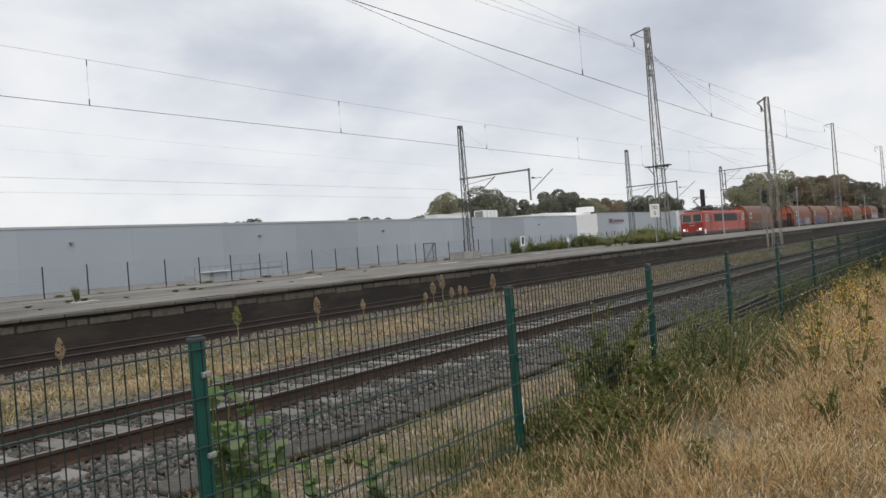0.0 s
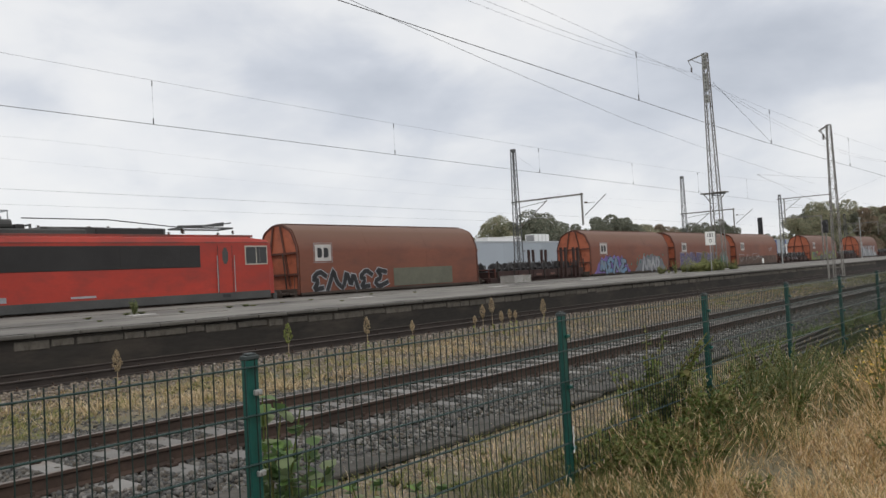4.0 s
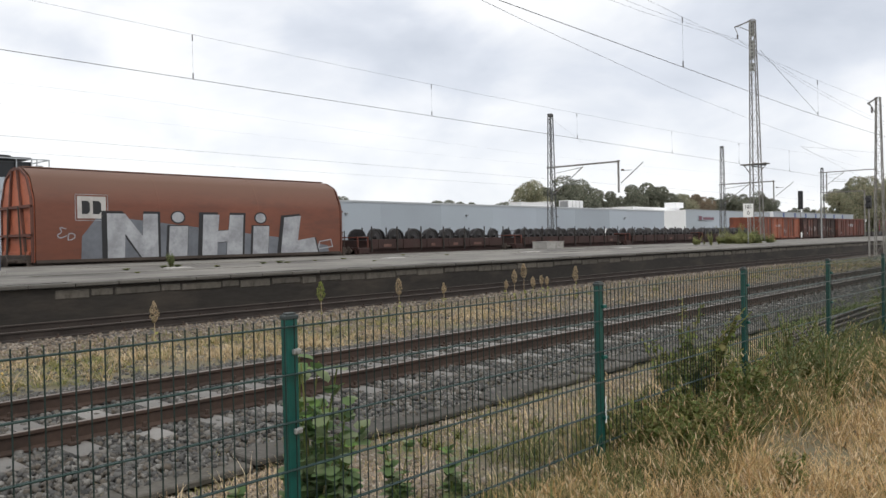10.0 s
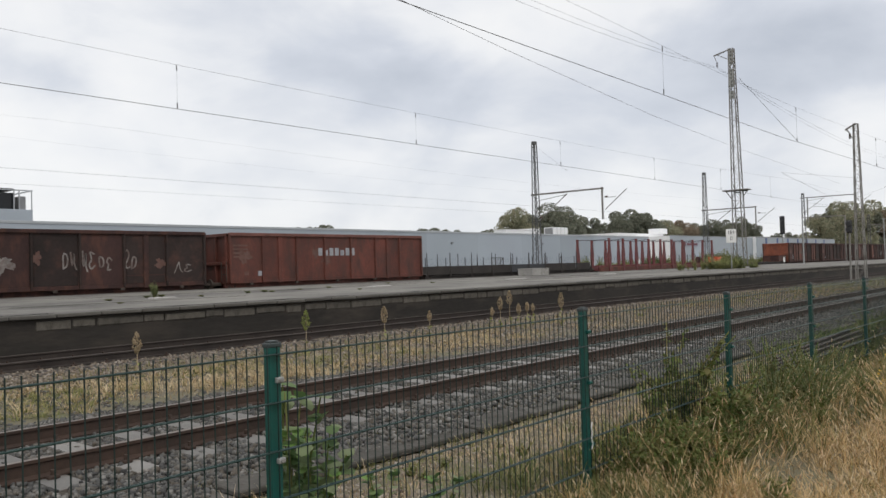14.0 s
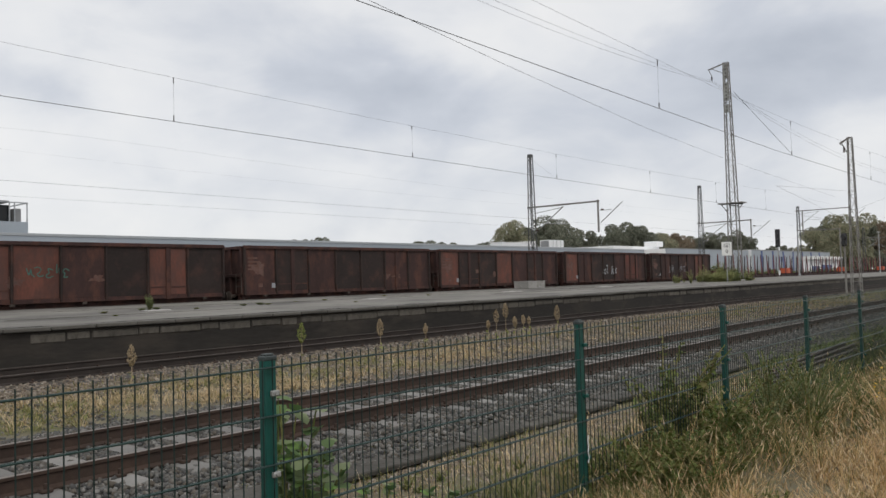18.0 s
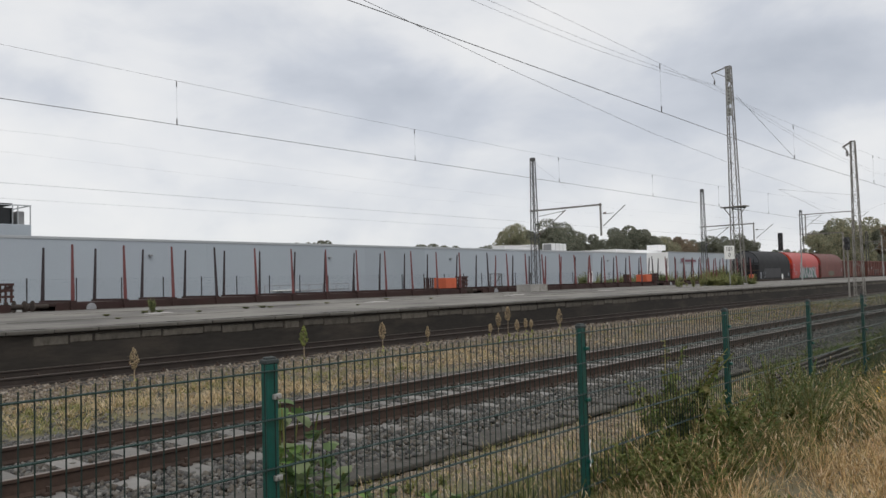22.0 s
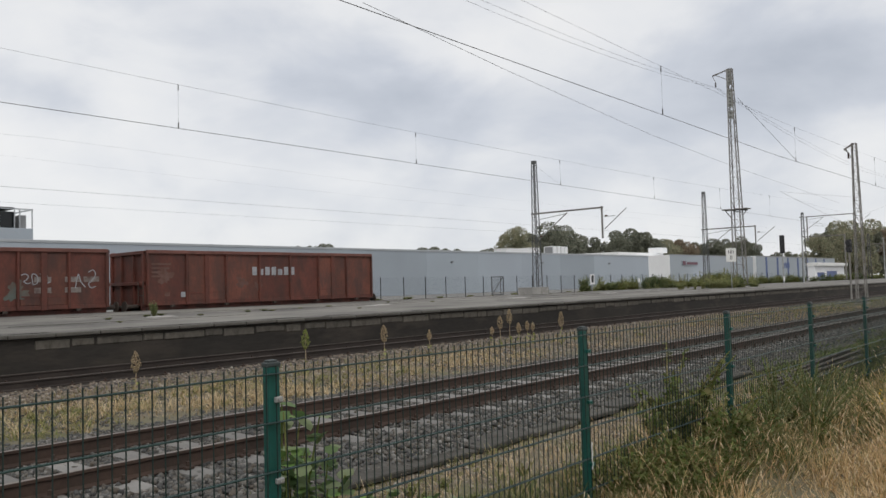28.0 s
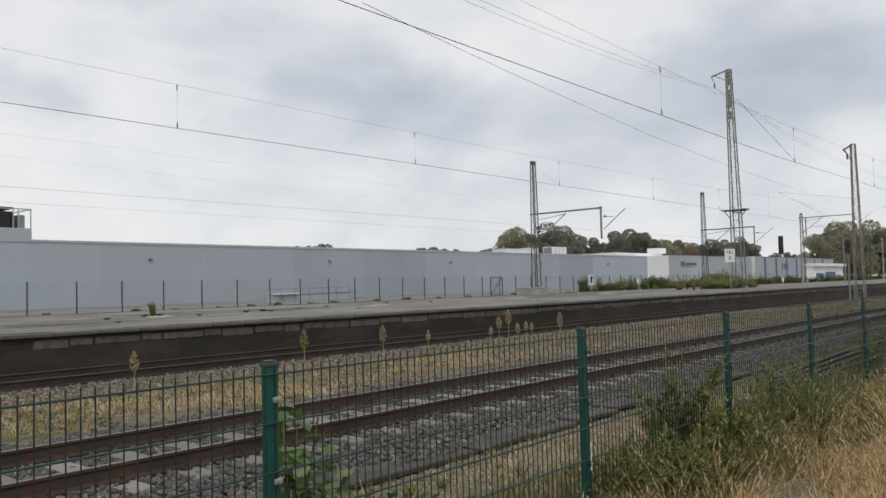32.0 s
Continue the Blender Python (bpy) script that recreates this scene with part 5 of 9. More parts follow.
def buffers(parent, length):
    def make():
        g = Mesh().lathe([(0.09, 0.12), (0.09, 0.6)], (0, 0, 0), "x", 12).lathe([(0.06, 0.03), (0.24, 0.03), (0.24, 0.06), (0.09, 0.13)], (0, 0, 0), "x", 14)
        return mesh_of("buffer", g, M["under"], True)

    me = shared("buffer", make)
    for s in (-0.875, 0.875):
        part("buffer", me, None, parent, at=(0, s, 1.06))
        part("buffer", me, None, parent, at=pose(length, s, 1.06, 0, 0, 180))
    hook = shared("coupling", lambda: mesh_of("coupling", Mesh().box(0.25, 0.7, -0.06, 0.06, 1.0, 1.1, 0.02).rod((0.28, 0, 1.05), (0.05, 0, 0.8), 0.035, 6).rod((0.05, 0, 0.8), (0.2, 0, 0.6), 0.03, 6), M["under"]))
    part("coupling", hook, None, parent)
    part("coupling", hook, None, parent, at=pose(length, 0, 0, 0, 0, 180))


def end_detail(parent, length):
    """Brake hoses and steps at both ends."""
    me = shared("hose", lambda: mesh_of("brake_hose", Mesh().rod((0.6, 0.35, 0.95), (0.35, 0.35, 0.55), 0.025, 6).rod((0.35, 0.35, 0.55), (0.15, 0.35, 0.6), 0.025, 6), M["black"]))
    part("brake_hose", me, None, parent)
    part("brake_hose", me, None, parent, at=pose(length, 0, 0, 0, 0, 180))
    st = shared("step", lambda: mesh_of("step", Mesh().beam((0.75, -1.35, 1.0), (0.75, -1.4, 0.45), 0.04).beam((1.05, -1.35, 1.0), (1.05, -1.4, 0.45), 0.04).box(0.72, 1.08, -1.5, -1.28, 0.42, 0.46), M["under"]))
    part("step", st, None, parent)
    part("step", st, None, parent, at=pose(length, 0, 0, 0, 0, 180))


# painted marks on wagon sides: thin raised shapes on the side facing the platform
def chaikin(pts, times=1):
    """Corner-cut line, ends kept."""
    for _ in range(times):
        out = [pts[0]]
        for (a, b), (c, d) in zip(pts, pts[1:]):
            out += [(a * 0.75 + c * 0.25, b * 0.75 + d * 0.25), (a * 0.25 + c * 0.75, b * 0.25 + d * 0.75)]
        pts = out + [pts[-1]]
    return pts


def ribbon(g, pts, y, w, thick=0.003):
    """One unbroken painted stroke through (x, z) points, with mitred corners."""
    n = len(pts)
    k = len(g.v)
    for i, (px, pz) in enumerate(pts):
        ax, az = pts[max(0, i - 1)]
        bx, bz = pts[min(n - 1, i + 1)]
        if 0 < i < n - 1:
            u, v = Vector((px - ax, pz - az)).normalized(), Vector((bx - px, bz - pz)).normalized()
            d = u + v
            d = d.normalized() if d.length > 0.2 else u
            wide = min(1.5, 1 / max(0.5, abs(d.dot(u)))) * w / 2
        else:
            d, wide = Vector((bx - ax, bz - az)).normalized(), w / 2
            px, pz = (px - d.x * w * 0.4, pz - d.y * w * 0.4) if i == 0 else (px + d.x * w * 0.4, pz + d.y * w * 0.4)
        nx, nz = -d.y * wide, d.x * wide
        g.v += [(px + nx, y, pz + nz), (px - nx, y, pz - nz), (px - nx, y - thick, pz - nz), (px + nx, y - thick, pz + nz)]
    for i in range(n - 1):
        a, b = k + 4 * i, k + 4 * i + 4
        g.f += [(a + j, a + (j + 1) % 4, b + (j + 1) % 4, b + j) for j in range(4)]
    g.f += [(k, k + 3, k + 2, k + 1), tuple(k + 4 * (n - 1) + j for j in range(4))]


# block letters as pen strokes in a unit square; the lower-case ones are bare shapes that stand for unreadable writing
PEN = {"R": [[(0, 0), (0.05, 1), (0.75, 0.98), (0.8, 0.6), (0.15, 0.5)], [(0.3, 0.5), (0.95, 0)]], "G": [[(0.95, 0.85), (0.45, 1), (0.05, 0.5), (0.4, 0), (0.95, 0.12), (0.9, 0.5), (0.5, 0.48)]],
       "A": [[(0, 0), (0.35, 1), (0.65, 1), (0.95, 0)], [(0.15, 0.38), (0.8, 0.38)]], "N": [[(0.02, 0), (0.08, 1), (0.85, 0.02), (0.92, 1)]], "Y": [[(0, 1), (0.1, 0.5), (0.85, 0.45)], [(0.8, 1), (0.88, 0.1), (0.05, 0.05)]],
       "S": [[(0.95, 0.95), (0.25, 0.95), (0.1, 0.58), (0.85, 0.48), (0.8, 0.05), (0.0, 0.05)]], "!": [[(0.6, 1.05), (0.45, 0.35)], [(0.4, 0.1), (0.42, 0.0)]],
       "a": [[(1.0, 0.75), (0.55, 1.0), (0.05, 0.62), (0.5, 0.5), (0.1, 0.05), (0.75, 0.12)]], "b": [[(-0.05, 0.0), (0.3, 0.75), (0.42, 1.0), (0.62, 0.35), (1.05, 0.05)]],
       "c": [[(0.0, 0.25), (0.22, 0.95), (0.5, 0.1), (0.72, 0.85), (1.05, 0.0)]], "d": [[(1.0, 0.8), (0.25, 0.95), (0.65, 0.5), (0.05, 0.3), (0.4, 0.0), (1.1, 0.22)]],
       "e": [[(0.1, 1.0), (0.3, 0.1), (0.55, 0.65), (0.7, 1.0), (0.62, 0.3), (1.0, 0.0)]], "f": [[(0.0, 0.85), (0.5, 1.0), (0.9, 0.7), (0.45, 0.35), (0.1, 0.25), (0.5, 0.0), (1.0, 0.1)]],
       "g": [[(0.1, 0.0), (0.0, 0.9), (0.8, 0.75), (0.75, 0.15), (0.1, 0.0)]]}


def piece(parent, y, x0, x1, z0, z1, text, fill, line, weight=0.2, edge=0.07, shade=None, seed=0, label="spray-painted graffiti letters", root=None, slant=0.0):
    """A graffiti piece: thick letter strokes in one colour over wider ones in another, with an optional dropped shade."""
    rng = random.Random(seed)
    w, h = (x1 - x0) / len(text), z1 - z0
    for k, c in enumerate(text):
        kx, kz, dz = x0 + k * w + w * 0.08, z0 + h * rng.uniform(0, 0.06), h * rng.uniform(0.88, 1.0)
        lines = [[(kx + (a + slant * b) * w * 0.86, kz + b * dz) for a, b in (p if c.isupper() or c == "!" else chaikin(p, 1))] for p in PEN[c]]
        if shade:
            g = Mesh()
            for j, p in enumerate(lines):
                ribbon(g, [(a + weight * 0.45, b - weight * 0.3) for a, b in p], y - 0.004 - 0.0004 * (2 * k + j), weight + 2 * edge)
            o = part("graffiti_shade", g, M[shade], root or parent)
            root = root or tagged(o, label)
        for nm, mat, ww, d in (("graffiti_outline", line, weight + 2 * edge, 0.014), ("graffiti_letter", fill, weight, 0.024)):
            g = Mesh()
            for j, p in enumerate(lines):
                ribbon(g, p, y - d - 0.0004 * (2 * k + j), ww)
            o = part(nm, g, M[mat], root or parent)
            root = root or tagged(o, label)
    return root


def cloud_patch(parent, y, x0, x1, z0, z1, material, seed, label="cloudy ground of spray paint", root=None, dome=0.5):
    """A soft-topped field of paint that swells towards its middle."""
    rng = random.Random(seed)
    n = 44
    top = []
    for i in range(n + 1):
        u = i / n
        swell = (1 - dome) + dome * math.sin(math.pi * u) ** 0.6
        edge = min(1.0, 6 * u, 6 * (1 - u))
        top.append((x0 + (x1 - x0) * u, z0 + (z1 - z0) * max(0.04, edge * (swell + 0.07 * math.sin(i * 1.3 + seed) + rng.uniform(-0.05, 0.05)))))
    g = Mesh()
    flat_shape(g, [(x0, z0), (x1, z0)] + top[::-1], y - 0.001, thick=0.003)
    return part("graffiti", g, M[material], root or parent, label)


def smear(parent, y, x, z, w, h, seed, material="chalk", name="chalk_smear", label="smeared chalky patch"):
    """Rubbed-out paint: one field with a deeply ragged edge."""
    rng = random.Random(seed)
    p = [rng.uniform(0, 6.28) for _ in range(4)]
    pts = []
    for i in range(46):
        a = 2 * math.pi * i / 46
        r = 0.72 + 0.16 * math.sin(3 * a + p[0]) + 0.14 * math.sin(5 * a + p[1]) + 0.10 * math.sin(11 * a + p[2]) + rng.uniform(-0.1, 0.1)
        pts.append((x + w / 2 + r * w / 2 * math.cos(a), z + h / 2 + r * h / 2 * math.sin(a)))
    g = Mesh()
    flat_shape(g, pts, y - 0.001, thick=0.003)
    part(name, g, M[material], parent, label)


def flat_shape(g, pts, y, x=0.0, z=0.0, thick=0.004):
    g.prism([(x + a, z + b) for a, b in pts], y - thick, y, "y")


def blob(rng, cx, cz, rx, rz, n=16, rough=0.2):
    return [(cx + rx * (1 + rng.uniform(-rough, rough)) * math.cos(2 * math.pi * i / n), cz + rz * (1 + rng.uniform(-rough, rough)) * math.sin(2 * math.pi * i / n)) for i in range(n)]


def tag_scribble(parent, y, x, z, w, h, seed, material="gr_white", n=9, thick=0.035):
    """A quick tag: a few unreadable looping signs sprayed side by side."""
    rng = random.Random(seed)
    count = max(2, min(6, round(w / 0.32)))
    step = w / count
    for k in range(count):
        tall, lift, lean = h * rng.uniform(0.6, 1.0), h * rng.uniform(0, 0.2), rng.uniform(-0.2, 0.35)
        g = Mesh()
        for j, line in enumerate(PEN[rng.choice("abdefg")]):
            ribbon(g, chaikin([(x + step * (k + 0.85 * a + lean * b), z + lift + tall * b) for a, b in line], 2), y - 0.004 - 0.0005 * (k % 2 + j), thick)
        part("scribble", g, M[material], parent, "thin spray-painted scribble")


def plate(parent, y, x0, x1, z0, z1, material, rows=0, ink="gr_black", label="", seed=1):
    """A painted panel, with unreadable writing as bars."""
    o = part("panel", Mesh().box(x0, x1, y - 0.008, y, z0, z1), M[material], parent, label)
    rng = random.Random(seed)
    g = Mesh()
    for r in range(rows):
        zz = z1 - (r + 0.5) * (z1 - z0) / rows
        g.box(x0 + 0.06, x1 - 0.06 - rng.uniform(0, 0.4) * (x1 - x0), y - 0.011, y - 0.004, zz - 0.22 * (z1 - z0) / rows, zz + 0.22 * (z1 - z0) / rows)
    if rows:
        part("writing_bars", g, M[ink], o)


def company_mark(parent, y, x, z, s=0.8, ink="gr_black"):
    """A company mark as plain shapes: a white line round a white field with two dark blocks."""
    w = s * 1.3
    o = part("company_mark", Mesh().box(x, x + w, y - 0.005, y, z, z + s), M["dull_white"], parent, "white company mark with two dark blocks")
    g = Mesh()
    for a, b in ((0.2, 0.56), (0.7, 1.08)):
        g.prism([(x + a * s, z + 0.2 * s), (x + (b - 0.1) * s, z + 0.2 * s), (x + b * s, z + 0.32 * s), (x + b * s, z + 0.68 * s), (x + (b - 0.1) * s, z + 0.8 * s), (x + a * s, z + 0.8 * s)], y - 0.008, y - 0.003, "y")
    part("mark_blocks", g, M[ink], o)
    ln, m = 0.025 * s, 0.1 * s
    ring = Mesh()
    for a, b, c, d in ((-m, w + m, -m, -m + ln), (-m, w + m, s + m - ln, s + m), (-m, -m + ln, -m, s + m), (w + m - ln, w + m, -m, s + m)):
        ring.box(x + a, x + b, y - 0.004, y, z + c, z + d)
    part("mark_frame", ring, M["gr_white"], o)


def hood_profile(grow=0.0, top=4.6, facets=True):
    """Half outlines of the two hood types: a broken roofline with a flat crown, or a round one."""
    if facets:
        half = [(1.46, 1.02), (1.5, 1.6), (1.5, 3.15), (1.44, 3.45), (1.12, 4.14), (0.98, 4.28), (0.42, 4.55), (0.0, 4.6)]
    else:
        half = [(1.46, 1.02), (1.5, 1.6), (1.5, 3.0), (1.45, 3.4), (1.3, 3.8), (1.05, 4.13), (0.72, 4.4), (0.36, 4.57), (0.0, 4.6)]
    half = [(a + grow, (1.02 + (b - 1.02) * (top - 1.02) / 3.58) + (grow if b > 2 else 0)) for a, b in half]
    return [(-a, b) for a, b in half] + [(a, b) for a, b in half[-2::-1]]


def build_hood_wagon(front, length, h0, h1, hood, end, rib, label, truss=True, top=4.6):
    """A coil wagon with a telescopic hood: three hood shells, ribbed end walls, underframe, bogies."""
    t = vehicle("hood_wagon", label, "freight wagon", front, "wagons of the train")
    part("underframe", Mesh().box(0.62, length - 0.62, -1.3, 1.3, 0.86, 1.06, 0.02).box(0.62, 0.8, -1.35, 1.35, 0.8, 1.3, 0.02).box(length - 0.8, length - 0.62, -1.35, 1.35, 0.8, 1.3, 0.02), M["under"], t, "dark underframe")
    third = (h1 - h0) / 3
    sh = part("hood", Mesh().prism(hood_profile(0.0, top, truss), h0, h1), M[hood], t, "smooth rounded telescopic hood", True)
    for k in (1, 2):
        part("seam", Mesh().prism(hood_profile(0.004, top, truss), h0 + k * third - 0.03, h0 + k * third + 0.03), M[hood], sh, smooth=True)
    part("roof_ridge", Mesh().box(h0 + 0.05, h1 - 0.05, -0.3, 0.3, top - 0.015, top + 0.03, 0.01), M[hood], sh)
    part("sill", Mesh().box(h0, h1, -1.53, -1.45, 0.98, 1.1).box(h0, h1, 1.45, 1.53, 0.98, 1.1), M["under"], sh)
    for s, x in ((-1, h0), (1, h1)):
        a, b = (x - 0.10, x + 0.02) if s < 0 else (x - 0.02, x + 0.10)
        prof = [(p * 0.955, 1.02 + (q - 1.02) * 0.972) for p, q in hood_profile(0.0, top, truss)]
        e = part("end_wall", Mesh().prism(prof, a, b), M[end], t, "orange pressed-steel end wall", False)
        f = x + s * 0.13
        if truss:
            for p, q in (((-0.95, 1.2), (-0.28, top - 0.15)), ((0.95, 1.2), (0.28, top - 0.15))):
                part("truss", Mesh().beam((f, p[0], p[1]), (f, q[0], q[1]), 0.09, 0.12), M[rib], e)
            for z in (2.02, 3.08):
                part("cross_beam", Mesh().beam((f + s * 0.03, -1.5, z), (f + s * 0.03, 1.5, z), 0.12, 0.1), M[rib], e)
            edge = hood_profile(-0.03, top - 0.02)
            rim = Mesh()
            for (ya, za), (yb, zb) in zip(edge, edge[1:]):
                rim.beam((f - s * 0.02, ya, za), (f - s * 0.02, yb, zb), 0.06, 0.1)
            part("rim", rim, M[rib], e, "rusty brown rim of the end wall")
            part("foot_plate", Mesh().box(min(f, f + s * 0.06), max(f, f + s * 0.06), -1.3, 1.3, 1.1, 1.42, 0.01), M[end], e)
            part("lock_bar", Mesh().beam((f + s * 0.1, -0.7, 1.2), (f + s * 0.1, -0.5, 3.1), 0.05).beam((f + s * 0.1, 0.7, 1.2), (f + s * 0.1, 0.5, 3.1), 0.05), M["under"], e)
        else:
            part("lower_wall", Mesh().box(min(x, x + s * 0.14), max(x, x + s * 0.14), -1.44, 1.44, 1.05, 2.75, 0.02), M[hood], e, "darker lower half of the end wall")
            part("cross_beam", Mesh().beam((f, -1.4, 2.9), (f, 1.4, 2.9), 0.12), M[rib], e)
            for y in (-0.95, -0.45, 0.45, 0.95):
                part("upright", Mesh().beam((f, y, 1.1), (f, y, 3.85 - 0.5 * abs(y)), 0.09), M[rib], e)
            lad = Mesh().beam((f + s * 0.12, -0.18, 1.1), (f + s * 0.12, -0.18, 3.7), 0.05).beam((f + s * 0.12, 0.18, 1.1), (f + s * 0.12, 0.18, 3.7), 0.05)
            for k in range(8):
                lad.beam((f + s * 0.12, -0.18, 1.35 + k * 0.3), (f + s * 0.12, 0.18, 1.35 + k * 0.3), 0.04)
            part("ladder", lad, M["under"], e, "narrow steel ladder")
            part("cross_beam", Mesh().beam((f + s * 0.1, -1.5, 2.1), (f + s * 0.1, 1.5, 2.1), 0.1), M["under"], e)
        for y in (-1.42, 1.42):
            part("handrail", Mesh().rod((f + s * 0.2, y, 1.2), (f + s * 0.2, y, 1.9), 0.018, 5).rod((f + s * 0.2, y, 1.9), (f, y, 1.9), 0.018, 5), M["under"], e)
        part("platform", Mesh().box(min(x, x + s * 0.55), max(x, x + s * 0.55), -1.3, 1.3, 1.02, 1.1), M["under"], t)
    for s in (0, 1):
        bogie(t, 2.6 if s == 0 else length - 2.6, 2)
    buffers(t, length)
    end_detail(t, length)
    return t


def build_wheel_flat(front, length, label, layers=1, seed=0):
    """A low-sided flat wagon loaded with wheelsets."""
    rng = random.Random(seed)
    t = vehicle("flat_wagon", label, "freight wagon", front, "wagons of the train")
    a, b = 1.55, length - 0.62
    part("floor", Mesh().box(0.65, b, -1.3, 1.3, 1.1, 1.24, 0.01), M["flat_brown"], t)
    for x in (0.7, 1.4):
        part("brake_platform_rail", Mesh().beam((x, -1.25, 1.24), (x, -1.25, 1.78), 0.06).beam((x, 1.25, 1.24), (x, 1.25, 1.78), 0.06).beam((x, -1.25, 1.78), (x, 1.25, 1.78), 0.06), M["gon_red"], t, "rusty handrail of the brake platform")
    part("brake_platform_step", Mesh().box(0.7, 1.4, -1.36, -1.2, 0.92, 1.2, 0.02), M["flat_brown"], t)
    part("sole_bar", Mesh().box(0.62, length - 0.62, -1.2, -1.08, 0.82, 1.1).box(0.62, length - 0.62, 1.08, 1.2, 0.82, 1.1), M["flat_brown"], t)
    n = 6
    w = (b - a) / n
    for k in range(n):
        for y in (-1.36, 1.3):
            d = part("side_flap", Mesh().box(a + k * w + 0.03, a + (k + 1) * w - 0.03, y, y + 0.06, 1.16, 1.66, 0.012), M["flat_brown"], t, "rusty brown drop side")
            part("flap_rib", Mesh().box(a + k * w + 0.5, a + k * w + 0.62, y - 0.03 if y < 0 else y + 0.06, y if y < 0 else y + 0.09, 1.16, 1.64), M["flat_brown"], d)
            if rng.random() < 0.5 and y < 0:
                part("data_panel", Mesh().box(a + k * w + 0.9, a + k * w + 0.9 + rng.uniform(0.3, 0.8), y - 0.006, y, 1.25, 1.4), M["chalk"], d, "faded data panel")
    for x in (a, b - 0.06):
        part("end_flap", Mesh().box(x, x + 0.06, -1.3, 1.3, 1.24, 1.62, 0.012), M["flat_brown"], t)
    for k in range(n + 1):
        for y in (-1.4, 1.4):
            part("stanchion", Mesh().beam((a + k * w, y, 1.0), (a + k * w, y, 2.34), 0.05), M["flat_black"], t, "short dark stanchion")
    near, off, axle = shared(("wheelset", 0.46), lambda: wheelset_meshes(0.46))
    m = int((b - a - 1.1) / 1.34)
    pitch = (b - a - 1.1) / m
    for k in range(m + 1):
        for j in range(layers):
            x = a + 0.55 + k * pitch + j * pitch / 2
            if x > b - 0.5:
                continue
            ws = part("loaded_wheelset", near, None, t, "dark steel wheelset carried as load", at=(x, -0.25 + 0.5 * j, 1.76))
            part("wheel", off, None, ws)
            part("axle", axle, None, ws)
    part("cradle", Mesh().box(a + 0.2, b - 0.2, -0.9, -0.66, 1.24, 1.32).box(a + 0.2, b - 0.2, 0.66, 0.9, 1.24, 1.32), M["flat_brown"], t, "timber cradle")
    for x in (2.4, length - 2.4):
        bogie(t, x, 2)
    buffers(t, length)
    end_detail(t, length)
    return t


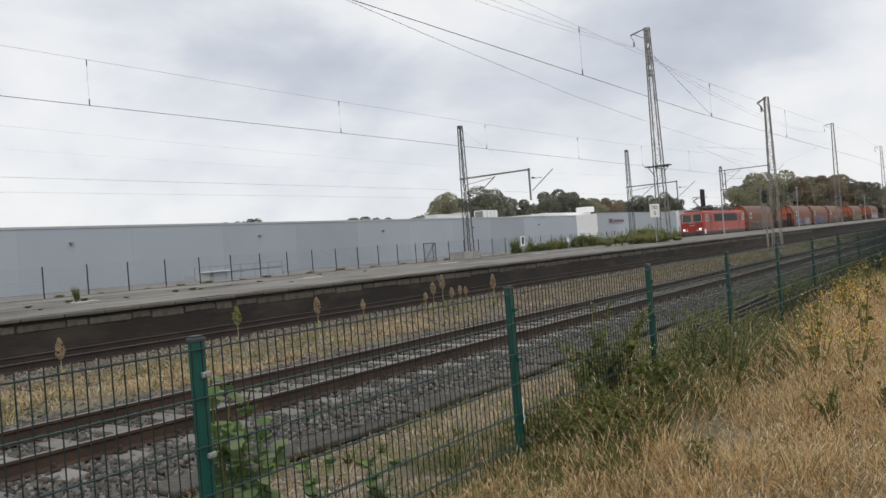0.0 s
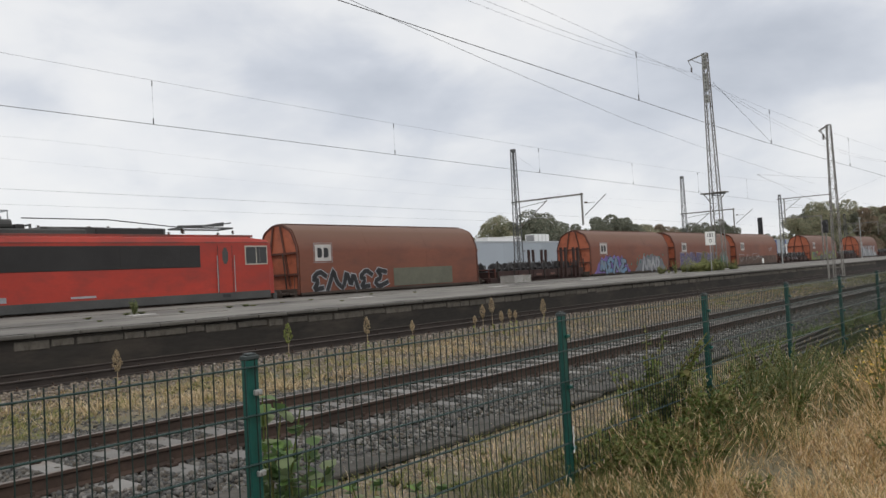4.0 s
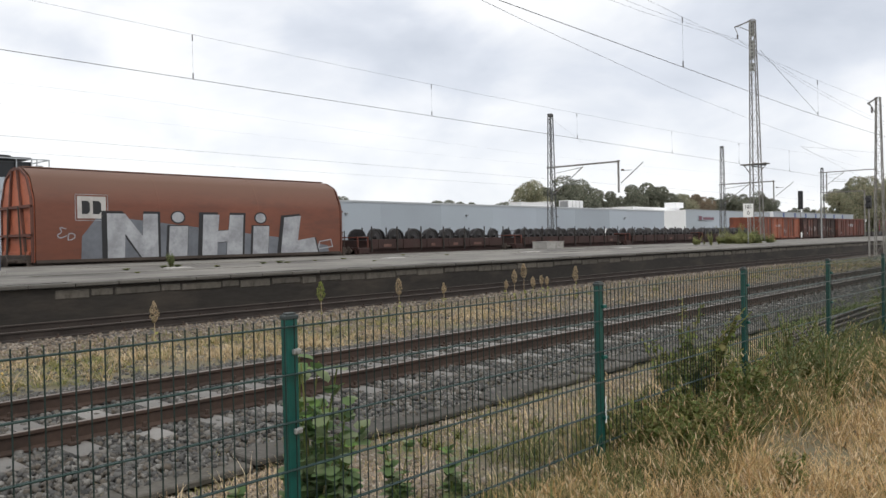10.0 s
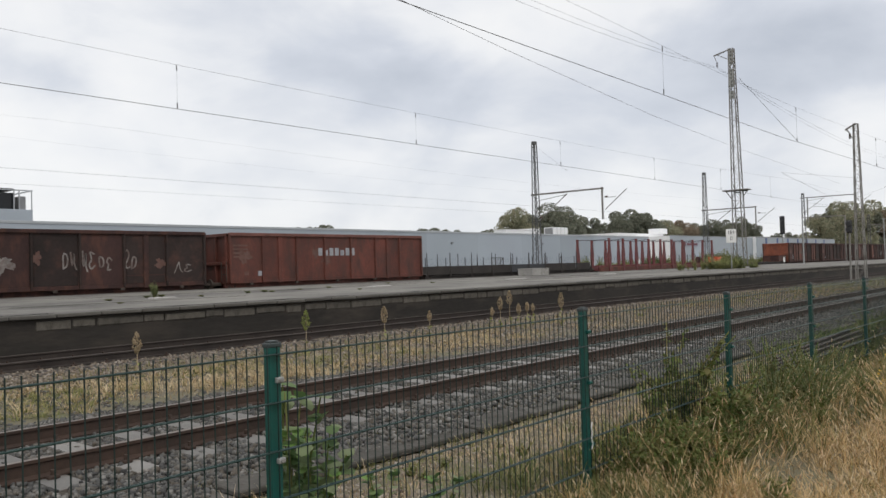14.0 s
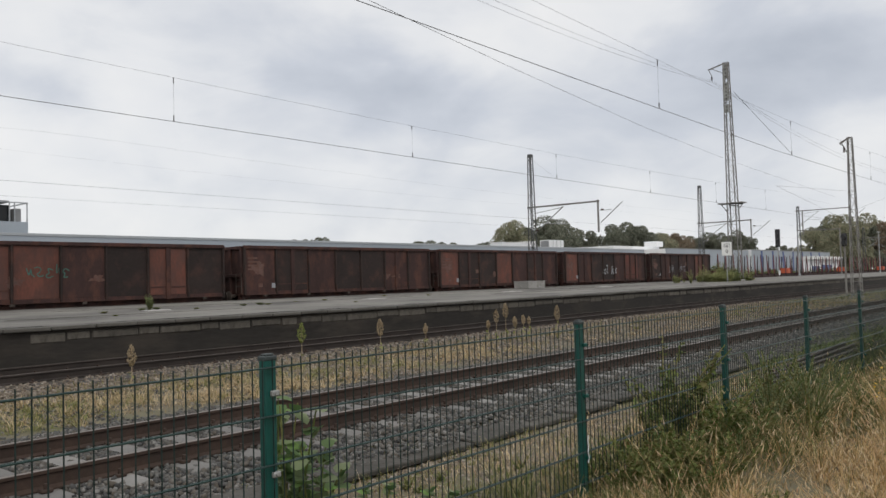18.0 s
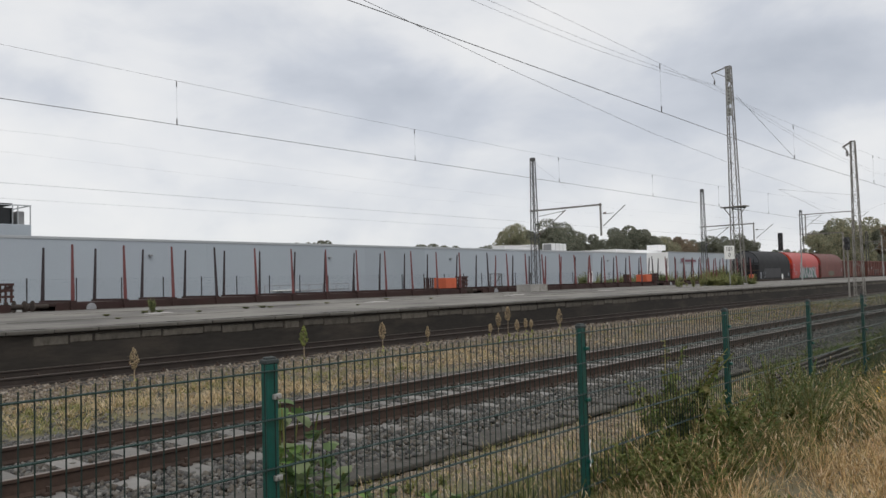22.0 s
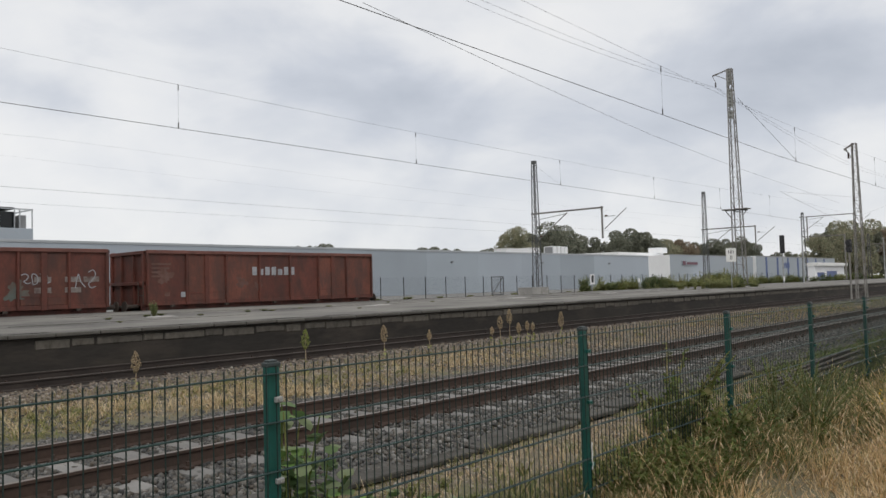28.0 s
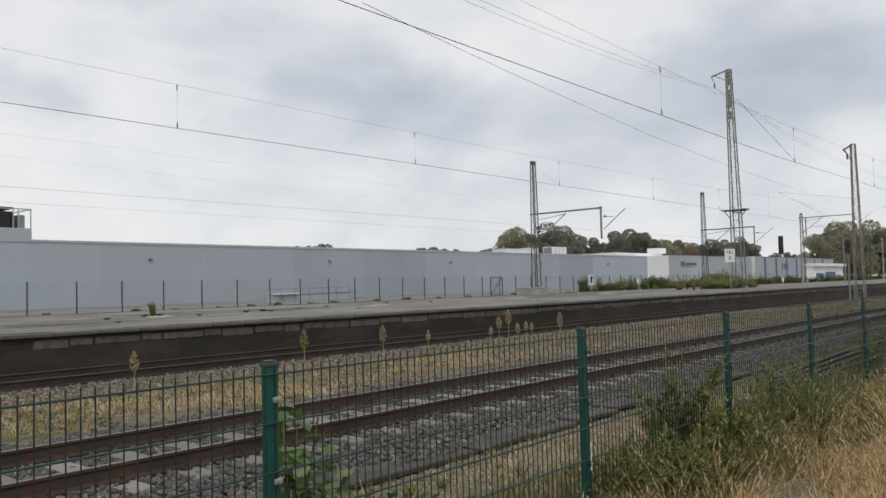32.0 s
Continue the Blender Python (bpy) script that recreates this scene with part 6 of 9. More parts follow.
def build_gondola(front, length, paint, label, marks=0, seed=0, bays=((1, 0), (1.12, 1), (1, 0), (1, 0), (1, 0), (1.05, 1), (1, 0))):
    """A high-sided open wagon: ribbed sides, top rail, ribbed ends, inside floor."""
    rng = random.Random(seed)
    t = vehicle("open_wagon", label, "freight wagon", front, "wagons of the train")
    a, b, y, top = 0.72, length - 0.72, 1.42, 3.32
    part("floor", Mesh().box(a, b, -y, y, 1.1, 1.22), M[paint], t)
    part("sole_bar", Mesh().box(0.62, length - 0.62, -1.25, -1.1, 0.84, 1.14).box(0.62, length - 0.62, 1.1, 1.25, 0.84, 1.14), M[paint], t)
    unit = (b - a) / sum(q for q, _ in bays)
    cuts = [a]
    for q, _ in bays:
        cuts.append(cuts[-1] + q * unit)
    w = (b - a) / 10
    worn = {"gon_dark": ("gon_dark", "gon_dark", "gon_soot_and_shade", "gon_soot_and_shade", "gon_worn"), "gon_red": ("gon_red", "gon_red", "gon_red", "gon_worn"), "gon_orange": ("gon_orange", "gon_orange", "gon_orange", "gon_worn")}[paint]
    for s in (-1, 1):
        side = part("side_wall", Mesh().box(a, b, min(s * y, s * (y + 0.05)), max(s * y, s * (y + 0.05)), 1.1, top - 0.06), M[paint], t, "ribbed steel side wall")
        part("top_rail", Mesh().box(a - 0.03, b + 0.03, min(s * (y - 0.04), s * (y + 0.15)), max(s * (y - 0.04), s * (y + 0.15)), top - 0.1, top + 0.05, 0.015), M["gon_rail" if paint != "gon_dark" else "gon_dark"], side, "paler dusty top rail")
        part("bottom_rail", Mesh().box(a, b, min(s * y, s * (y + 0.09)), max(s * y, s * (y + 0.09)), 1.08, 1.24, 0.01), M[paint], side)
        for k, x in enumerate(cuts):
            # shade along the near ribs of dark wagons is put into a darker paint
            part("rib", Mesh().prism([(x - 0.06, 0), (x + 0.06, 0), (x + 0.035, 0.1), (x - 0.035, 0.1)] if s > 0 else [(x + 0.06, 0), (x - 0.06, 0), (x - 0.035, -0.1), (x + 0.035, -0.1)], 1.12, top - 0.08, "z"), M["gon_soot_and_shade" if s < 0 and paint == "gon_dark" else paint], side, at=(0, s * (y + 0.05), 0))
        if s > 0:
            continue
        for (q, door), x, x2 in zip(bays, cuts, cuts[1:]):
            if door:
                m = (x + x2) / 2
                leaf = rng.choice(worn)
                for u, v in ((x + 0.1, m - 0.1), (m + 0.1, x2 - 0.1)):
                    part("door_leaf", Mesh().box(u, v, -y - 0.068, -y - 0.048, 1.26, top - 0.16, 0.012), M[leaf], side, "steel door leaf")
                part("door_post", Mesh().box(m - 0.11, m + 0.11, -y - 0.13, -y - 0.04, 1.05, top - 0.1, 0.02), M[paint], side)
                part("hinge", Mesh().box(x + 0.12, m - 0.12, -y - 0.085, -y - 0.06, 1.55, 1.6).box(m + 0.12, x2 - 0.12, -y - 0.085, -y - 0.06, 1.55, 1.6), M[paint], side)
            else:
                part("wall_panel", Mesh().box(x + 0.07, x2 - 0.07, -y - 0.062, -y - 0.045, 1.25, top - 0.12, 0.01), M[rng.choice(worn)], side, "pressed steel panel")
    for x, s in ((a, -1), (b, 1)):
        e = part("end_wall", Mesh().box(min(x, x + s * 0.05), max(x, x + s * 0.05), -y, y, 1.1, top, 0.01), M[paint], t)
        for yy in (-1.35, -0.5, 0.5, 1.35):
            part("end_rib", Mesh().box(min(x, x + s * 0.15), max(x, x + s * 0.15), yy - 0.07, yy + 0.07, 1.1, top, 0.015), M[paint], e)
        for zz in (2.0, top - 0.05):
            part("end_beam", Mesh().box(min(x, x + s * 0.17), max(x, x + s * 0.17), -y, y, zz - 0.07, zz + 0.07, 0.015), M[paint], e)
    part("ladder", Mesh().rod((a - 0.2, -1.5, 1.2), (a - 0.2, -1.5, 2.1), 0.018, 5).rod((a - 0.2, -1.1, 1.2), (a - 0.2, -1.1, 2.1), 0.018, 5).rod((a - 0.2, -1.5, 1.5), (a - 0.2, -1.1, 1.5), 0.018, 5).rod((a - 0.2, -1.5, 1.8), (a - 0.2, -1.1, 1.8), 0.018, 5), M["under"], t)
    sy = -y - 0.07
    for k in range(5):
        x = a + 1.0 + k * 2.6
        part("lashing_ring", Mesh().box(x, x + 0.16, sy - 0.1, sy - 0.02, 1.0, 1.09), M["under"], t, "dark lashing hook")
    g = Mesh()
    for r in range(4):
        g.box(a + 0.18, a + 0.18 + rng.uniform(0.5, 0.95), sy - 0.006, sy, 2.75 - r * 0.17, 2.83 - r * 0.17)
    g.box(a + 0.75, a + 0.98, sy - 0.006, sy, 1.45, 1.62)
    part("data_panel", g, M["chalk"], t, "rows of faded unreadable lettering")
    for j in range(2):
        smear(t, sy, a + rng.uniform(0.6, b - a - 1.2), rng.uniform(1.5, 2.2), rng.uniform(0.4, 0.8), rng.uniform(0.3, 0.6), rng.randrange(999))
    part("label_plate", Mesh().box(a + 1.5, a + 1.72, sy - 0.008, sy, 1.4, 1.62), M["gr_white"], t, "small white label plate")
    smear(t, sy, a + 0.35, 1.9, 0.85, 0.8, seed + 80)
    if marks:
        g = Mesh()
        for k in range(7):
            x = a + 5.1 + k * (0.36 if paint == "gon_red" else 0.21)
            g.box(x, x + (0.25 if paint == "gon_red" else 0.14), sy - 0.006, sy, 2.3, (2.68 if paint == "gon_red" else 2.54) - (0.1 if k % 3 == 1 else 0))
        part("name_bars", g, M["gr_white"], t, "row of worn white letter blocks")
    for x in (2.3, length - 2.3):
        bogie(t, x, 2)
    buffers(t, length)
    end_detail(t, length)
    return t, a, b, w, sy


def build_low_flat(front, length, label, box=True):
    """A long flat wagon with low black sides and short stanchions."""
    t = vehicle("flat_wagon", label, "freight wagon", front, "wagons of the train")
    a, b = 0.7, length - 0.7
    part("floor", Mesh().box(a, b, -1.3, 1.3, 1.02, 1.16), M["flat_black"], t)
    part("sole_bar", Mesh().prism([(a, 1.1), (a, 0.85), (length * 0.3, 0.62), (length * 0.7, 0.62), (b, 0.85), (b, 1.1)], -1.25, -1.13, "y").prism([(a, 1.1), (a, 0.85), (length * 0.3, 0.62), (length * 0.7, 0.62), (b, 0.85), (b, 1.1)], 1.13, 1.25, "y"), M["flat_black"], t)
    n = 9
    w = (b - a) / n
    if box:
        for k in range(n):
            for y in (-1.36, 1.3):
                part("side_flap", Mesh().box(a + k * w + 0.04, a + (k + 1) * w - 0.04, y, y + 0.06, 1.1, 1.62, 0.05), M["overpaint_dark" if k in (4, 5) else "flat_black"], t, "low drop side")
    for k in range(n + 1):
        for y in (-1.4, 1.4):
            part("stanchion", Mesh().rod((a + k * w, y, 0.95), (a + k * w, y, 2.4 if box else 1.2), 0.055, 4, 0.025), M["flat_black"], t, "short pointed stanchion")
    for x in (2.6, length - 2.6):
        bogie(t, x, 2)
    buffers(t, length)
    end_detail(t, length)
    return t


def build_bolster_wagon(front, length, first, step, count):
    """A timber wagon with heavy red bolsters: paired bulging stanchions joined by a cable."""
    t = vehicle("stanchion_wagon", "red timber wagon with heavy paired steel stanchions", "freight wagon", front, "wagons of the train")
    part("centre_sill", Mesh().box(0.62, length - 0.62, -1.25, 1.25, 0.95, 1.25, 0.02), M["stake_red"], t)
    part("side_sill", Mesh().box(0.7, length - 0.7, -1.42, -1.3, 0.9, 1.25, 0.01).box(0.7, length - 0.7, 1.3, 1.42, 0.9, 1.25, 0.01), M["gon_red"], t)
    prof = [(-0.12, 0.85), (0.12, 0.85), (0.13, 1.3), (0.2, 1.75), (0.2, 2.2), (0.12, 2.7), (0.085, 3.1), (0.1, 3.47), (-0.1, 3.47), (-0.085, 3.1), (-0.12, 2.7), (-0.2, 2.2), (-0.2, 1.75), (-0.13, 1.3)]
    st = mesh_of("stanchion", Mesh().prism(prof, -0.07, 0.07, "y"), M["stake_red"])
    slots = Mesh()
    for z in (1.7, 2.0, 2.3, 2.6, 2.9):
        slots.box(-0.045, 0.045, -0.075, 0.075, z, z + 0.18)
    slot = mesh_of("slot", slots, M["stake_dark"])
    for k in range(count):
        x = first + k * step
        for y in (-1.42, 1.42):
            s = part("stanchion", st, None, t, "bulging red stanchion", at=(x, y, 0))
            part("slot", slot, None, s)
        part("cable", Mesh().rod((x, -1.42, 3.42), (x, 0, 3.36), 0.02, 5).rod((x, 0, 3.36), (x, 1.42, 3.42), 0.02, 5), M["stake_dark"], t)
        part("bolster", Mesh().box(x - 0.15, x + 0.15, -1.4, 1.4, 1.25, 1.36, 0.01), M["stake_red"], t)
    orange_box(t, length - 1.5, 1.1)
    for x in (2.6, length - 2.6):
        bogie(t, x, 2)
    buffers(t, length)
    end_detail(t, length)
    return t


def orange_box(t, x, w, rack=True):
    o = part("end_board", Mesh().box(x, x + w, -1.38, -1.3, 1.25, 1.86, 0.02).box(x, x + 0.06, -1.3, -0.4, 1.25, 1.86, 0.02), M["box_orange"], t, "bright orange end board")
    if rack:
        g = Mesh()
        for k in range(6):
            for yy in (-1.3, 1.3):
                g.beam((x + w + 0.1 + k * 0.19, yy, 1.25), (x + w + 0.1 + k * 0.19, yy, 1.92), 0.07)
        for z in (1.9, 1.68, 1.46):
            g.beam((x + w, -1.33, z), (x + w + 1.12, -1.33, z), 0.09)
        g.beam((x + w, -1.24, 1.3), (x + w + 1.1, -1.24, 1.85), 0.1)
        part("rack", g, M["gon_dark"], o, "rusty steel rack")


def build_stake_flat(front, length, orange, seed):
    """A long flat wagon with slender tapered stakes along both sides."""
    rng = random.Random(seed)
    t = vehicle("stake_wagon", "long brown flat wagon with slender red and dark stakes", "freight wagon", front, "wagons of the train")
    a, b = 0.7, length - 0.7
    part("floor", Mesh().box(a, b, -1.3, 1.3, 1.05, 1.18), M["flat_brown"], t)
    sill = [(a, 1.12), (a, 0.86), (length * 0.25, 0.64), (length * 0.75, 0.64), (b, 0.86), (b, 1.12)]
    part("sole_bar", Mesh().prism(sill, -1.38, -1.25, "y").prism(sill, 1.25, 1.38, "y"), M["flat_brown"], t)
    n = 12
    st = [mesh_of("stake", Mesh().rod((0, 0, 1.0), (0, 0, 3.4), 0.085, 4, 0.045), M[k]) for k in ("stake_red", "stake_dark")]
    for k in range(n):
        x = a + 0.6 + (b - a - 1.2) * k / (n - 1)
        for y in (-1.4, 1.4):
            s = part("stake", st[0] if (y < 0) == (rng.random() < 0.9) else st[1], None, t, "slender tapered stake", at=pose(x, y, 0, rng.uniform(-0.8, 0.8) + (2.8 if y > 0 else -2.2), rng.uniform(-0.8, 0.8)))
            part("socket", Mesh().box(-0.1, 0.1, -0.1, 0.1, 0.9, 1.25), M["flat_brown"], s)
        part("bolster", Mesh().box(x - 0.1, x + 0.1, -1.3, 1.3, 1.18, 1.27), M["flat_brown"], t)
    if seed == 0:
        part("red_locker", Mesh().box(0.15, 0.95, -1.3, -0.5, 1.18, 1.75, 0.03), M["gon_red"], t, "small dull red locker")
    if not orange:
        part("end_board", Mesh().box(b - 0.3, b + 0.3, -1.38, -1.0, 1.2, 1.66, 0.02), M["box_orange"], t, "bright orange end board")
    if orange:
        orange_box(t, b - 1.95, 0.95)
    part("marker_disc", Mesh().lathe([(0.2, -0.01), (0.2, 0.01)], (2.0, -1.41, 0.95), "y", 12), M["gr_white"], t, "white round marker")
    for x in (3.2, length - 3.2):
        bogie(t, x, 2)
    buffers(t, length)
    end_detail(t, length)
    return t


def build_loco(front):
    """A six-axle electric locomotive: long body with a louvre band, raked cabs, roof gear, one raised pantograph."""
    L = 19.6
    t = vehicle("locomotive", "red six-axle electric locomotive with a black louvre band", "locomotive", front, "")
    y = 1.5
    lo, eave = 1.18, 3.72
    side = [(-y, lo), (-y, eave - 0.12), (-y + 0.1, eave + 0.08), (-0.95, eave + 0.22), (0.95, eave + 0.22), (y - 0.1, eave + 0.08), (y, eave - 0.12), (y, lo)]
    body = Mesh()
    # raked cab fronts: three rings at each end
    def ring(x, zmax, pinch):
        return [(x, p * pinch, min(q, zmax)) for p, q in side]
    rings = [ring(0.62, 2.45, 0.90), ring(0.66, 2.5, 0.93), ring(0.86, 3.62, 0.965), ring(1.0, 3.72, 0.998), ring(1.9, 9, 1.0), ring(L - 1.9, 9, 1.0), ring(L - 1.0, 3.72, 0.998), ring(L - 0.86, 3.62, 0.965), ring(L - 0.66, 2.5, 0.93), ring(L - 0.62, 2.45, 0.90)]
    n = len(side)
    body.v = [p for r in rings for p in r]
    body.f = [(i * n + j, (i + 1) * n + j, (i + 1) * n + (j + 1) % n, i * n + (j + 1) % n) for i in range(len(rings) - 1) for j in range(n)] + [tuple(range(n)), tuple(range((len(rings) - 1) * n, len(rings) * n))[::-1]]
    shell = part("body", body, M["loco_red"], t, "traffic-red steel body")
    part("skirt", Mesh().box(0.95, L - 0.95, -y - 0.004, y + 0.004, 0.98, 1.34, 0.01), M["loco_grey"], t, "dusty grey skirt")
    part("frame", Mesh().box(0.62, L - 0.62, -1.3, 1.3, 0.8, 1.18, 0.03), M["under"], t)
    band = part("louvre_band", Mesh().box(4.85, 14.9, -y - 0.02, -y + 0.01, 2.5, 3.46, 0.01).box(4.85, 14.9, y - 0.01, y + 0.02, 2.5, 3.46, 0.01), M["grille"], t, "long black louvre band")
    for k in range(9):
        part("louvre", Mesh().box(4.9, 14.85, -y - 0.032, -y - 0.015, 2.56 + k * 0.098, 2.605 + k * 0.098), M["grille"], band)
    for k in range(12):
        part("mullion", Mesh().box(4.85 + k * 0.91, 4.89 + k * 0.91, -y - 0.028, -y - 0.015, 2.5, 3.46), M["grille"], band)
    for s in (-1, 1):
        for x0 in (1.06, L - 2.34):
            w = part("cab_window", Mesh().box(x0, x0 + 1.28, min(s * y, s * (y + 0.02)), max(s * y, s * (y + 0.02)), 2.55, 3.44, 0.01), M["window_alloy"], t, "cab side window in a bright frame")
            for k in (0, 1):
                part("pane", Mesh().box(x0 + 0.06 + k * 0.6, x0 + 0.61 + k * 0.61, min(s * y, s * (y + 0.026)), max(s * y, s * (y + 0.026)), 2.61, 3.38), M["cab_dark"], w)
            part("curtain", Mesh().box(x0 + 0.78, x0 + 0.86, min(s * y, s * (y + 0.029)), max(s * y, s * (y + 0.029)), 2.66, 3.3), M["loco_grey"], w)
        for x0 in (3.05, L - 3.77):
            for e in (x0 - 0.03, x0 + 0.72):
                part("door_seam", Mesh().box(e, e + 0.025, min(s * y, s * (y + 0.008)), max(s * y, s * (y + 0.008)), 1.3, 3.44), M["grille"], t)
            d = part("cab_door", Mesh().box(x0, x0 + 0.72, min(s * y, s * (y + 0.012)), max(s * y, s * (y + 0.012)), 1.32, 3.4, 0.008), M["loco_red"], t, "red cab door")
            part("door_window", Mesh().prism([(x0 + 0.36 + 0.17 * math.cos(q) * (1.0 if abs(math.sin(q)) < 0.7 else 0.9), 2.98 + 0.4 * math.sin(q)) for q in [math.pi / 8 + i * math.pi / 4 for i in range(8)]], min(s * y, s * (y + 0.018)), max(s * y, s * (y + 0.018)), "y"), M["loco_grey"], d, "narrow oval door window")
            for k in (-0.09, 0.81):
                part("handrail", Mesh().rod((x0 + k, s * (y + 0.06), 1.35), (x0 + k, s * (y + 0.06), 3.0), 0.02, 6), M["galv"], d)
            part("door_step", Mesh().box(x0 + 0.16, x0 + 0.56, min(s * y, s * (y + 0.02)), max(s * y, s * (y + 0.02)), 1.12, 1.26), M["black"], d)
        part("data_panel", Mesh().box(9.2, 10.2, min(s * y, s * (y + 0.01)), max(s * y, s * (y + 0.01)), 1.42, 1.5).box(6.6, 6.9, min(s * y, s * (y + 0.01)), max(s * y, s * (y + 0.01)), 1.4, 1.6), M["gr_white"], t, "small white lettering bars")
    for e, s in ((0.0, 1), (L, -1)):
        def px(x):
            return e + s * x
        def slab(x0, x1, *r, c=0.01):
            return Mesh().box(min(px(x0), px(x1)), max(px(x0), px(x1)), *r, c)
        for yy in (-0.64, 0.64):
            tilt = Mesh()
            tilt.add([(px(0.665 + d), yy + a, z) for d in (-0.012, 0.05) for a, z in ((-0.53, 2.62), (0.53, 2.62))] + [(px(0.83 + d), yy + a, z) for d in (-0.012, 0.05) for a, z in ((-0.5, 3.52), (0.5, 3.52))],
                     [(0, 1, 5, 4), (2, 3, 7, 6), (0, 2, 6, 4), (1, 3, 7, 5), (0, 1, 3, 2), (4, 5, 7, 6)])
            wnd = part("windscreen", tilt, M["cab_glass"], t, "raked cab windscreen")
            rim = Mesh()
            c4 = [(px(0.655), yy - 0.56, 2.59), (px(0.655), yy + 0.56, 2.59), (px(0.825), yy + 0.53, 3.55), (px(0.825), yy - 0.53, 3.55)]
            for a, b in zip(c4, c4[1:] + c4[:1]):
                rim.beam(a, b, 0.05)
            part("frame", rim, M["window_alloy"], wnd)
        for yy in (-0.85, 0.85):
            h = part("headlight", slab(0.56, 0.66, yy - 0.31, yy + 0.31, 1.48, 1.8, c=0.03), M["white"], t, "white headlight box")
            for q in (-0.15, 0.15):
                part("lens", Mesh().lathe([(0.11, 0), (0.11, 0.03)], (px(0.55), yy + q, 1.68), "x", 14), M["lamp_lens"] if q * yy > 0 else M["glass"], h)
        part("number_bar", slab(0.6, 0.63, -0.35, 0.35, 2.1, 2.24), M["gr_white"], t)
        part("buffer_beam", slab(0.5, 0.7, -1.4, 1.4, 0.78, 1.22, c=0.02), M["loco_grey"], t)
        part("front_skirt", slab(0.56, 0.68, -1.33, 1.33, 0.98, 1.34, c=0.02), M["loco_grey"], t, "grimy grey lower front")
        part("front_step", slab(0.3, 0.55, -1.35, -0.95, 0.5, 0.56).box(min(px(0.35), px(0.4)), max(px(0.35), px(0.4)), -1.33, -1.28, 0.5, 0.95), M["under"], t)
        part("plough", slab(0.45, 0.6, -1.2, 1.2, 0.25, 0.7, c=0.02), M["under"], t)
        part("front_handrail", Mesh().rod((px(0.55), -1.0, 2.42), (px(0.55), 1.0, 2.42), 0.02, 6), M["galv"], t)
    # roof: walkway, conductors, resistors, air tanks
    rz = eave + 0.2
    part("roof_walk", Mesh().box(1.7, L - 1.7, -0.98, 0.98, rz - 0.02, rz + 0.05, 0.02), M["loco_grey"], t, "sooty grey roof walk")
    for yy in (-1.12, 1.12):
        part("roof_rail", Mesh().box(1.6, L - 1.6, yy - 0.05, yy + 0.05, rz - 0.06, rz + 0.04, 0.01), M["loco_roof"], t)
        part("gutter", Mesh().box(1.0, L - 1.0, min(yy * 1.33, yy * 1.345), max(yy * 1.33, yy * 1.345), eave - 0.16, eave - 0.10, 0.01), M["loco_roof"], t, "dusty rain gutter")
    part("roof_hatch", Mesh().box(6.4, 10.2, -0.9, 0.9, rz, rz + 0.25, 0.05), M["loco_grey"], t, "grey roof hatch")
    part("roof_hatch", Mesh().box(10.6, 13.6, -0.9, 0.9, rz, rz + 0.32, 0.05), M["grille"], t)
    for yy in (-0.5, 0.1):
        part("main_switch", Mesh().rod((5.9, yy, rz + 0.42), (7.5, yy, rz + 0.42), 0.2, 12), M["loco_grey"], t, "grey cylinders on the roof")
    bus = Mesh()
    for a, b in (((4.6, 0, rz + 0.65), (6.0, 0, rz + 0.65)), ((8.0, -0.3, rz + 0.7), (11.4, -0.3, rz + 0.7)), ((11.4, -0.3, rz + 0.7), (15.0, 0, rz + 0.45)), ((15.0, 0, rz + 0.45), (17.0, 0, rz + 0.45))):
        bus.rod(a, b, 0.025, 6)
    for x, q in ((6.0, 0.3), (8.2, 0.42), (12.2, 0.3), (13.8, 0.3)):
        part("support_frame", Mesh().beam((x, -0.55, rz), (x, -0.55, rz + q), 0.07).beam((x, 0.55, rz), (x, 0.55, rz + q), 0.07).beam((x, -0.6, rz + q), (x, 0.6, rz + q), 0.06), M["mast_dark"], t, "dark bracket on the roof")
    part("roof_hatch", Mesh().prism([(8.3, rz), (11.2, rz), (11.0, rz + 0.34), (8.5, rz + 0.34)], -0.8, 0.8, "y"), M["loco_hatch"], t, "pale grey hatch with sloping ends")
    part("blower", Mesh().box(7.65, 8.05, -0.5, 0.4, rz, rz + 0.45, 0.05), M["grille"], t)
    bb = part("bus_bar", bus, M["mast_dark"], t, "thin roof conductor")
    for x in (4.7, 5.9, 8.0, 8.6, 10.6, 11.4, 13.0, 15.0):
        part("insulator", Mesh().lathe(insulator(4, 0.08), (x, -0.3 if 7 < x < 12 else 0, rz + 0.2), "z", 8), M["insulator"], bb)
    for x0, raised in ((3.5, True), (16.0, False)):
        base = part("pantograph", Mesh().beam((x0 - 1.3, -0.6, rz + 0.4), (x0 + 1.3, -0.6, rz + 0.4), 0.07).beam((x0 - 1.3, 0.6, rz + 0.4), (x0 + 1.3, 0.6, rz + 0.4), 0.07).beam((x0 - 1.3, -0.6, rz + 0.4), (x0 - 1.3, 0.6, rz + 0.4), 0.07).beam((x0 + 1.3, -0.6, rz + 0.4), (x0 + 1.3, 0.6, rz + 0.4), 0.07), M["mast_dark"], t, "raised single-arm pantograph" if raised else "folded pantograph")
        for a in (-1.3, 1.3):
            for b in (-0.6, 0.6):
                part("insulator", Mesh().lathe(insulator(3, 0.09), (x0 + a, b, rz + 0.12), "z", 8), M["insulator"], base)
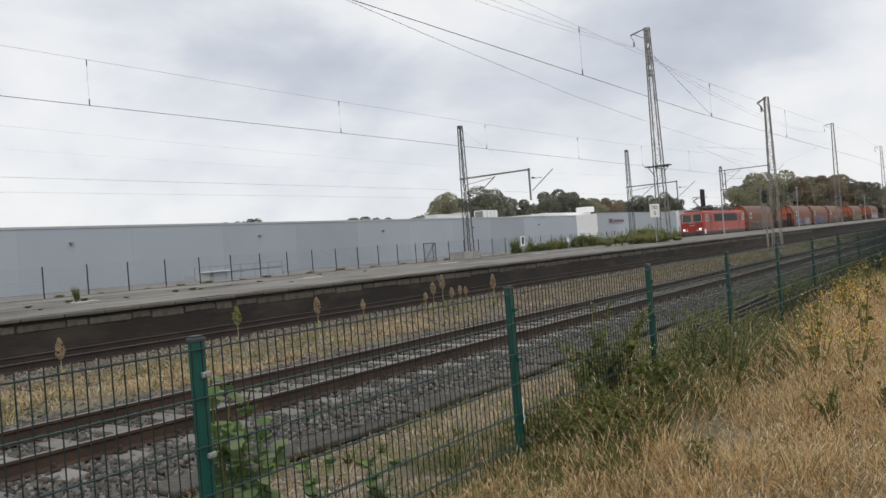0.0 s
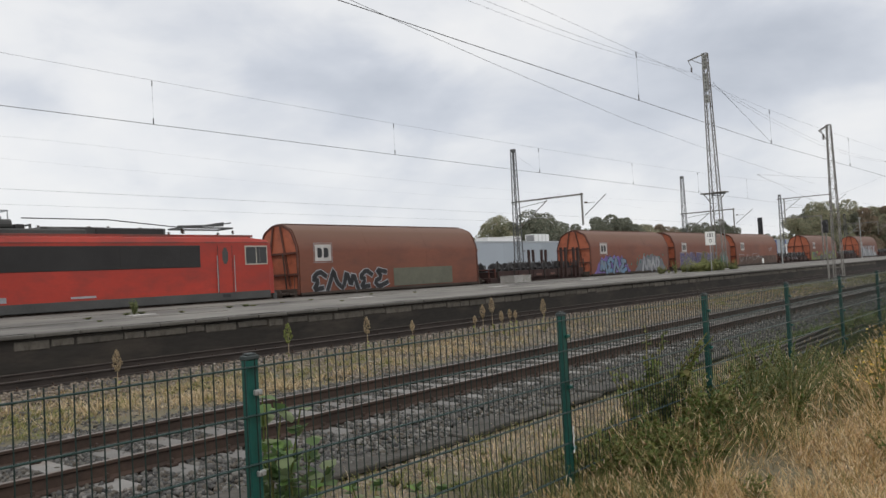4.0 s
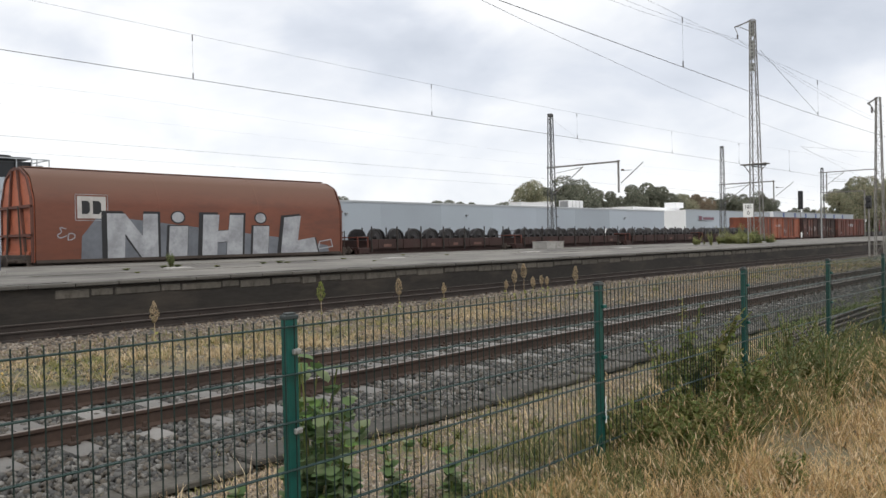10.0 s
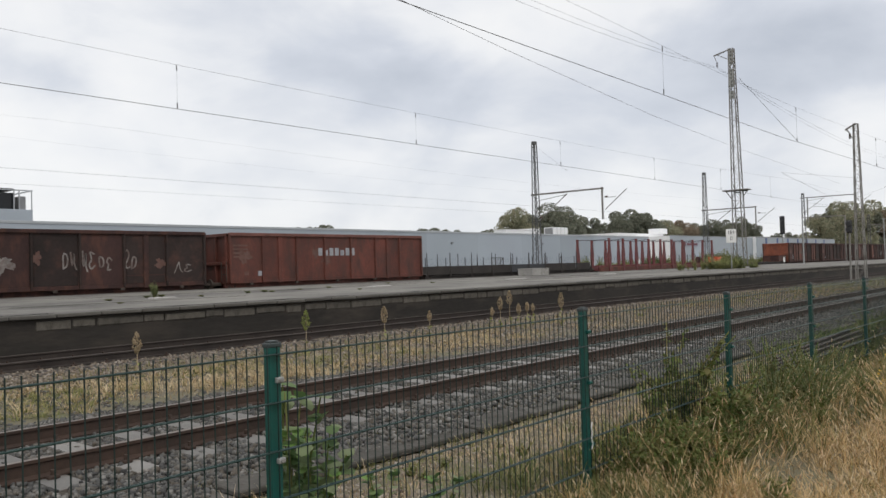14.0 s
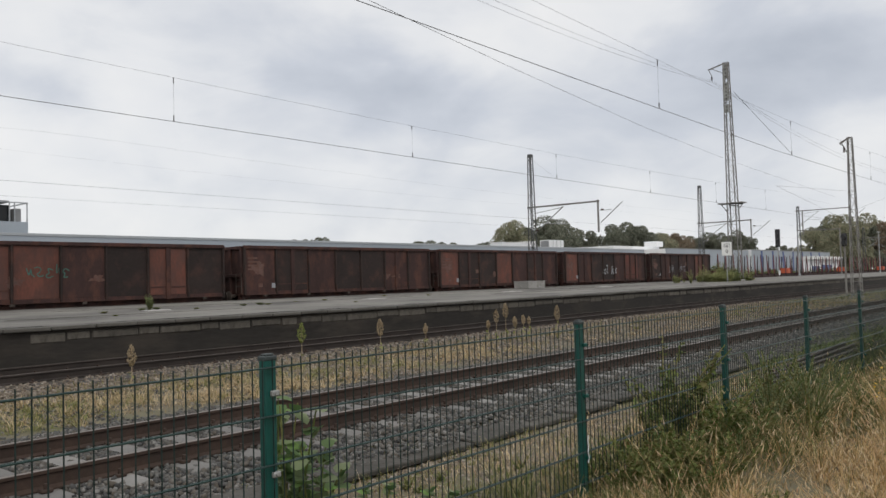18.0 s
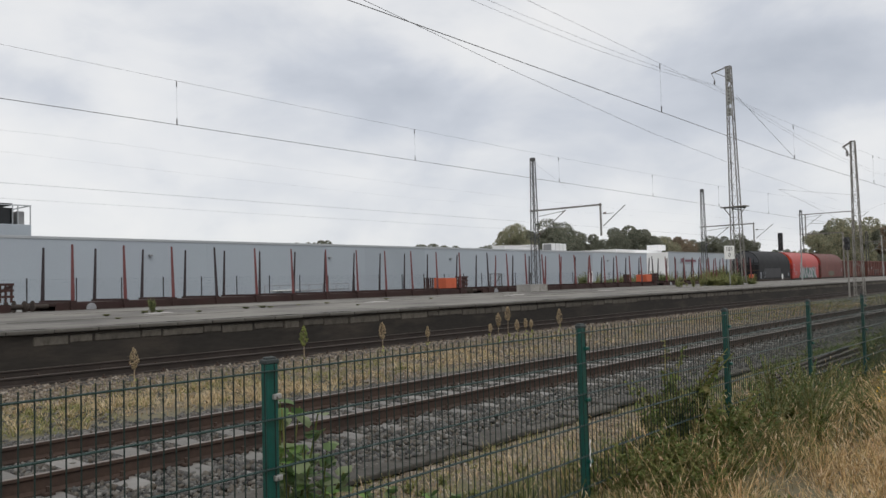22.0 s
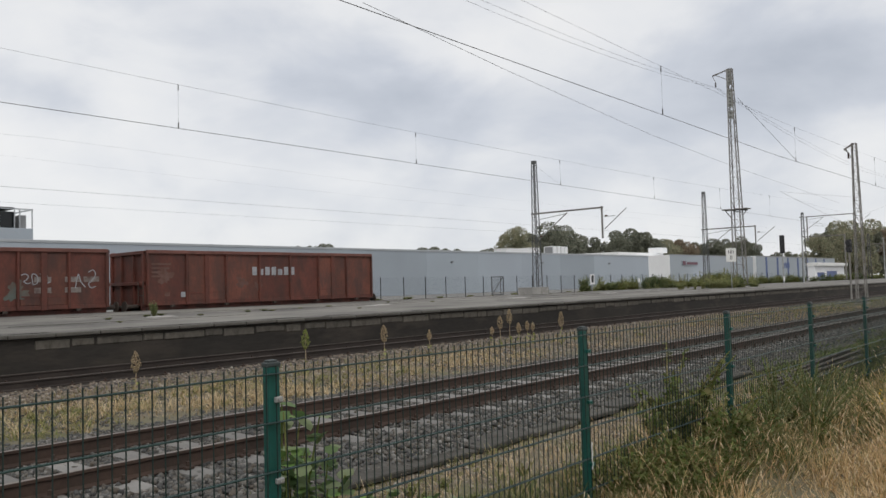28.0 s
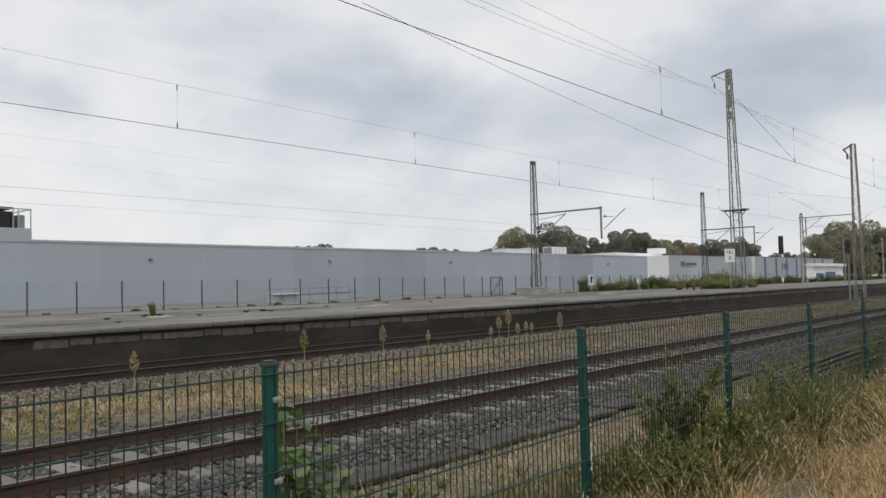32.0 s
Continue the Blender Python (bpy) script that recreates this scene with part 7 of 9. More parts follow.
        if raised:
            arm = Mesh().rod((x0 + 0.9, 0, rz + 0.45), (x0 - 1.7, 0, rz + 1.3), 0.055, 8).rod((x0 + 0.5, 0.12, rz + 0.42), (x0 - 1.75, 0.1, rz + 1.16), 0.02, 6)
            arm.rod((x0 - 1.7, 0, rz + 1.3), (x0 + 0.7, -0.25, rz + 1.72), 0.035, 8).rod((x0 - 1.7, 0, rz + 1.3), (x0 + 0.7, 0.25, rz + 1.72), 0.035, 8)
            part("arm", arm, M["mast_dark"], base)
            head = Mesh()
            for dx in (0.55, 0.95):
                head.beam((x0 + dx, -0.75, rz + 1.8), (x0 + dx, 0.75, rz + 1.8), 0.05)
                for s in (-1, 1):
                    head.rod((x0 + dx, s * 0.75, rz + 1.8), (x0 + dx, s * 0.97, rz + 1.62), 0.02, 6)
            part("collector_head", head, M["mast_dark"], base)
        else:
            part("arm", Mesh().rod((x0 - 1.2, 0, rz + 0.5), (x0 + 1.2, 0, rz + 0.58), 0.045, 8).beam((x0 + 1.0, -0.9, rz + 0.62), (x0 + 1.0, 0.9, rz + 0.62), 0.05).beam((x0 + 0.6, -0.9, rz + 0.62), (x0 + 0.6, 0.9, rz + 0.62), 0.05), M["mast_dark"], base)
    for x in (4.1, L - 4.1):
        bogie(t, x, 3, 0.62)
    buffers(t, L)
    return t


def nihil(parent, y, x0, z0, h, w):
    """Five silver block letters, outlined in black: N I H I L."""
    root = part("graffiti", Mesh().prism([(x0 - 1.0, z0 - 0.08), (x0 + w + 0.7, z0 - 0.08), (x0 + w + 0.6, z0 + 0.35), (x0 + w * 0.8, z0 + 0.75), (x0 - 0.3, z0 + h * 0.95), (x0 - 0.95, z0 + h * 0.5)], y - 0.003, y, "y"), M["gr_grey"], parent, "silver block-letter graffiti with black outlines")
    glyph = {"N": [(0, 0), (0.34, 0), (0.36, 0.55), (0.7, 0), (1.05, 0), (1.05, 1), (0.74, 1), (0.72, 0.5), (0.36, 1), (0, 1)],
             "I": [(0, 0), (0.42, 0), (0.46, 0.72), (0.04, 0.72)],
             "H": [(0, 0), (0.36, 0), (0.38, 0.32), (0.62, 0.34), (0.6, 0), (1.0, 0), (1.05, 1), (0.7, 1), (0.66, 0.62), (0.4, 0.6), (0.44, 1), (0.05, 1)],
             "L": [(0, 0), (1.1, 0), (1.0, 0.42), (0.5, 0.34), (0.6, 1), (0.12, 0.95)]}
    k = w / 5.1
    x = x0
    for n, c in enumerate("NIHIL"):
        pts = [(x + a * k, z0 + b * h) for a, b in glyph[c]]
        cx = sum(p[0] for p in pts) / len(pts)
        cz = z0 + h / 2
        for grow, mat, d, nm in ((1, "gr_black", 0.007, "outline"), (0, "gr_white", 0.012, "letter")):
            g = Mesh()
            flat_shape(g, [((p - cx) * (1.13 if grow else 0.98) + cx - (0.05 if grow else 0), (q - cz) * (1.09 if grow else 0.98) + cz) for p, q in pts], y - d)
            part("graffiti_" + nm, g, M[mat], root)
            if c == "I":
                g = Mesh()
                r = h * (0.15 if grow else 0.12)
                flat_shape(g, [(cx + r * 1.25 * math.cos(2 * math.pi * i / 16), z0 + h * 0.92 + r * math.sin(2 * math.pi * i / 16)) for i in range(16)], y - d - 0.001)
                part("graffiti_dot", g, M[mat], root)
        x += k * (1.25 if c != "I" else 0.75)


def build_train():
    build_loco(95.1)
    side = -1.5 - 0.004
    # brown hood wagons with orange ends
    spec = [(115.9, "brown hood wagon with graffiti along its foot"), (145.2, "brown hood wagon with blue and silver graffiti"), (161.4, "brown hood wagon with purple graffiti"),
            (177.8, "brown hood wagon with faded grey graffiti"), (207.45, "brown hood wagon with yellow-green graffiti"), (237.5, "brown hood wagon with large silver letters")]
    hoods = []
    for s, label in spec:
        t = build_hood_wagon(s - 1.2, 16.4, 0.9, 15.3, "hood", "hood_end", "hood_rib", label)
        company_mark(t, side, 2.4 if s > 120 else 1.9, 2.64, 0.84)
        hoods.append(t)
    piece(hoods[0], side, 1.5, 7.0, 1.12, 2.15, "abcad", "gr_black", "gr_white", 0.24, 0.05, None, 11, "black graffiti with pale outlines")
    part("overpaint", Mesh().box(7.6, 12.8, side - 0.006, side, 1.15, 2.15), M["gr_olive"], hoods[0], "olive patch of overpaint")
    root = cloud_patch(hoods[1], side, 1.2, 7.6, 1.05, 2.45, "gr_purple", 2, "blue and silver graffiti on a purple cloud")
    piece(hoods[1], side, 2.2, 6.6, 1.1, 2.25, "cabd", "gr_blue", "gr_black", 0.30, 0.05, "gr_black", 5, root=root, slant=0.06)
    root = cloud_patch(hoods[1], side, 8.2, 15.0, 1.05, 2.4, "gr_grey", 4, "silver graffiti on a slate cloud", dome=0.8)
    piece(hoods[1], side, 9.8, 13.4, 1.12, 2.3, "bcbg", "gr_white", "gr_grey", 0.28, 0.05, None, 6, root=root)
    rng = random.Random(3)
    for k in range(18):
        g = Mesh()
        flat_shape(g, blob(rng, 7.0 + rng.random() * 8.0, 1.6 + rng.random() * 1.0, 0.1, 0.1, 8), side - 0.0035)
        part("paint_dot", g, M["gr_teal"], hoods[1], "teal paint dot")
    cloud_patch(hoods[2], side, 1.3, 11.6, 1.05, 2.2, "gr_black", 6, "black ground of the graffiti", dome=0.15)
    piece(hoods[2], side - 0.004, 1.9, 11.4, 1.14, 2.42, "RGANRYGS!", "gr_violet", "gr_white", 0.30, 0.045, "gr_black", 21, "purple block letters with white outlines")
    root = cloud_patch(hoods[2], side, 11.7, 14.9, 1.05, 2.6, "gr_slate_green", 8, "faded teal graffiti", dome=0.6)
    piece(hoods[2], side, 12.3, 14.4, 1.15, 2.1, "bfa", "gr_teal", "gr_slate_green", 0.24, 0.05, None, 22, root=root)
    part("scuffed_strip", Mesh().box(1.6, 15.0, side - 0.004, side, 1.1, 1.95), M["grime"], hoods[3], "grimy lower strip")
    for x, line in ((1.7, [(0, 0.9), (1.6, 0.85), (1.2, 0.35), (0.5, 0.1), (0.25, 0.5), (0, 0.9)]), (3.9, [(0, 0.2), (0.3, 0.75), (1.0, 0.8), (1.15, 0.4), (1.8, 0.5)]), (6.0, [(0, 0.45), (0.3, 0.92), (1.8, 0.97), (1.3, 0.3), (0.1, 0.25)]), (8.4, [(0, 0.3), (0.3, 0.6), (0.7, 0.35), (1.2, 0.6)])):
        g = Mesh()
        ribbon(g, [(x + p, 1.3 + q) for p, q in line], side - 0.006, 0.045)
        part("graffiti_outline", g, M["gr_white"], hoods[3], "pale outline of unfinished graffiti")
    tag_scribble(hoods[3], side, 12.2, 2.5, 1.2, 0.5, 4)
    tag_scribble(hoods[3], side, 7.6, 1.75, 1.0, 0.3, 5)
    rng = random.Random(9)
    g = Mesh()
    n = 40
    crest = [(1.3 + 13.8 * u / n, 2.05 + 0.22 * math.sin(u * 0.9) + rng.uniform(-0.12, 0.16) - (0.5 if u in (0, n) else 0)) for u in range(n + 1)]
    flat_shape(g, [(1.3, 1.05), (15.1, 1.05)] + crest[::-1], side - 0.002)
    root = part("graffiti", g, M["gr_lime"], hoods[4], "lime-green graffiti with mauve and silver shapes")
    d = 0.008
    for k in range(64):
        x = rng.uniform(1.7, 14.6)
        early = x < 7.6
        mat = (("gr_orange", "gr_teal", "gr_orange", "gr_black", "gr_lime", "gr_orange", "gr_mauve") if early else ("gr_mauve", "gr_green", "hood_dull", "gr_green", "gr_mauve", "gr_lime", "hood_rib"))[k % 7]
        g = Mesh()
        flat_shape(g, blob(rng, x, rng.uniform(1.2, 2.05), rng.uniform(0.18, 0.55), rng.uniform(0.1, 0.3), 13, 0.4), side - d)
        part("graffiti_blot", g, M[mat], root)
        d += 0.0006
    for k in range(9):
        x, z = 2.3 + k * 0.55 + rng.uniform(-0.1, 0.1), rng.uniform(1.25, 1.5)
        g = Mesh()
        ribbon(g, [(x, z), (x + rng.uniform(-0.1, 0.35), z + 0.45), (x + rng.uniform(0.2, 0.5), z + rng.uniform(0.1, 0.6))], side - d, 0.09)
        part("graffiti_stroke", g, M["gr_black" if k % 2 else "gr_orange"], root)
        d += 0.0006
    for k in range(11):
        x, z, r = 7.8 + k * 0.62 + rng.uniform(-0.3, 0.3), rng.uniform(1.2, 2.25), rng.uniform(0.16, 0.34)
        seed = rng.randrange(999)
        for grow, mat, lift in ((1.22, "gr_black", 0.0), (1.0, "gr_mauve" if k % 3 else "gr_white", 0.0055)):
            g = Mesh()
            flat_shape(g, blob(random.Random(seed), x, z, r * grow, r * 0.8 * grow, 6, 0.3), side - d - lift)
            part("graffiti_shape", g, M[mat], root)
        d += 0.0004
    nihil(hoods[5], side, 3.5, 1.06, 1.8, 10.4)
    tag_scribble(hoods[5], side, 1.6, 1.8, 0.8, 0.5, 6)
    g = Mesh()
    ribbon(g, [(13.9, 1.25), (14.0, 1.6), (14.7, 1.7), (14.8, 1.35), (13.95, 1.25)], side - 0.006, 0.05)
    part("graffiti_outline", g, M["gr_white"], hoods[5])
    # wheelset carriers
    flats = [(130.9, 13.5, 1), (192.4, 14.0, 1), (222.0, 14.2, 2), (252.3, 13.4, 2), (265.8, 14.3, 2), (280.2, 13.4, 2), (293.7, 13.6, 2)]
    for k, (s, n, layers) in enumerate(flats):
        t = build_wheel_flat(s, n, "brown low-sided flat wagon loaded with steel wheelsets", layers, k)
        if k == 0:
            for x in (9.6, 10.2, 11.4, 12.0):
                for y in (-1.42, 1.42):
                    part("tall_post", Mesh().beam((x, y, 1.0), (x, y, 3.2), 0.16), M["flat_brown"], t, "tall dark red post")
        if k == 1:
            tag_scribble(t, -1.37, 5.0, 1.3, 1.4, 0.35, 8)
            tag_scribble(t, -1.37, 7.2, 1.3, 1.6, 0.35, 9)
        if k == 6:
            tag_scribble(t, -1.37, 4.6, 1.3, 1.8, 0.35, 18)
            tag_scribble(t, -1.37, 9.8, 1.3, 1.6, 0.35, 19)
    # open wagons
    names = {"gon_orange": "orange-red high-sided open wagon with faded lettering", "gon_red": "red-brown high-sided open wagon", "gon_dark": "rusty dark brown high-sided open wagon"}
    opens = [(308.5, "gon_orange", 1), (322.6, "gon_dark", 0), (336.5, "gon_red", 1), (414.3, "gon_dark", 0), (427.9, "gon_dark", 0), (441.5, "gon_dark", 0), (455.3, "gon_dark", 0), (469.2, "gon_dark", 0),
             (620.4, "gon_red", 0), (634.7, "gon_red", 0), (649.0, "gon_red", 1)]
    for k, (s, paint, marks) in enumerate(opens):
        t, a, b, w, sy = build_gondola(s - 0.72, 14.04 if k not in (3,) else 13.9, paint, names[paint], marks, k, **({"bays": ((1.2, 0), (1.5, 1), (1, 0), (1, 0), (1, 0), (1, 0), (1, 0), (1.5, 1), (1.2, 0))} if k in (8, 9) else {}))
        if k == 0:
            tag_scribble(t, sy, a + 7.2, 1.6, 1.2, 0.5, 41)
        if k == 1:
            for j, (x, wide) in enumerate(((2.0, 1.4), (3.9, 1.1))):
                smear(t, sy, a + x, 1.65, wide, 0.85, 50 + j, "gr_pale", "paint_patch", "smeared pale paint patch")
            for j, x in enumerate((6.6, 7.3, 8.0, 9.0)):
                tag_scribble(t, sy, a + x, 1.75, 0.55, 0.8, 53 + j, "gr_pale", 4, 0.06)
            tag_scribble(t, sy, a + 11.2, 1.6, 0.8, 0.6, 58, "gr_pale", 10, 0.04)
        if k == 3:
            for c in [c for c in t.children if c.name.startswith("end_wall")][:1]:
                for piece_of in (c, *c.children):
                    piece_of.data.materials[0] = M["gon_orange"]
            tag_scribble(t, sy, a + 4.2, 2.0, 1.6, 0.5, 43, "gr_teal", 12)
            tag_scribble(t, sy, a + 1.2, 1.5, 0.7, 0.5, 44)
        if k == 6:
            part("bright_panel", Mesh().box(a + 7 * w + 0.1, a + 9 * w - 0.1, sy - 0.006, sy, 1.26, 3.2), M["gon_red"], t, "newer red-brown panel")
            tag_scribble(t, sy, a + 5.4, 1.6, 0.9, 0.7, 45, n=12, thick=0.07)
            tag_scribble(t, sy, a + 6.8, 1.6, 0.9, 0.7, 46, n=12, thick=0.07)
        if k == 7:
            tag_scribble(t, sy, a + 3.4, 1.6, 1.1, 0.7, 47)
            tag_scribble(t, sy, a + 5.6, 1.7, 1.3, 0.6, 48)
        if k == 9:
            piece(t, sy, a + 4.4, a + 7.4, 1.3, 2.05, "fabe", "gr_black", "gr_pale", 0.16, 0.045, None, 61, "black and pale graffiti")
            smear(t, sy, a + 7.5, 1.3, 1.1, 0.85, 62, "gr_slate_green", "paint_patch", "pale green paint patch")
            smear(t, sy, a + 8.8, 1.3, 1.0, 0.9, 63, "gr_slate_green", "paint_patch", "pale green paint patch")
            for x, z in ((2.2, 1.95), (2.2, 1.65), (3.4, 1.95), (3.4, 1.65), (9.9, 2.1), (9.9, 1.7), (11.0, 2.1), (11.0, 1.7), (11.7, 2.1), (0.5, 2.1), (0.5, 1.8), (1.3, 1.6)):
                part("writing_bar", Mesh().box(a + x, a + x + 0.6, sy - 0.006, sy, z, z + 0.2), M["gr_pale"], t, "worn white block of unreadable writing")
            tag_scribble(t, sy, a + 9.5, 2.0, 1.0, 0.6, 49, n=12)
            tag_scribble(t, sy, a + 11.4, 1.8, 0.8, 0.8, 51)
            plate(t, sy, a + 2.2, a + 3.9, 2.0, 2.5, "gon_red", 2, "gr_white", "faded white lettering bars")
    # low flats, bolster wagon, stake wagons
    build_low_flat(349.0, 19.8, "long black flat wagon with low drop sides")
    build_bolster_wagon(368.7, 25.4, 2.2, 2.25, 10)
    t = build_low_flat(393.9, 20.6, "long bare black flat wagon", False)
    part("end_board", Mesh().box(17.0, 19.6, -1.38, -1.3, 1.2, 1.85, 0.02).box(19.5, 19.6, -1.3, 1.3, 1.2, 1.85), M["gon_dark"], t, "rusty brown end board")
    for k, s in enumerate((483.2, 509.2, 535.2, 561.0)):
        build_stake_flat(s, 25.8 if k < 3 else 23.6, k < 3, k)
    # three shorter hood wagons
    for s, hood, end, label in ((585.45, "hood_black", "end_slate", "charcoal-black hood wagon with a painted-over lower panel"), (597.3, "hood_red", "hood_red_end", "bright red hood wagon with silver and green graffiti"), (609.35, "hood_dull", "hood_red", "dull red-brown hood wagon with an olive paint patch")):
        t = build_hood_wagon(s - 0.66, 12.04, 0.66, 11.38, hood, end, hood, label, False, 4.3)
        if hood == "hood_black":
            part("overpaint", Mesh().box(2.3, 7.9, side - 0.006, side, 1.25, 2.3), M["overpaint_dark"], t, "dark grey overpainted panel")
            tag_scribble(t, side - 0.005, 1.9, 1.6, 0.9, 0.4, 71, "gr_grey", 10, 0.03)
            tag_scribble(t, side - 0.005, 1.9, 1.2, 0.9, 0.3, 72, "gr_grey", 9, 0.03)
            plate(t, side, 10.5, 10.9, 1.4, 1.75, "gr_grey", 2, "gr_white")
            plate(t, side, 0.9, 1.35, 1.2, 1.9, "gr_grey", 4, "gr_white")
        elif hood == "hood_red":
            root = cloud_patch(t, side, 2.8, 10.3, 1.1, 2.35, "gr_teal", 9, "silver letters on a green cloud", dome=0.2)
            piece(t, side, 3.2, 10.2, 1.12, 2.45, "abbdae", "gr_white", "gr_black", 0.34, 0.045, None, 73, root=root, slant=0.05)
            company_mark(t, side, 3.6, 2.5, 0.45)
            tag_scribble(t, side, 1.4, 1.4, 0.9, 0.6, 74)
            plate(t, side, 0.9, 1.5, 1.8, 2.8, "hood_red", 5, "gr_white", "white lettering bars")
            plate(t, side, 10.4, 10.9, 1.9, 2.4, "hood_red", 2, "gr_white")
        else:
            g = Mesh()
            flat_shape(g, blob(random.Random(5), 5.2, 1.55, 1.5, 0.38, 16, 0.25), side - 0.005)
            part("paint_patch", g, M["gr_olive"], t, "olive paint patch")
            plate(t, side, 10.4, 10.9, 1.7, 2.3, "hood_dull", 2, "gr_white")


build_train()


# ---- plants ----
def tagged_part(name, *args, **more):
    return tagged(part(name, *args, **more), kind="stuff")


LEAF_V = [(0, 0, 0), (0.42, 0.35, 0.08), (0, 0.45, -0.02), (-0.42, 0.35, 0.08), (0, 1.0, -0.1)]
LEAF_F = [(0, 1, 2), (0, 2, 3), (1, 4, 2), (2, 4, 3)]
BLADE_V = [(-1, 0, 0), (1, 0, 0), (-0.75, 0.1, 0.45), (0.75, 0.1, 0.45), (-0.45, 0.28, 0.78), (0.45, 0.28, 0.78), (0, 0.55, 1.0)]
BLADE_F = [(0, 1, 3, 2), (2, 3, 5, 4), (4, 5, 6)]
CARD_V = [(-0.5, 0, -0.35), (0.1, 0.05, -0.5), (0.55, 0, -0.1), (0.35, -0.06, 0.4), (-0.2, 0, 0.5), (-0.55, 0.05, 0.1)]
CARD_F = [(0, 1, 2, 5), (2, 3, 4, 5)]


def tree_meshes(seed, height, spread, leaf, count, limbs=9):
    """A tapered trunk with limbs, and a crown of many leaf sprays round the limbs' ends, reaching low."""
    rng = np.random.default_rng(seed)
    wood = Mesh()
    fork = height * 0.3
    wood.rod((0, 0, -0.3), (0.1, 0, fork), height * 0.028, 8, height * 0.02)
    wood.rod((0.1, 0, fork), (0.0, 0.2, height * 0.8), height * 0.02, 7, height * 0.005)
    ends = [(0, 0.2, height * 0.84)]
    for i in range(limbs):
        a = 2 * math.pi * i / limbs + rng.uniform(-0.4, 0.4)
        z0 = fork * rng.uniform(0.6, 1.8)
        r = spread * rng.uniform(0.45, 0.95)
        z1 = z0 + (height - z0) * rng.uniform(0.15, 0.75)
        mid = (r * 0.45 * math.cos(a), r * 0.45 * math.sin(a), z0 + (z1 - z0) * 0.6)
        wood.rod((0.05, 0.05, z0), mid, height * 0.012, 6, height * 0.007)
        wood.rod(mid, (r * math.cos(a), r * math.sin(a), z1), height * 0.007, 5, height * 0.002)
        ends.append((r * 0.85 * math.cos(a), r * 0.85 * math.sin(a), z1))
        ends.append(mid)
    for i in range(limbs):
        a = rng.uniform(0, 2 * math.pi)
        ends.append((spread * 0.7 * math.cos(a), spread * 0.7 * math.sin(a), height * rng.uniform(0.1, 0.35)))
    ends = np.array(ends)
    pick = rng.integers(0, len(ends), count)
    dirs = rng.normal(0, 1, (count, 3))
    dirs /= np.linalg.norm(dirs, axis=1)[:, None]
    rad = spread * rng.uniform(0.22, 0.42, len(ends))[pick] * rng.uniform(0.45, 1.0, count) ** 0.5
    at = ends[pick] + dirs * rad[:, None] * np.array([1, 1, 0.85])
    at[:, 2] = np.maximum(at[:, 2], 0.25)
    size = leaf * rng.uniform(0.6, 1.5, count)
    m = turns(rng, count, 0.9) * size[:, None, None]
    return wood, (m, at)


TREE_KINDS = []
for seed, mat in ((1, "leaf_mid"), (2, "leaf_dark"), (3, "leaf_dark"), (4, "leaf_autumn"), (5, "leaf_mid")):
    wood, crown = tree_meshes(seed, 10.0, 4.6, 0.17, 19000)
    TREE_KINDS.append((mesh_of("trunk", wood, M["bark"]), cloud_mesh("crown", CARD_V, CARD_F, crown, M[mat])))
TREE_LABELS = ("light olive-green broadleaf tree", "dark green broadleaf tree with an uneven crown", "dense dark green tree behind the halls", "tree with browning late-summer leaves", "olive-green tree beyond the tracks")


def tree(x, y, z, height, kind, wide=1.0, turn=0.0):
    t = thing("tree", TREE_LABELS[kind], "tree", (x, y, z), group="trees in the distance")
    s = height / 10.0
    m = pose(0, 0, 0, 0, 0, turn) @ Matrix.Diagonal((s * wide, s * wide, s, 1))
    part("trunk", TREE_KINDS[kind][0], None, t, at=m)
    part("crown", TREE_KINDS[kind][1], None, t, at=m)


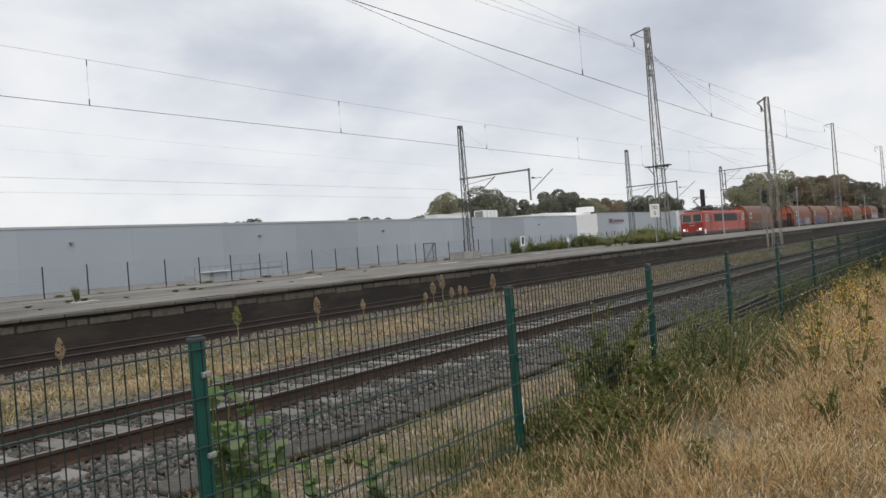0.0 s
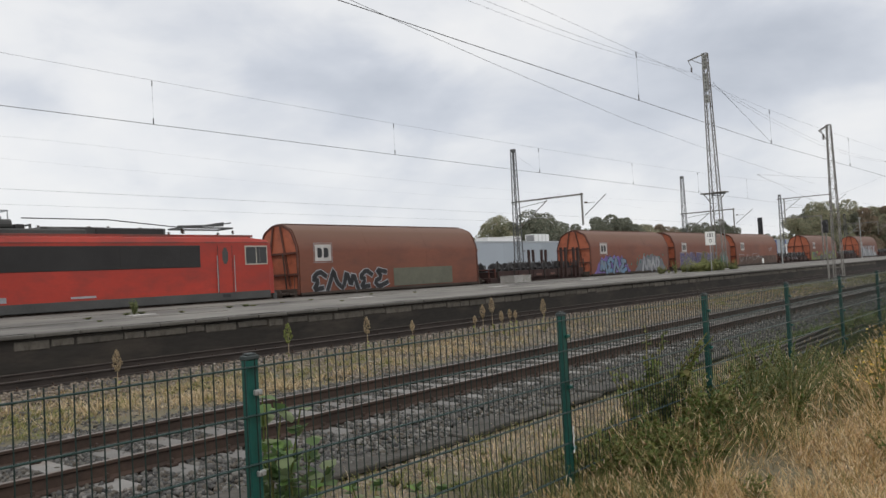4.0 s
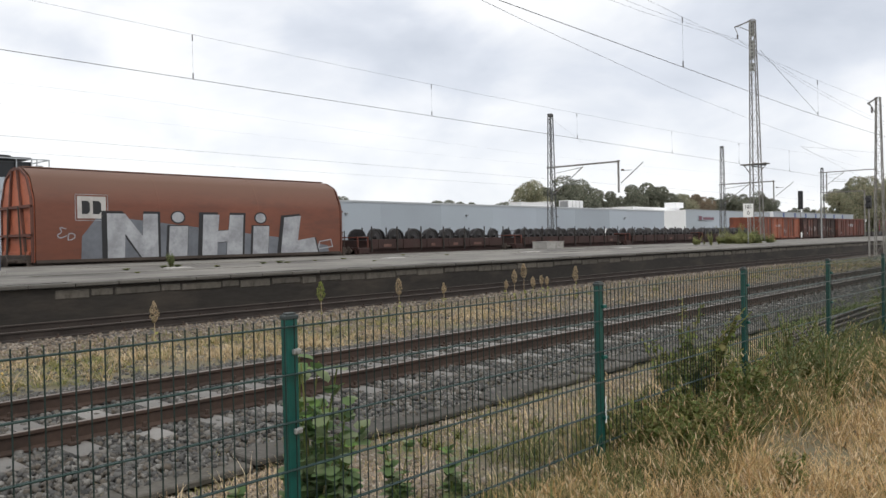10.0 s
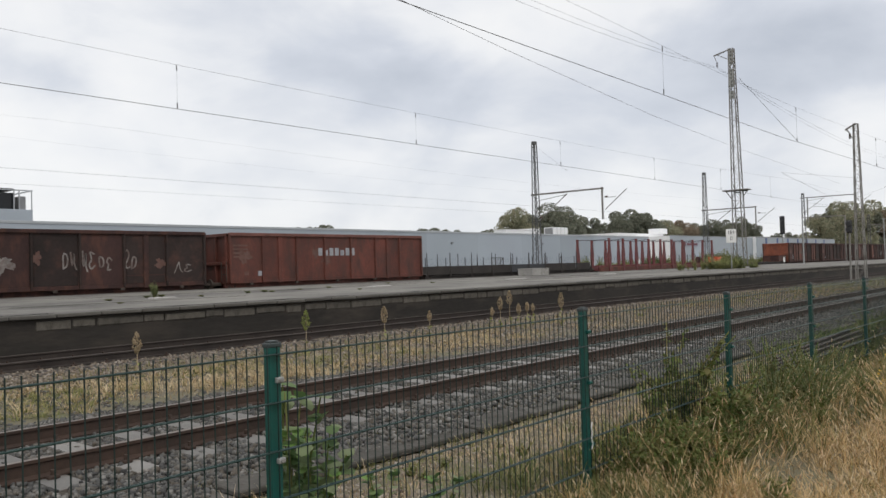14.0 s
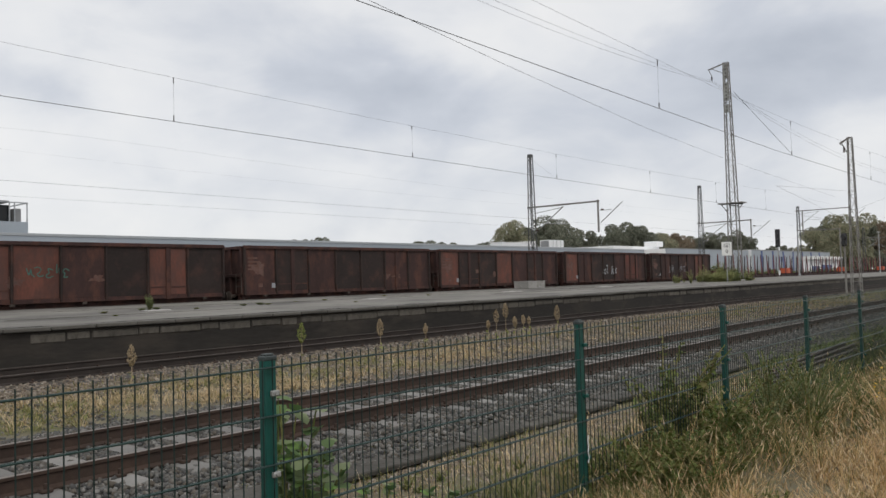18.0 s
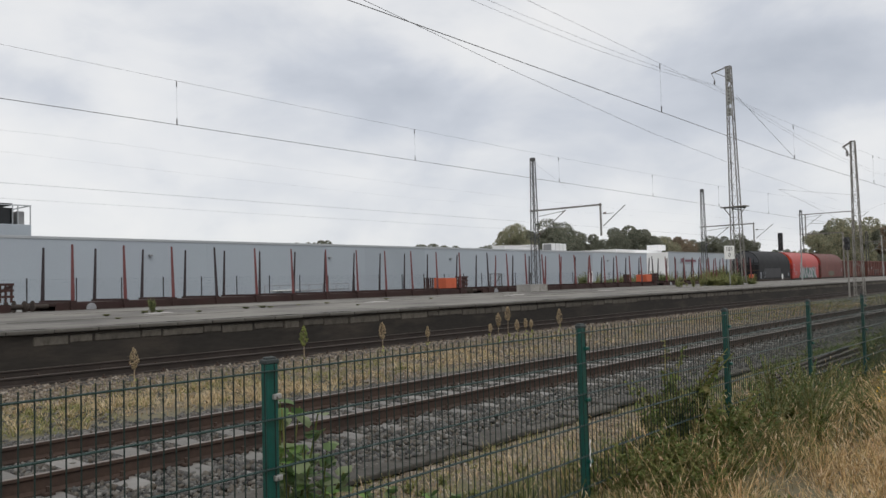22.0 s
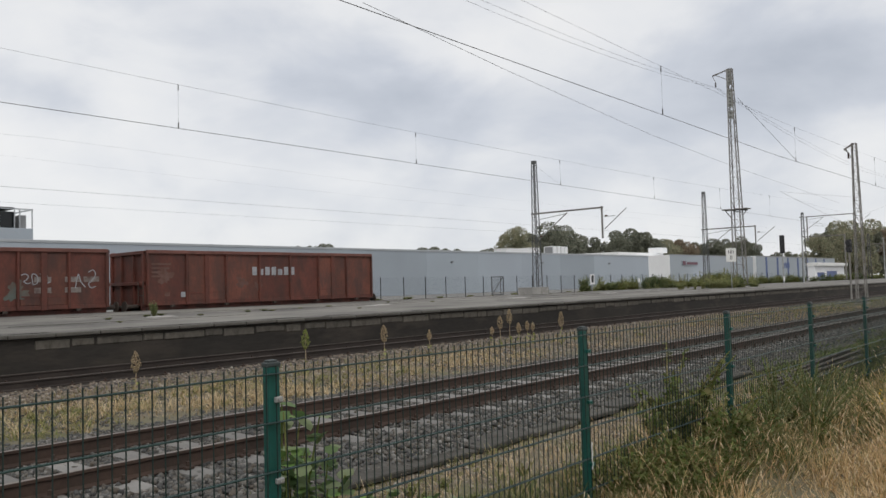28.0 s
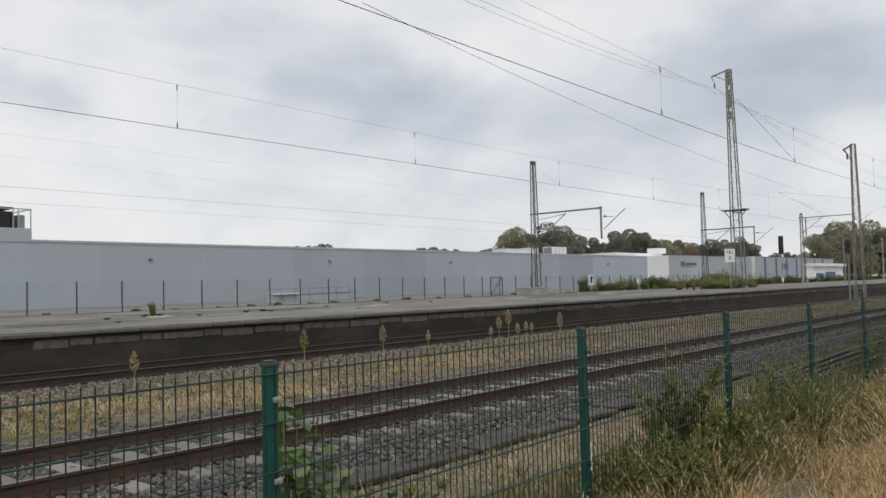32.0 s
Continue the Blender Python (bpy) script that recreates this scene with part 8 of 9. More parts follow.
def plant_trees():
    rng = random.Random(12)
    near = ((1.40, 0.121, 0, 0.85), (1.455, 0.112, 0, 0.7), (1.53, 0.142, 1, 1.0), (1.60, 0.138, 1, 0.9), (1.68, 0.118, 2, 0.9), (1.745, 0.105, 2, 0.7), (1.86, 0.128, 1, 0.75), (1.94, 0.148, 2, 1.0), (2.02, 0.13, 2, 0.9),
            (2.13, 0.122, 4, 0.9), (2.24, 0.127, 3, 0.9), (2.36, 0.12, 2, 0.9), (2.5, 0.132, 1, 0.9), (2.62, 0.138, 2, 0.8), (2.76, 0.148, 1, 0.8), (2.86, 0.125, 2, 0.6), (3.12, 0.10, 2, 0.7), (3.28, 0.105, 2, 0.7), (3.45, 0.098, 4, 0.7))
    for k, ratio, kind, wide in near:
        y = rng.uniform(118, 128)
        tree(k * y, y, 0.7, (1.03 + ratio * y) * 1.03, kind, wide, rng.uniform(0, 360))
    right = ((3.72, 0.17, 4, 1.0), (3.95, 0.225, 1, 1.0), (4.2, 0.255, 4, 1.0), (4.5, 0.23, 1, 1.0), (4.85, 0.25, 3, 1.0), (5.25, 0.265, 4, 1.0), (5.7, 0.29, 3, 1.0), (6.2, 0.31, 3, 1.1), (6.8, 0.29, 1, 1.1), (7.5, 0.28, 2, 1.1), (8.4, 0.27, 3, 1.1), (9.5, 0.3, 1, 1.2), (11, 0.3, 2, 1.2))
    for k, ratio, kind, wide in right:
        y = rng.uniform(110, 114) if k < 4.15 else rng.uniform(78, 88)
        tree(k * y, y, 0.7, (1.03 + ratio * y) * 1.1, kind, wide, rng.uniform(0, 360))
    for k, ratio, wide in ((0.80, 0.076, 0.5), (0.822, 0.077, 0.4), (0.85, 0.081, 0.55), (1.10, 0.079, 0.6), (1.133, 0.082, 0.7), (1.16, 0.079, 0.6), (1.313, 0.083, 0.4), (1.28, 0.078, 0.5)):
        y = 175.0
        tree(k * y, y, 0.7, 1.03 + ratio * y, 2, wide * 1.5, rng.uniform(0, 360))


plant_trees()


def bush_meshes(seed, count, leaf, tall=1.0):
    rng = np.random.default_rng(seed)
    wood = Mesh()
    tips = []
    for i in range(14):
        a, r, h = rng.uniform(0, 6.28), rng.uniform(0.2, 0.85), tall * rng.uniform(0.45, 1.0)
        tip = (r * math.cos(a), r * math.sin(a), h)
        wood.rod((0.1 * math.cos(a), 0.1 * math.sin(a), -0.1), tip, 0.02, 5, 0.006)
        tips.append(tip)
    tips = np.array(tips)
    pick = rng.integers(0, len(tips), count)
    along = rng.uniform(0.25, 1.08, count)[:, None]
    at = tips[pick] * along + rng.normal(0, 0.12, (count, 3))
    at[:, 2] = np.maximum(at[:, 2], 0.02)
    m = turns(rng, count, 0.9) * (leaf * rng.uniform(0.6, 1.4, count))[:, None, None]
    return mesh_of("stems", wood, M["bark"]), (m, at)


BUSH = []
for seed, mat in ((21, "shrub_a"), (22, "shrub_b"), (23, "weed"), (24, "rank_leaf")):
    wood, leaves = bush_meshes(seed, 2200, 0.10)
    BUSH.append((wood, cloud_mesh("leaves", LEAF_V, LEAF_F, leaves, M[mat])))


def bush(name, label, x, y, z, w, h, kind, turn, group):
    t = thing(name, label, "bush", (x, y, z), group=group)
    m = pose(0, 0, 0, 0, 0, turn) @ Matrix.Diagonal((w, w, h, 1))
    tagged_part("stalk", BUSH[kind][0], None, t, at=m)
    tagged_part("foliage", BUSH[kind][1], None, t, at=m)


def plant_bushes():
    rng = random.Random(5)
    # shrubs behind the main line: where, how tall, how wide, which kind
    rows = [(1.684, 2.1, 0.75, 0), (1.70, 1.3, 0.6, 0)] + [(1.79 + 0.03 * i, rng.uniform(1.2, 1.5), 1.0, (0, 0, 2)[i % 3]) for i in range(6)]
    rows += [(2.03 + 0.03 * i, rng.uniform(1.6, 2.1), 1.0, (1, 0)[i % 2]) for i in range(4)] + [(2.16 + 0.04 * i, rng.uniform(1.1, 1.6), 1.1, (2, 0, 2)[i % 3]) for i in range(7)]
    rows += [(2.44 + 0.04 * i, rng.uniform(1.9, 2.5), 1.0, (2, 0)[i % 2]) for i in range(6)] + [(2.7 + 0.06 * i, rng.uniform(1.2, 1.8), 1.2, (0, 2, 1)[i % 3]) for i in range(13)]
    rows += [(3.6 + 0.2 * i, rng.uniform(1.2, 2.0), 1.5, (0, 1, 2)[i % 3]) for i in range(9)]
    for k, tall, wide, kind in rows:
        y = rng.uniform(35.2, 36.4)
        bush("shrub", "low green shrub behind the main line" if kind < 2 else "yellowing rank shrub behind the main line", k * y, y, ground_z(y) - 0.05, wide * rng.uniform(0.85, 1.15), tall * 0.72, kind, rng.uniform(0, 360), "shrubs behind the main line")
    # overgrown foot of the tall mast
    for k, tall in ((2.47, 0.45), (2.50, 0.6), (2.53, 0.7), (2.56, 0.8), (2.58, 1.0), (2.60, 0.9), (2.63, 1.1), (2.66, 1.25), (2.69, 1.1), (2.71, 1.2), (2.74, 1.0), (2.77, 0.8), (2.81, 0.6), (2.85, 0.4), (2.62, 0.6), (2.68, 0.8)):
        y = rng.uniform(23.2, 25.2)
        bush("shrub", "rank green and yellowing weeds round the mast's foot", k * y, y, platform_z(y) - 0.05, rng.uniform(0.55, 0.85), tall * rng.uniform(0.55, 0.95), (3, 3, 0)[rng.randrange(3)], rng.uniform(0, 360), "weeds on the platform")
    for k, y, s in ((0.548, 24.1, 0.21), (0.538, 24.1, 0.13), (0.559, 24.2, 0.14), (0.70, 23.8, 0.12), (0.73, 23.9, 0.14), (0.745, 23.7, 0.1), (0.80, 24.6, 0.08), (0.86, 25.0, 0.1), (0.62, 23.0, 0.09), (0.50, 21.2, 0.07), (0.485, 23.4, 0.1), (1.0, 26.5, 0.1), (1.12, 24.8, 0.09), (0.93, 22.0, 0.07)):
        bush("weed_tuft", "small green weed in a crack of the asphalt", k * y, y, platform_z(y), s * (1.6 if s < 0.2 else 0.95), s * (0.55 if s < 0.2 else 2.0), 0 if s > 0.11 else 2, rng.uniform(0, 360), "weed tufts in the asphalt")
    for i in range(30):
        y = FAR_Y - rng.uniform(0.2, 1.4)
        s = rng.uniform(0.1, 0.26)
        bush("weed_tuft", "thin weeds along the wire fence", -2 + i * 2.6 + rng.uniform(-1, 1), y, 0.8, s * 1.8, s * 0.8, 2, rng.uniform(0, 360), "weeds along the far fence")


plant_bushes()


def wave(x, y, s=1.0, p=0.0):
    return (np.sin(x * 1.7 * s + p) + np.sin(y * 2.3 * s + 1.3 * p) + np.sin((x + y) * 1.1 * s + 2 + p) + np.sin((x - 2 * y) * 0.9 * s + p * 0.5)) / 4


def blades(name, label, material, n, x0, x1, y0, y1, lo, hi, seed, width=0.004, lean=0.35, bias=1.0, keep=None, base=None):
    """A stand of grass blades as one mesh."""
    rng = np.random.default_rng(seed)
    x = x0 + (x1 - x0) * rng.random(n) ** bias
    y = rng.uniform(y0, y1, n)
    if keep is not None:
        ok = rng.random(n) < keep(x, y)
        x, y = x[ok], y[ok]
    m = len(x)
    h = rng.uniform(lo, hi, m) * (1 + 0.3 * wave(x, y, 1.3))
    w = width * rng.uniform(0.7, 1.4, m) * (1 + np.hypot(x, y) / 14)
    t = turns(rng, m, lean, True)
    t = t * np.stack([w, h * rng.uniform(0.3, 0.9, m), h], -1)[:, None, :]
    zs = np.interp(y, [p[0] for p in GROUND], [p[1] for p in GROUND]) if base is None else base
    me = cloud_mesh(name, BLADE_V, BLADE_F, (t, np.stack([x, y, zs - 0.02 + 0 * x], -1)), material)
    return tagged(new(name, me), label, "grass", kind="stuff")


def tussocks(name, label, material, n, per, x0, x1, y0, y1, lo, hi, seed, width=0.0022, spread=0.09, splay=0.7, bias=1.3, keep=None, tips=None, tip_share=0.2, tip_label=""):
    """Clumps of blades that splay out from their roots, some with a seed head at the tip."""
    rng = np.random.default_rng(seed)
    cx, cy = x0 + (x1 - x0) * rng.random(n) ** bias, rng.uniform(y0, y1, n)
    if keep is not None:
        ok = rng.random(n) < keep(cx, cy)
        cx, cy = cx[ok], cy[ok]
    tall = rng.uniform(lo, hi, len(cx)) * (1 + 0.35 * wave(cx, cy, 1.9))
    cx, cy, tall = np.repeat(cx, per), np.repeat(cy, per), np.repeat(tall, per)
    m = len(cx)
    a, u = rng.uniform(0, 2 * np.pi, m), rng.random(m)
    x, y = cx - np.sin(a) * spread * u, cy + np.cos(a) * spread * u
    h = tall * rng.uniform(0.45, 1.1, m)
    b = -(0.1 + splay * u + np.abs(rng.normal(0, 0.25, m)))
    ca, sa, cb, sb, o, z0 = np.cos(a), np.sin(a), np.cos(b), np.sin(b), np.ones(m), np.zeros(m)
    rz = np.stack([ca, -sa, z0, sa, ca, z0, z0, z0, o], -1).reshape(-1, 3, 3)
    rx = np.stack([o, z0, z0, z0, cb, -sb, z0, sb, cb], -1).reshape(-1, 3, 3)
    w = width * rng.uniform(0.7, 1.4, m) * (1 + np.hypot(x, y) / 14)
    t = (rz @ rx) * np.stack([w, h * rng.uniform(0.3, 1.2, m), h], -1)[:, None, :]
    at = np.stack([x, y, np.interp(y, [p[0] for p in GROUND], [p[1] for p in GROUND]) - 0.02], -1)
    tagged(new(name, cloud_mesh(name, BLADE_V, BLADE_F, (t, at), material)), label, "grass", kind="stuff")
    if tips is not None:
        pick = rng.random(m) < tip_share
        end = at[pick] + np.einsum("nij,j->ni", t[pick], np.array(BLADE_V[-1]))
        k = len(end)
        shape = [(0, 0, 0), (0.5, 0, 0.35), (-0.25, 0.43, 0.35), (-0.25, -0.43, 0.35), (0.1, 0.3, 1.0)]
        faces = [(0, 2, 1), (0, 3, 2), (0, 1, 3), (1, 2, 4), (2, 3, 4), (3, 1, 4)]
        s = (rz @ rx)[pick] * np.stack([rng.uniform(0.005, 0.011, k)] * 2 + [rng.uniform(0.03, 0.085, k)], -1)[:, None, :]
        tagged(new("seed_heads", cloud_mesh("seed_heads", shape, faces, (s, end - np.array([0, 0, 0.015])), tips)), tip_label, "grass", kind="stuff")


def dry(x, y):
    return (np.where(x < 8, y < 1.8 + 0.15 * np.sin(3 * x), 1)) * np.clip(0.52 + 1.4 * wave(x, y, 0.8) - 0.8 * np.clip(y - 1.3, 0, 1), 0.03, 1)


tussocks("dry_grass", "fine straw-coloured dry grass beside the fence", M["straw_warm"], 3200, 34, 1.5, 15, -2.5, 2.5, 0.12, 0.40, 1, 0.0015, 0.10, 0.6, 1.3, dry, M["seed"], 0.28, "pale seed heads nodding over the dry grass")
tussocks("dry_grass", "thin trodden dry grass beside the path", M["straw_warm"], 1500, 14, -14, 1.7, -7, 2.5, 0.06, 0.22, 28, 0.0018, 0.1, 0.9, 1.0, lambda x, y: np.clip(0.35 + 1.3 * wave(x, y, 0.8), 0.03, 1))
blades("matted_grass", "flattened dead grass on the path", M["litter"], 26000, -14, 15, -7, 2.6, 0.04, 0.16, 29, 0.002, 1.3, 1.0)
tussocks("tall_dry_grass", "tall pale golden grass gone to seed", M["straw_warm"], 420, 26, 6.5, 17, 0.4, 2.1, 0.3, 0.62, 24, 0.0018, 0.14, 0.4, 1.1, lambda x, y: (y < x * 0.2) * 1.0, M["seed"], 0.6, "thick pale golden plumes on tall grass")
tussocks("dry_stems", "pale dry stems standing among the weeds", M["straw_warm"], 130, 12, 4.5, 9.0, 1.8, 3.1, 0.25, 0.65, 25, 0.0014, 0.1, 0.5, 1.0, None, M["seed"], 0.5, "pale seed heads among the weeds")
tussocks("dry_grass", "short dry grass at the foot of the fence", M["straw_warm"], 240, 22, 3.0, 4.9, 1.6, 2.65, 0.08, 0.26, 51, 0.0017, 0.1, 0.8, 1.0, None, M["seed"], 0.2, "small pale seed heads at the foot of the fence")
tussocks("green_grass", "green grass at the foot of the fence", M["rank"], 200, 20, 3.0, 5.2, 2.0, 2.8, 0.08, 0.24, 52, 0.0022, 0.08, 0.8, 1.0)
tussocks("dry_grass", "straw-coloured dry grass further along the verge", M["straw_warm"], 900, 26, 14, 45, -4, 2.4, 0.2, 0.42, 2, 0.004, 0.2, 0.7, 1.2)
tussocks("green_grass", "green grass tufts among the dry stems", M["rank"], 1900, 26, 1.5, 17, -2.0, 2.9, 0.10, 0.32, 3, 0.0024, 0.08, 0.8, 1.3, lambda x, y: np.clip(0.4 - 1.2 * wave(x, y, 0.8) + 0.8 * np.clip(y - 1.3, 0, 1), 0.04, 1))
blades("matted_grass", "flattened dead grass matted on the ground", M["litter"], 40000, 1.3, 22, -2.6, 2.75, 0.05, 0.20, 21, 0.0018, 1.25, 1.4)
blades("verge_litter", "dead stalks and litter on the bare verge", M["litter"], 30000, 0.5, 24, 2.7, 5.1, 0.03, 0.11, 22, 0.002, 1.3, 1.4, lambda x, y: np.clip(0.55 + 1.2 * wave(x, y, 1.4, 4), 0.05, 1))
tussocks("verge_grass", "sparse green and pale grass behind the fence", M["sward"], 2000, 16, 0.5, 26, 2.75, 5.1, 0.05, 0.17, 4, 0.0022, 0.06, 0.8, 1.4, lambda x, y: np.clip(0.35 + 1.4 * wave(x, y, 1.6, 2), 0.03, 1))
tussocks("verge_grass", "thin dry stalks behind the fence", M["straw"], 1900, 14, 0.5, 24, 2.75, 5.1, 0.06, 0.22, 5, 0.0018, 0.06, 0.7, 1.4, lambda x, y: np.clip(0.4 - 1.2 * wave(x, y, 1.6, 2), 0.03, 1))
tussocks("rank_grass", "rank grey-green grass along the fence", M["rank"], 700, 20, 4.2, 20, 1.9, 3.5, 0.16, 0.44, 26, 0.0024, 0.1, 0.6, 1.2, None, M["seed"], 0.06, "pale seed heads in the rank grass")
tussocks("verge_grass", "low green growth along the far verge", M["lush"], 3200, 18, 10.5, 50, 2.9, 5.7, 0.09, 0.32, 14, 0.004, 0.14, 0.8, 1.3, lambda x, y: np.clip((x - 10.5) / 4, 0.15, 1) * np.clip(0.75 + 0.9 * wave(x, y, 0.6, 3), 0.1, 1))


def golden(x, y):
    return np.clip((21 - x) / 8, 0.03, 1) * np.clip(0.42 + 1.5 * wave(x, y, 0.55, 1) - 0.9 * (np.abs(y - 11.9) > 1.2) + 0.7 * wave(x, y, 2.2), 0.05, 1)


def grassy(x, y):
    return np.clip((18 - x) / 6, 0.12, 1) * np.clip(0.34 - 1.7 * wave(x, y, 0.55, 1) + 0.4 * wave(x, y, 1.9, 2) - 0.5 * (np.abs(y - 11.9) > 1.5), 0.08, 1)


tussocks("trackside_grass", "straw-yellow grass between the two tracks", M["straw"], 5200, 22, 1, 50, 10.2, 13.6, 0.08, 0.26, 6, 0.0028, 0.13, 0.8, 1.5, golden)
tussocks("trackside_grass", "green grass between the two tracks", M["sward"], 3400, 22, 1, 50, 10.2, 13.4, 0.06, 0.2, 7, 0.003, 0.12, 0.8, 1.5, grassy)
tussocks("trackside_grass", "pale dry grass tufts beside the near rail", M["straw"], 260, 20, 0.5, 9, 10.5, 13.0, 0.08, 0.24, 30, 0.0026, 0.12, 0.8, 1.0)
blades("trackside_litter", "flattened dead grass between the two tracks", M["litter"], 26000, 1, 50, 10.0, 13.9, 0.04, 0.14, 23, 0.003, 1.3, 1.5, lambda x, y: np.clip(0.5 + 1.2 * wave(x, y, 0.5, 1), 0.1, 1))
blades("trackside_grass", "pale dry grass further along the tracks", M["sward"], 3000, 30, 120, 10, 14.0, 0.06, 0.16, 8, 0.006, 0.8, 1.2)
blades("trackside_grass", "tufts of weeds along the disused track", M["sward"], 2600, 1, 50, 12.8, 14.5, 0.05, 0.18, 9, 0.003, 0.7, 1.4)
tussocks("trackside_grass", "brown dry tufts among the stones by the disused track", M["litter"], 900, 14, 1, 46, 12.6, 14.4, 0.06, 0.18, 27, 0.0028, 0.08, 0.9, 1.4)
blades("bank_grass", "rough grass behind the main line", M["sward"], 5000, 5, 140, 33.6, 36.8, 0.1, 0.3, 10, 0.008, 0.5)


def verge_stones():
    rng = np.random.default_rng(15)
    cube = [(-1, -1, -0.6), (1, -0.8, -0.7), (0.8, 1, -0.6), (-1, 0.9, -0.6), (-0.8, -0.9, 0.5), (0.9, -0.7, 0.6), (0.7, 0.8, 0.5), (-0.7, 0.9, 0.6)]
    faces = [(3, 2, 1, 0), (4, 5, 6, 7), (0, 1, 5, 4), (1, 2, 6, 5), (2, 3, 7, 6), (3, 0, 4, 7)]
    n, near = 17000, 11000
    x = np.concatenate([0.5 + 28 * rng.random(n) ** 1.4, 1.2 + 8 * rng.random(near)])
    n += near
    y = rng.uniform(2.8, 5.2, n)
    z = np.interp(y, [p[0] for p in GROUND], [p[1] for p in GROUND])
    t = turns(rng, n, 1.0) * ((np.where(np.arange(n) < 17000, 0.02, 0.026) * rng.uniform(0.25, 1.0, n) ** 1.3)[:, None] * rng.uniform(0.7, 1.2, (n, 3)))[:, None, :]
    tagged(new("verge_stones", cloud_mesh("verge_stones", cube, faces, (t, np.stack([x, y, z], -1)), M["stone_brown"])), "scattered small stones on the bare verge", "gravel", kind="stuff")


verge_stones()
tussocks("verge_grass", "pale dry stalks standing among the stones", M["seed"], 300, 10, 1.5, 8.5, 2.9, 5.1, 0.06, 0.24, 61, 0.0017, 0.05, 0.45, 1.0, lambda x, y: np.clip(0.45 + 1.4 * wave(x, y, 1.3, 1), 0.05, 1))
tussocks("verge_grass", "fresh green tufts among the stones behind the fence", M["lush"], 260, 22, 1.2, 8.5, 2.85, 4.6, 0.06, 0.2, 62, 0.0026, 0.07, 0.7, 1.0, lambda x, y: np.clip(0.3 - 1.6 * wave(x, y, 1.3, 1), 0.03, 1))
tussocks("verge_grass", "pale and green grass hanging over the cable duct", M["sward"], 700, 16, 1, 30, 4.95, 5.75, 0.06, 0.2, 41, 0.002, 0.08, 0.9, 1.3, lambda x, y: np.clip(0.4 + 1.6 * wave(x, y, 1.1, 5), 0, 1))


ROUND_V = [(0, 0, 0)] + [(0.5 * math.sin(0.7 + 0.87 * i) if 0 < i < 6 else (0.3, -0.3)[i > 0], 0.5 - 0.52 * math.cos(0.45 + 0.9 * i), 0.06 * math.cos(2.2 * i)) for i in range(7)] + [(0, 0.55, -0.05)]
ROUND_F = [(8, i, i + 1) for i in range(7)] + [(8, 7, 0)]


def weed_meshes(seed, stems, tall, leaf, per, mat, droop=0.5, narrow=0.45, flop=0.6, shape=None):
    """A bushy weed: stems from one root, leaves all along them."""
    rng = np.random.default_rng(seed)
    wood, at, turn = Mesh(), [], []
    for s in range(stems):
        a, lean, h = rng.uniform(0, 6.28), rng.uniform(0.08, flop), tall * rng.uniform(0.4, 1.0)
        pts = [np.array([lean * h * (u ** 1.5) * math.cos(a), lean * h * (u ** 1.5) * math.sin(a), h * u]) for u in (0, 0.35, 0.7, 1.0)]
        for p, q in zip(pts, pts[1:]):
            wood.rod(p, q, 0.006, 5, 0.004)
        for i in range(per):
            u = rng.uniform(0.12, 1.0)
            at.append(pts[0] * 0 + np.array([lean * h * (u ** 1.5) * math.cos(a), lean * h * (u ** 1.5) * math.sin(a), h * u]))
            b, d = rng.uniform(0, 6.28), rng.normal(0.1, droop)
            size = leaf * rng.uniform(0.5, 1.3) * (1.15 - 0.5 * u)
            fx, fy = math.cos(b), math.sin(b)
            f = np.array([fx * math.cos(d), fy * math.cos(d), math.sin(d)])
            r = np.array([-fy, fx, 0.0])
            up = np.cross(r, f)
            turn.append(np.stack([r * narrow, f, up], -1) * size)
    return mesh_of("stems", wood, M["weed"]), cloud_mesh("leaves", *(shape or (LEAF_V, LEAF_F)), (np.array(turn), np.array(at)), M[mat])


FERN = [weed_meshes(61, 16, 0.9, 0.045, 110, "feathery", 0.7, 0.4, 0.55), weed_meshes(62, 14, 0.7, 0.05, 100, "feathery", 0.7, 0.4, 0.7)]
RANK = [weed_meshes(81, 15, 0.95, 0.12, 46, "rank_leaf", 0.6, 0.4, 0.6), weed_meshes(82, 13, 0.8, 0.10, 50, "rank_leaf", 0.6, 0.4, 0.75)]
BRAMBLE = [weed_meshes(71, 13, 0.8, 0.085, 60, "bramble", 0.6, 0.85, 0.9), weed_meshes(72, 12, 0.62, 0.075, 64, "bramble", 0.6, 0.8, 1.0)]
WEED = [weed_meshes(31, 12, 0.85, 0.095, 42, "weed", 0.6, 0.85, 0.75), weed_meshes(32, 11, 0.65, 0.105, 40, "weed", 0.6, 0.8, 0.8), weed_meshes(33, 12, 0.95, 0.088, 44, "weed", 0.6, 0.85, 0.6), weed_meshes(34, 9, 0.4, 0.085, 24, "weed", 0.5, 0.8, 0.8)]
VINE = [weed_meshes(41, 9, 1.12, 0.12, 24, "vine", 0.5, 1.0, 0.3, (ROUND_V, ROUND_F)), weed_meshes(42, 7, 0.5, 0.105, 13, "vine", 0.5, 1.0, 0.5, (ROUND_V, ROUND_F))]



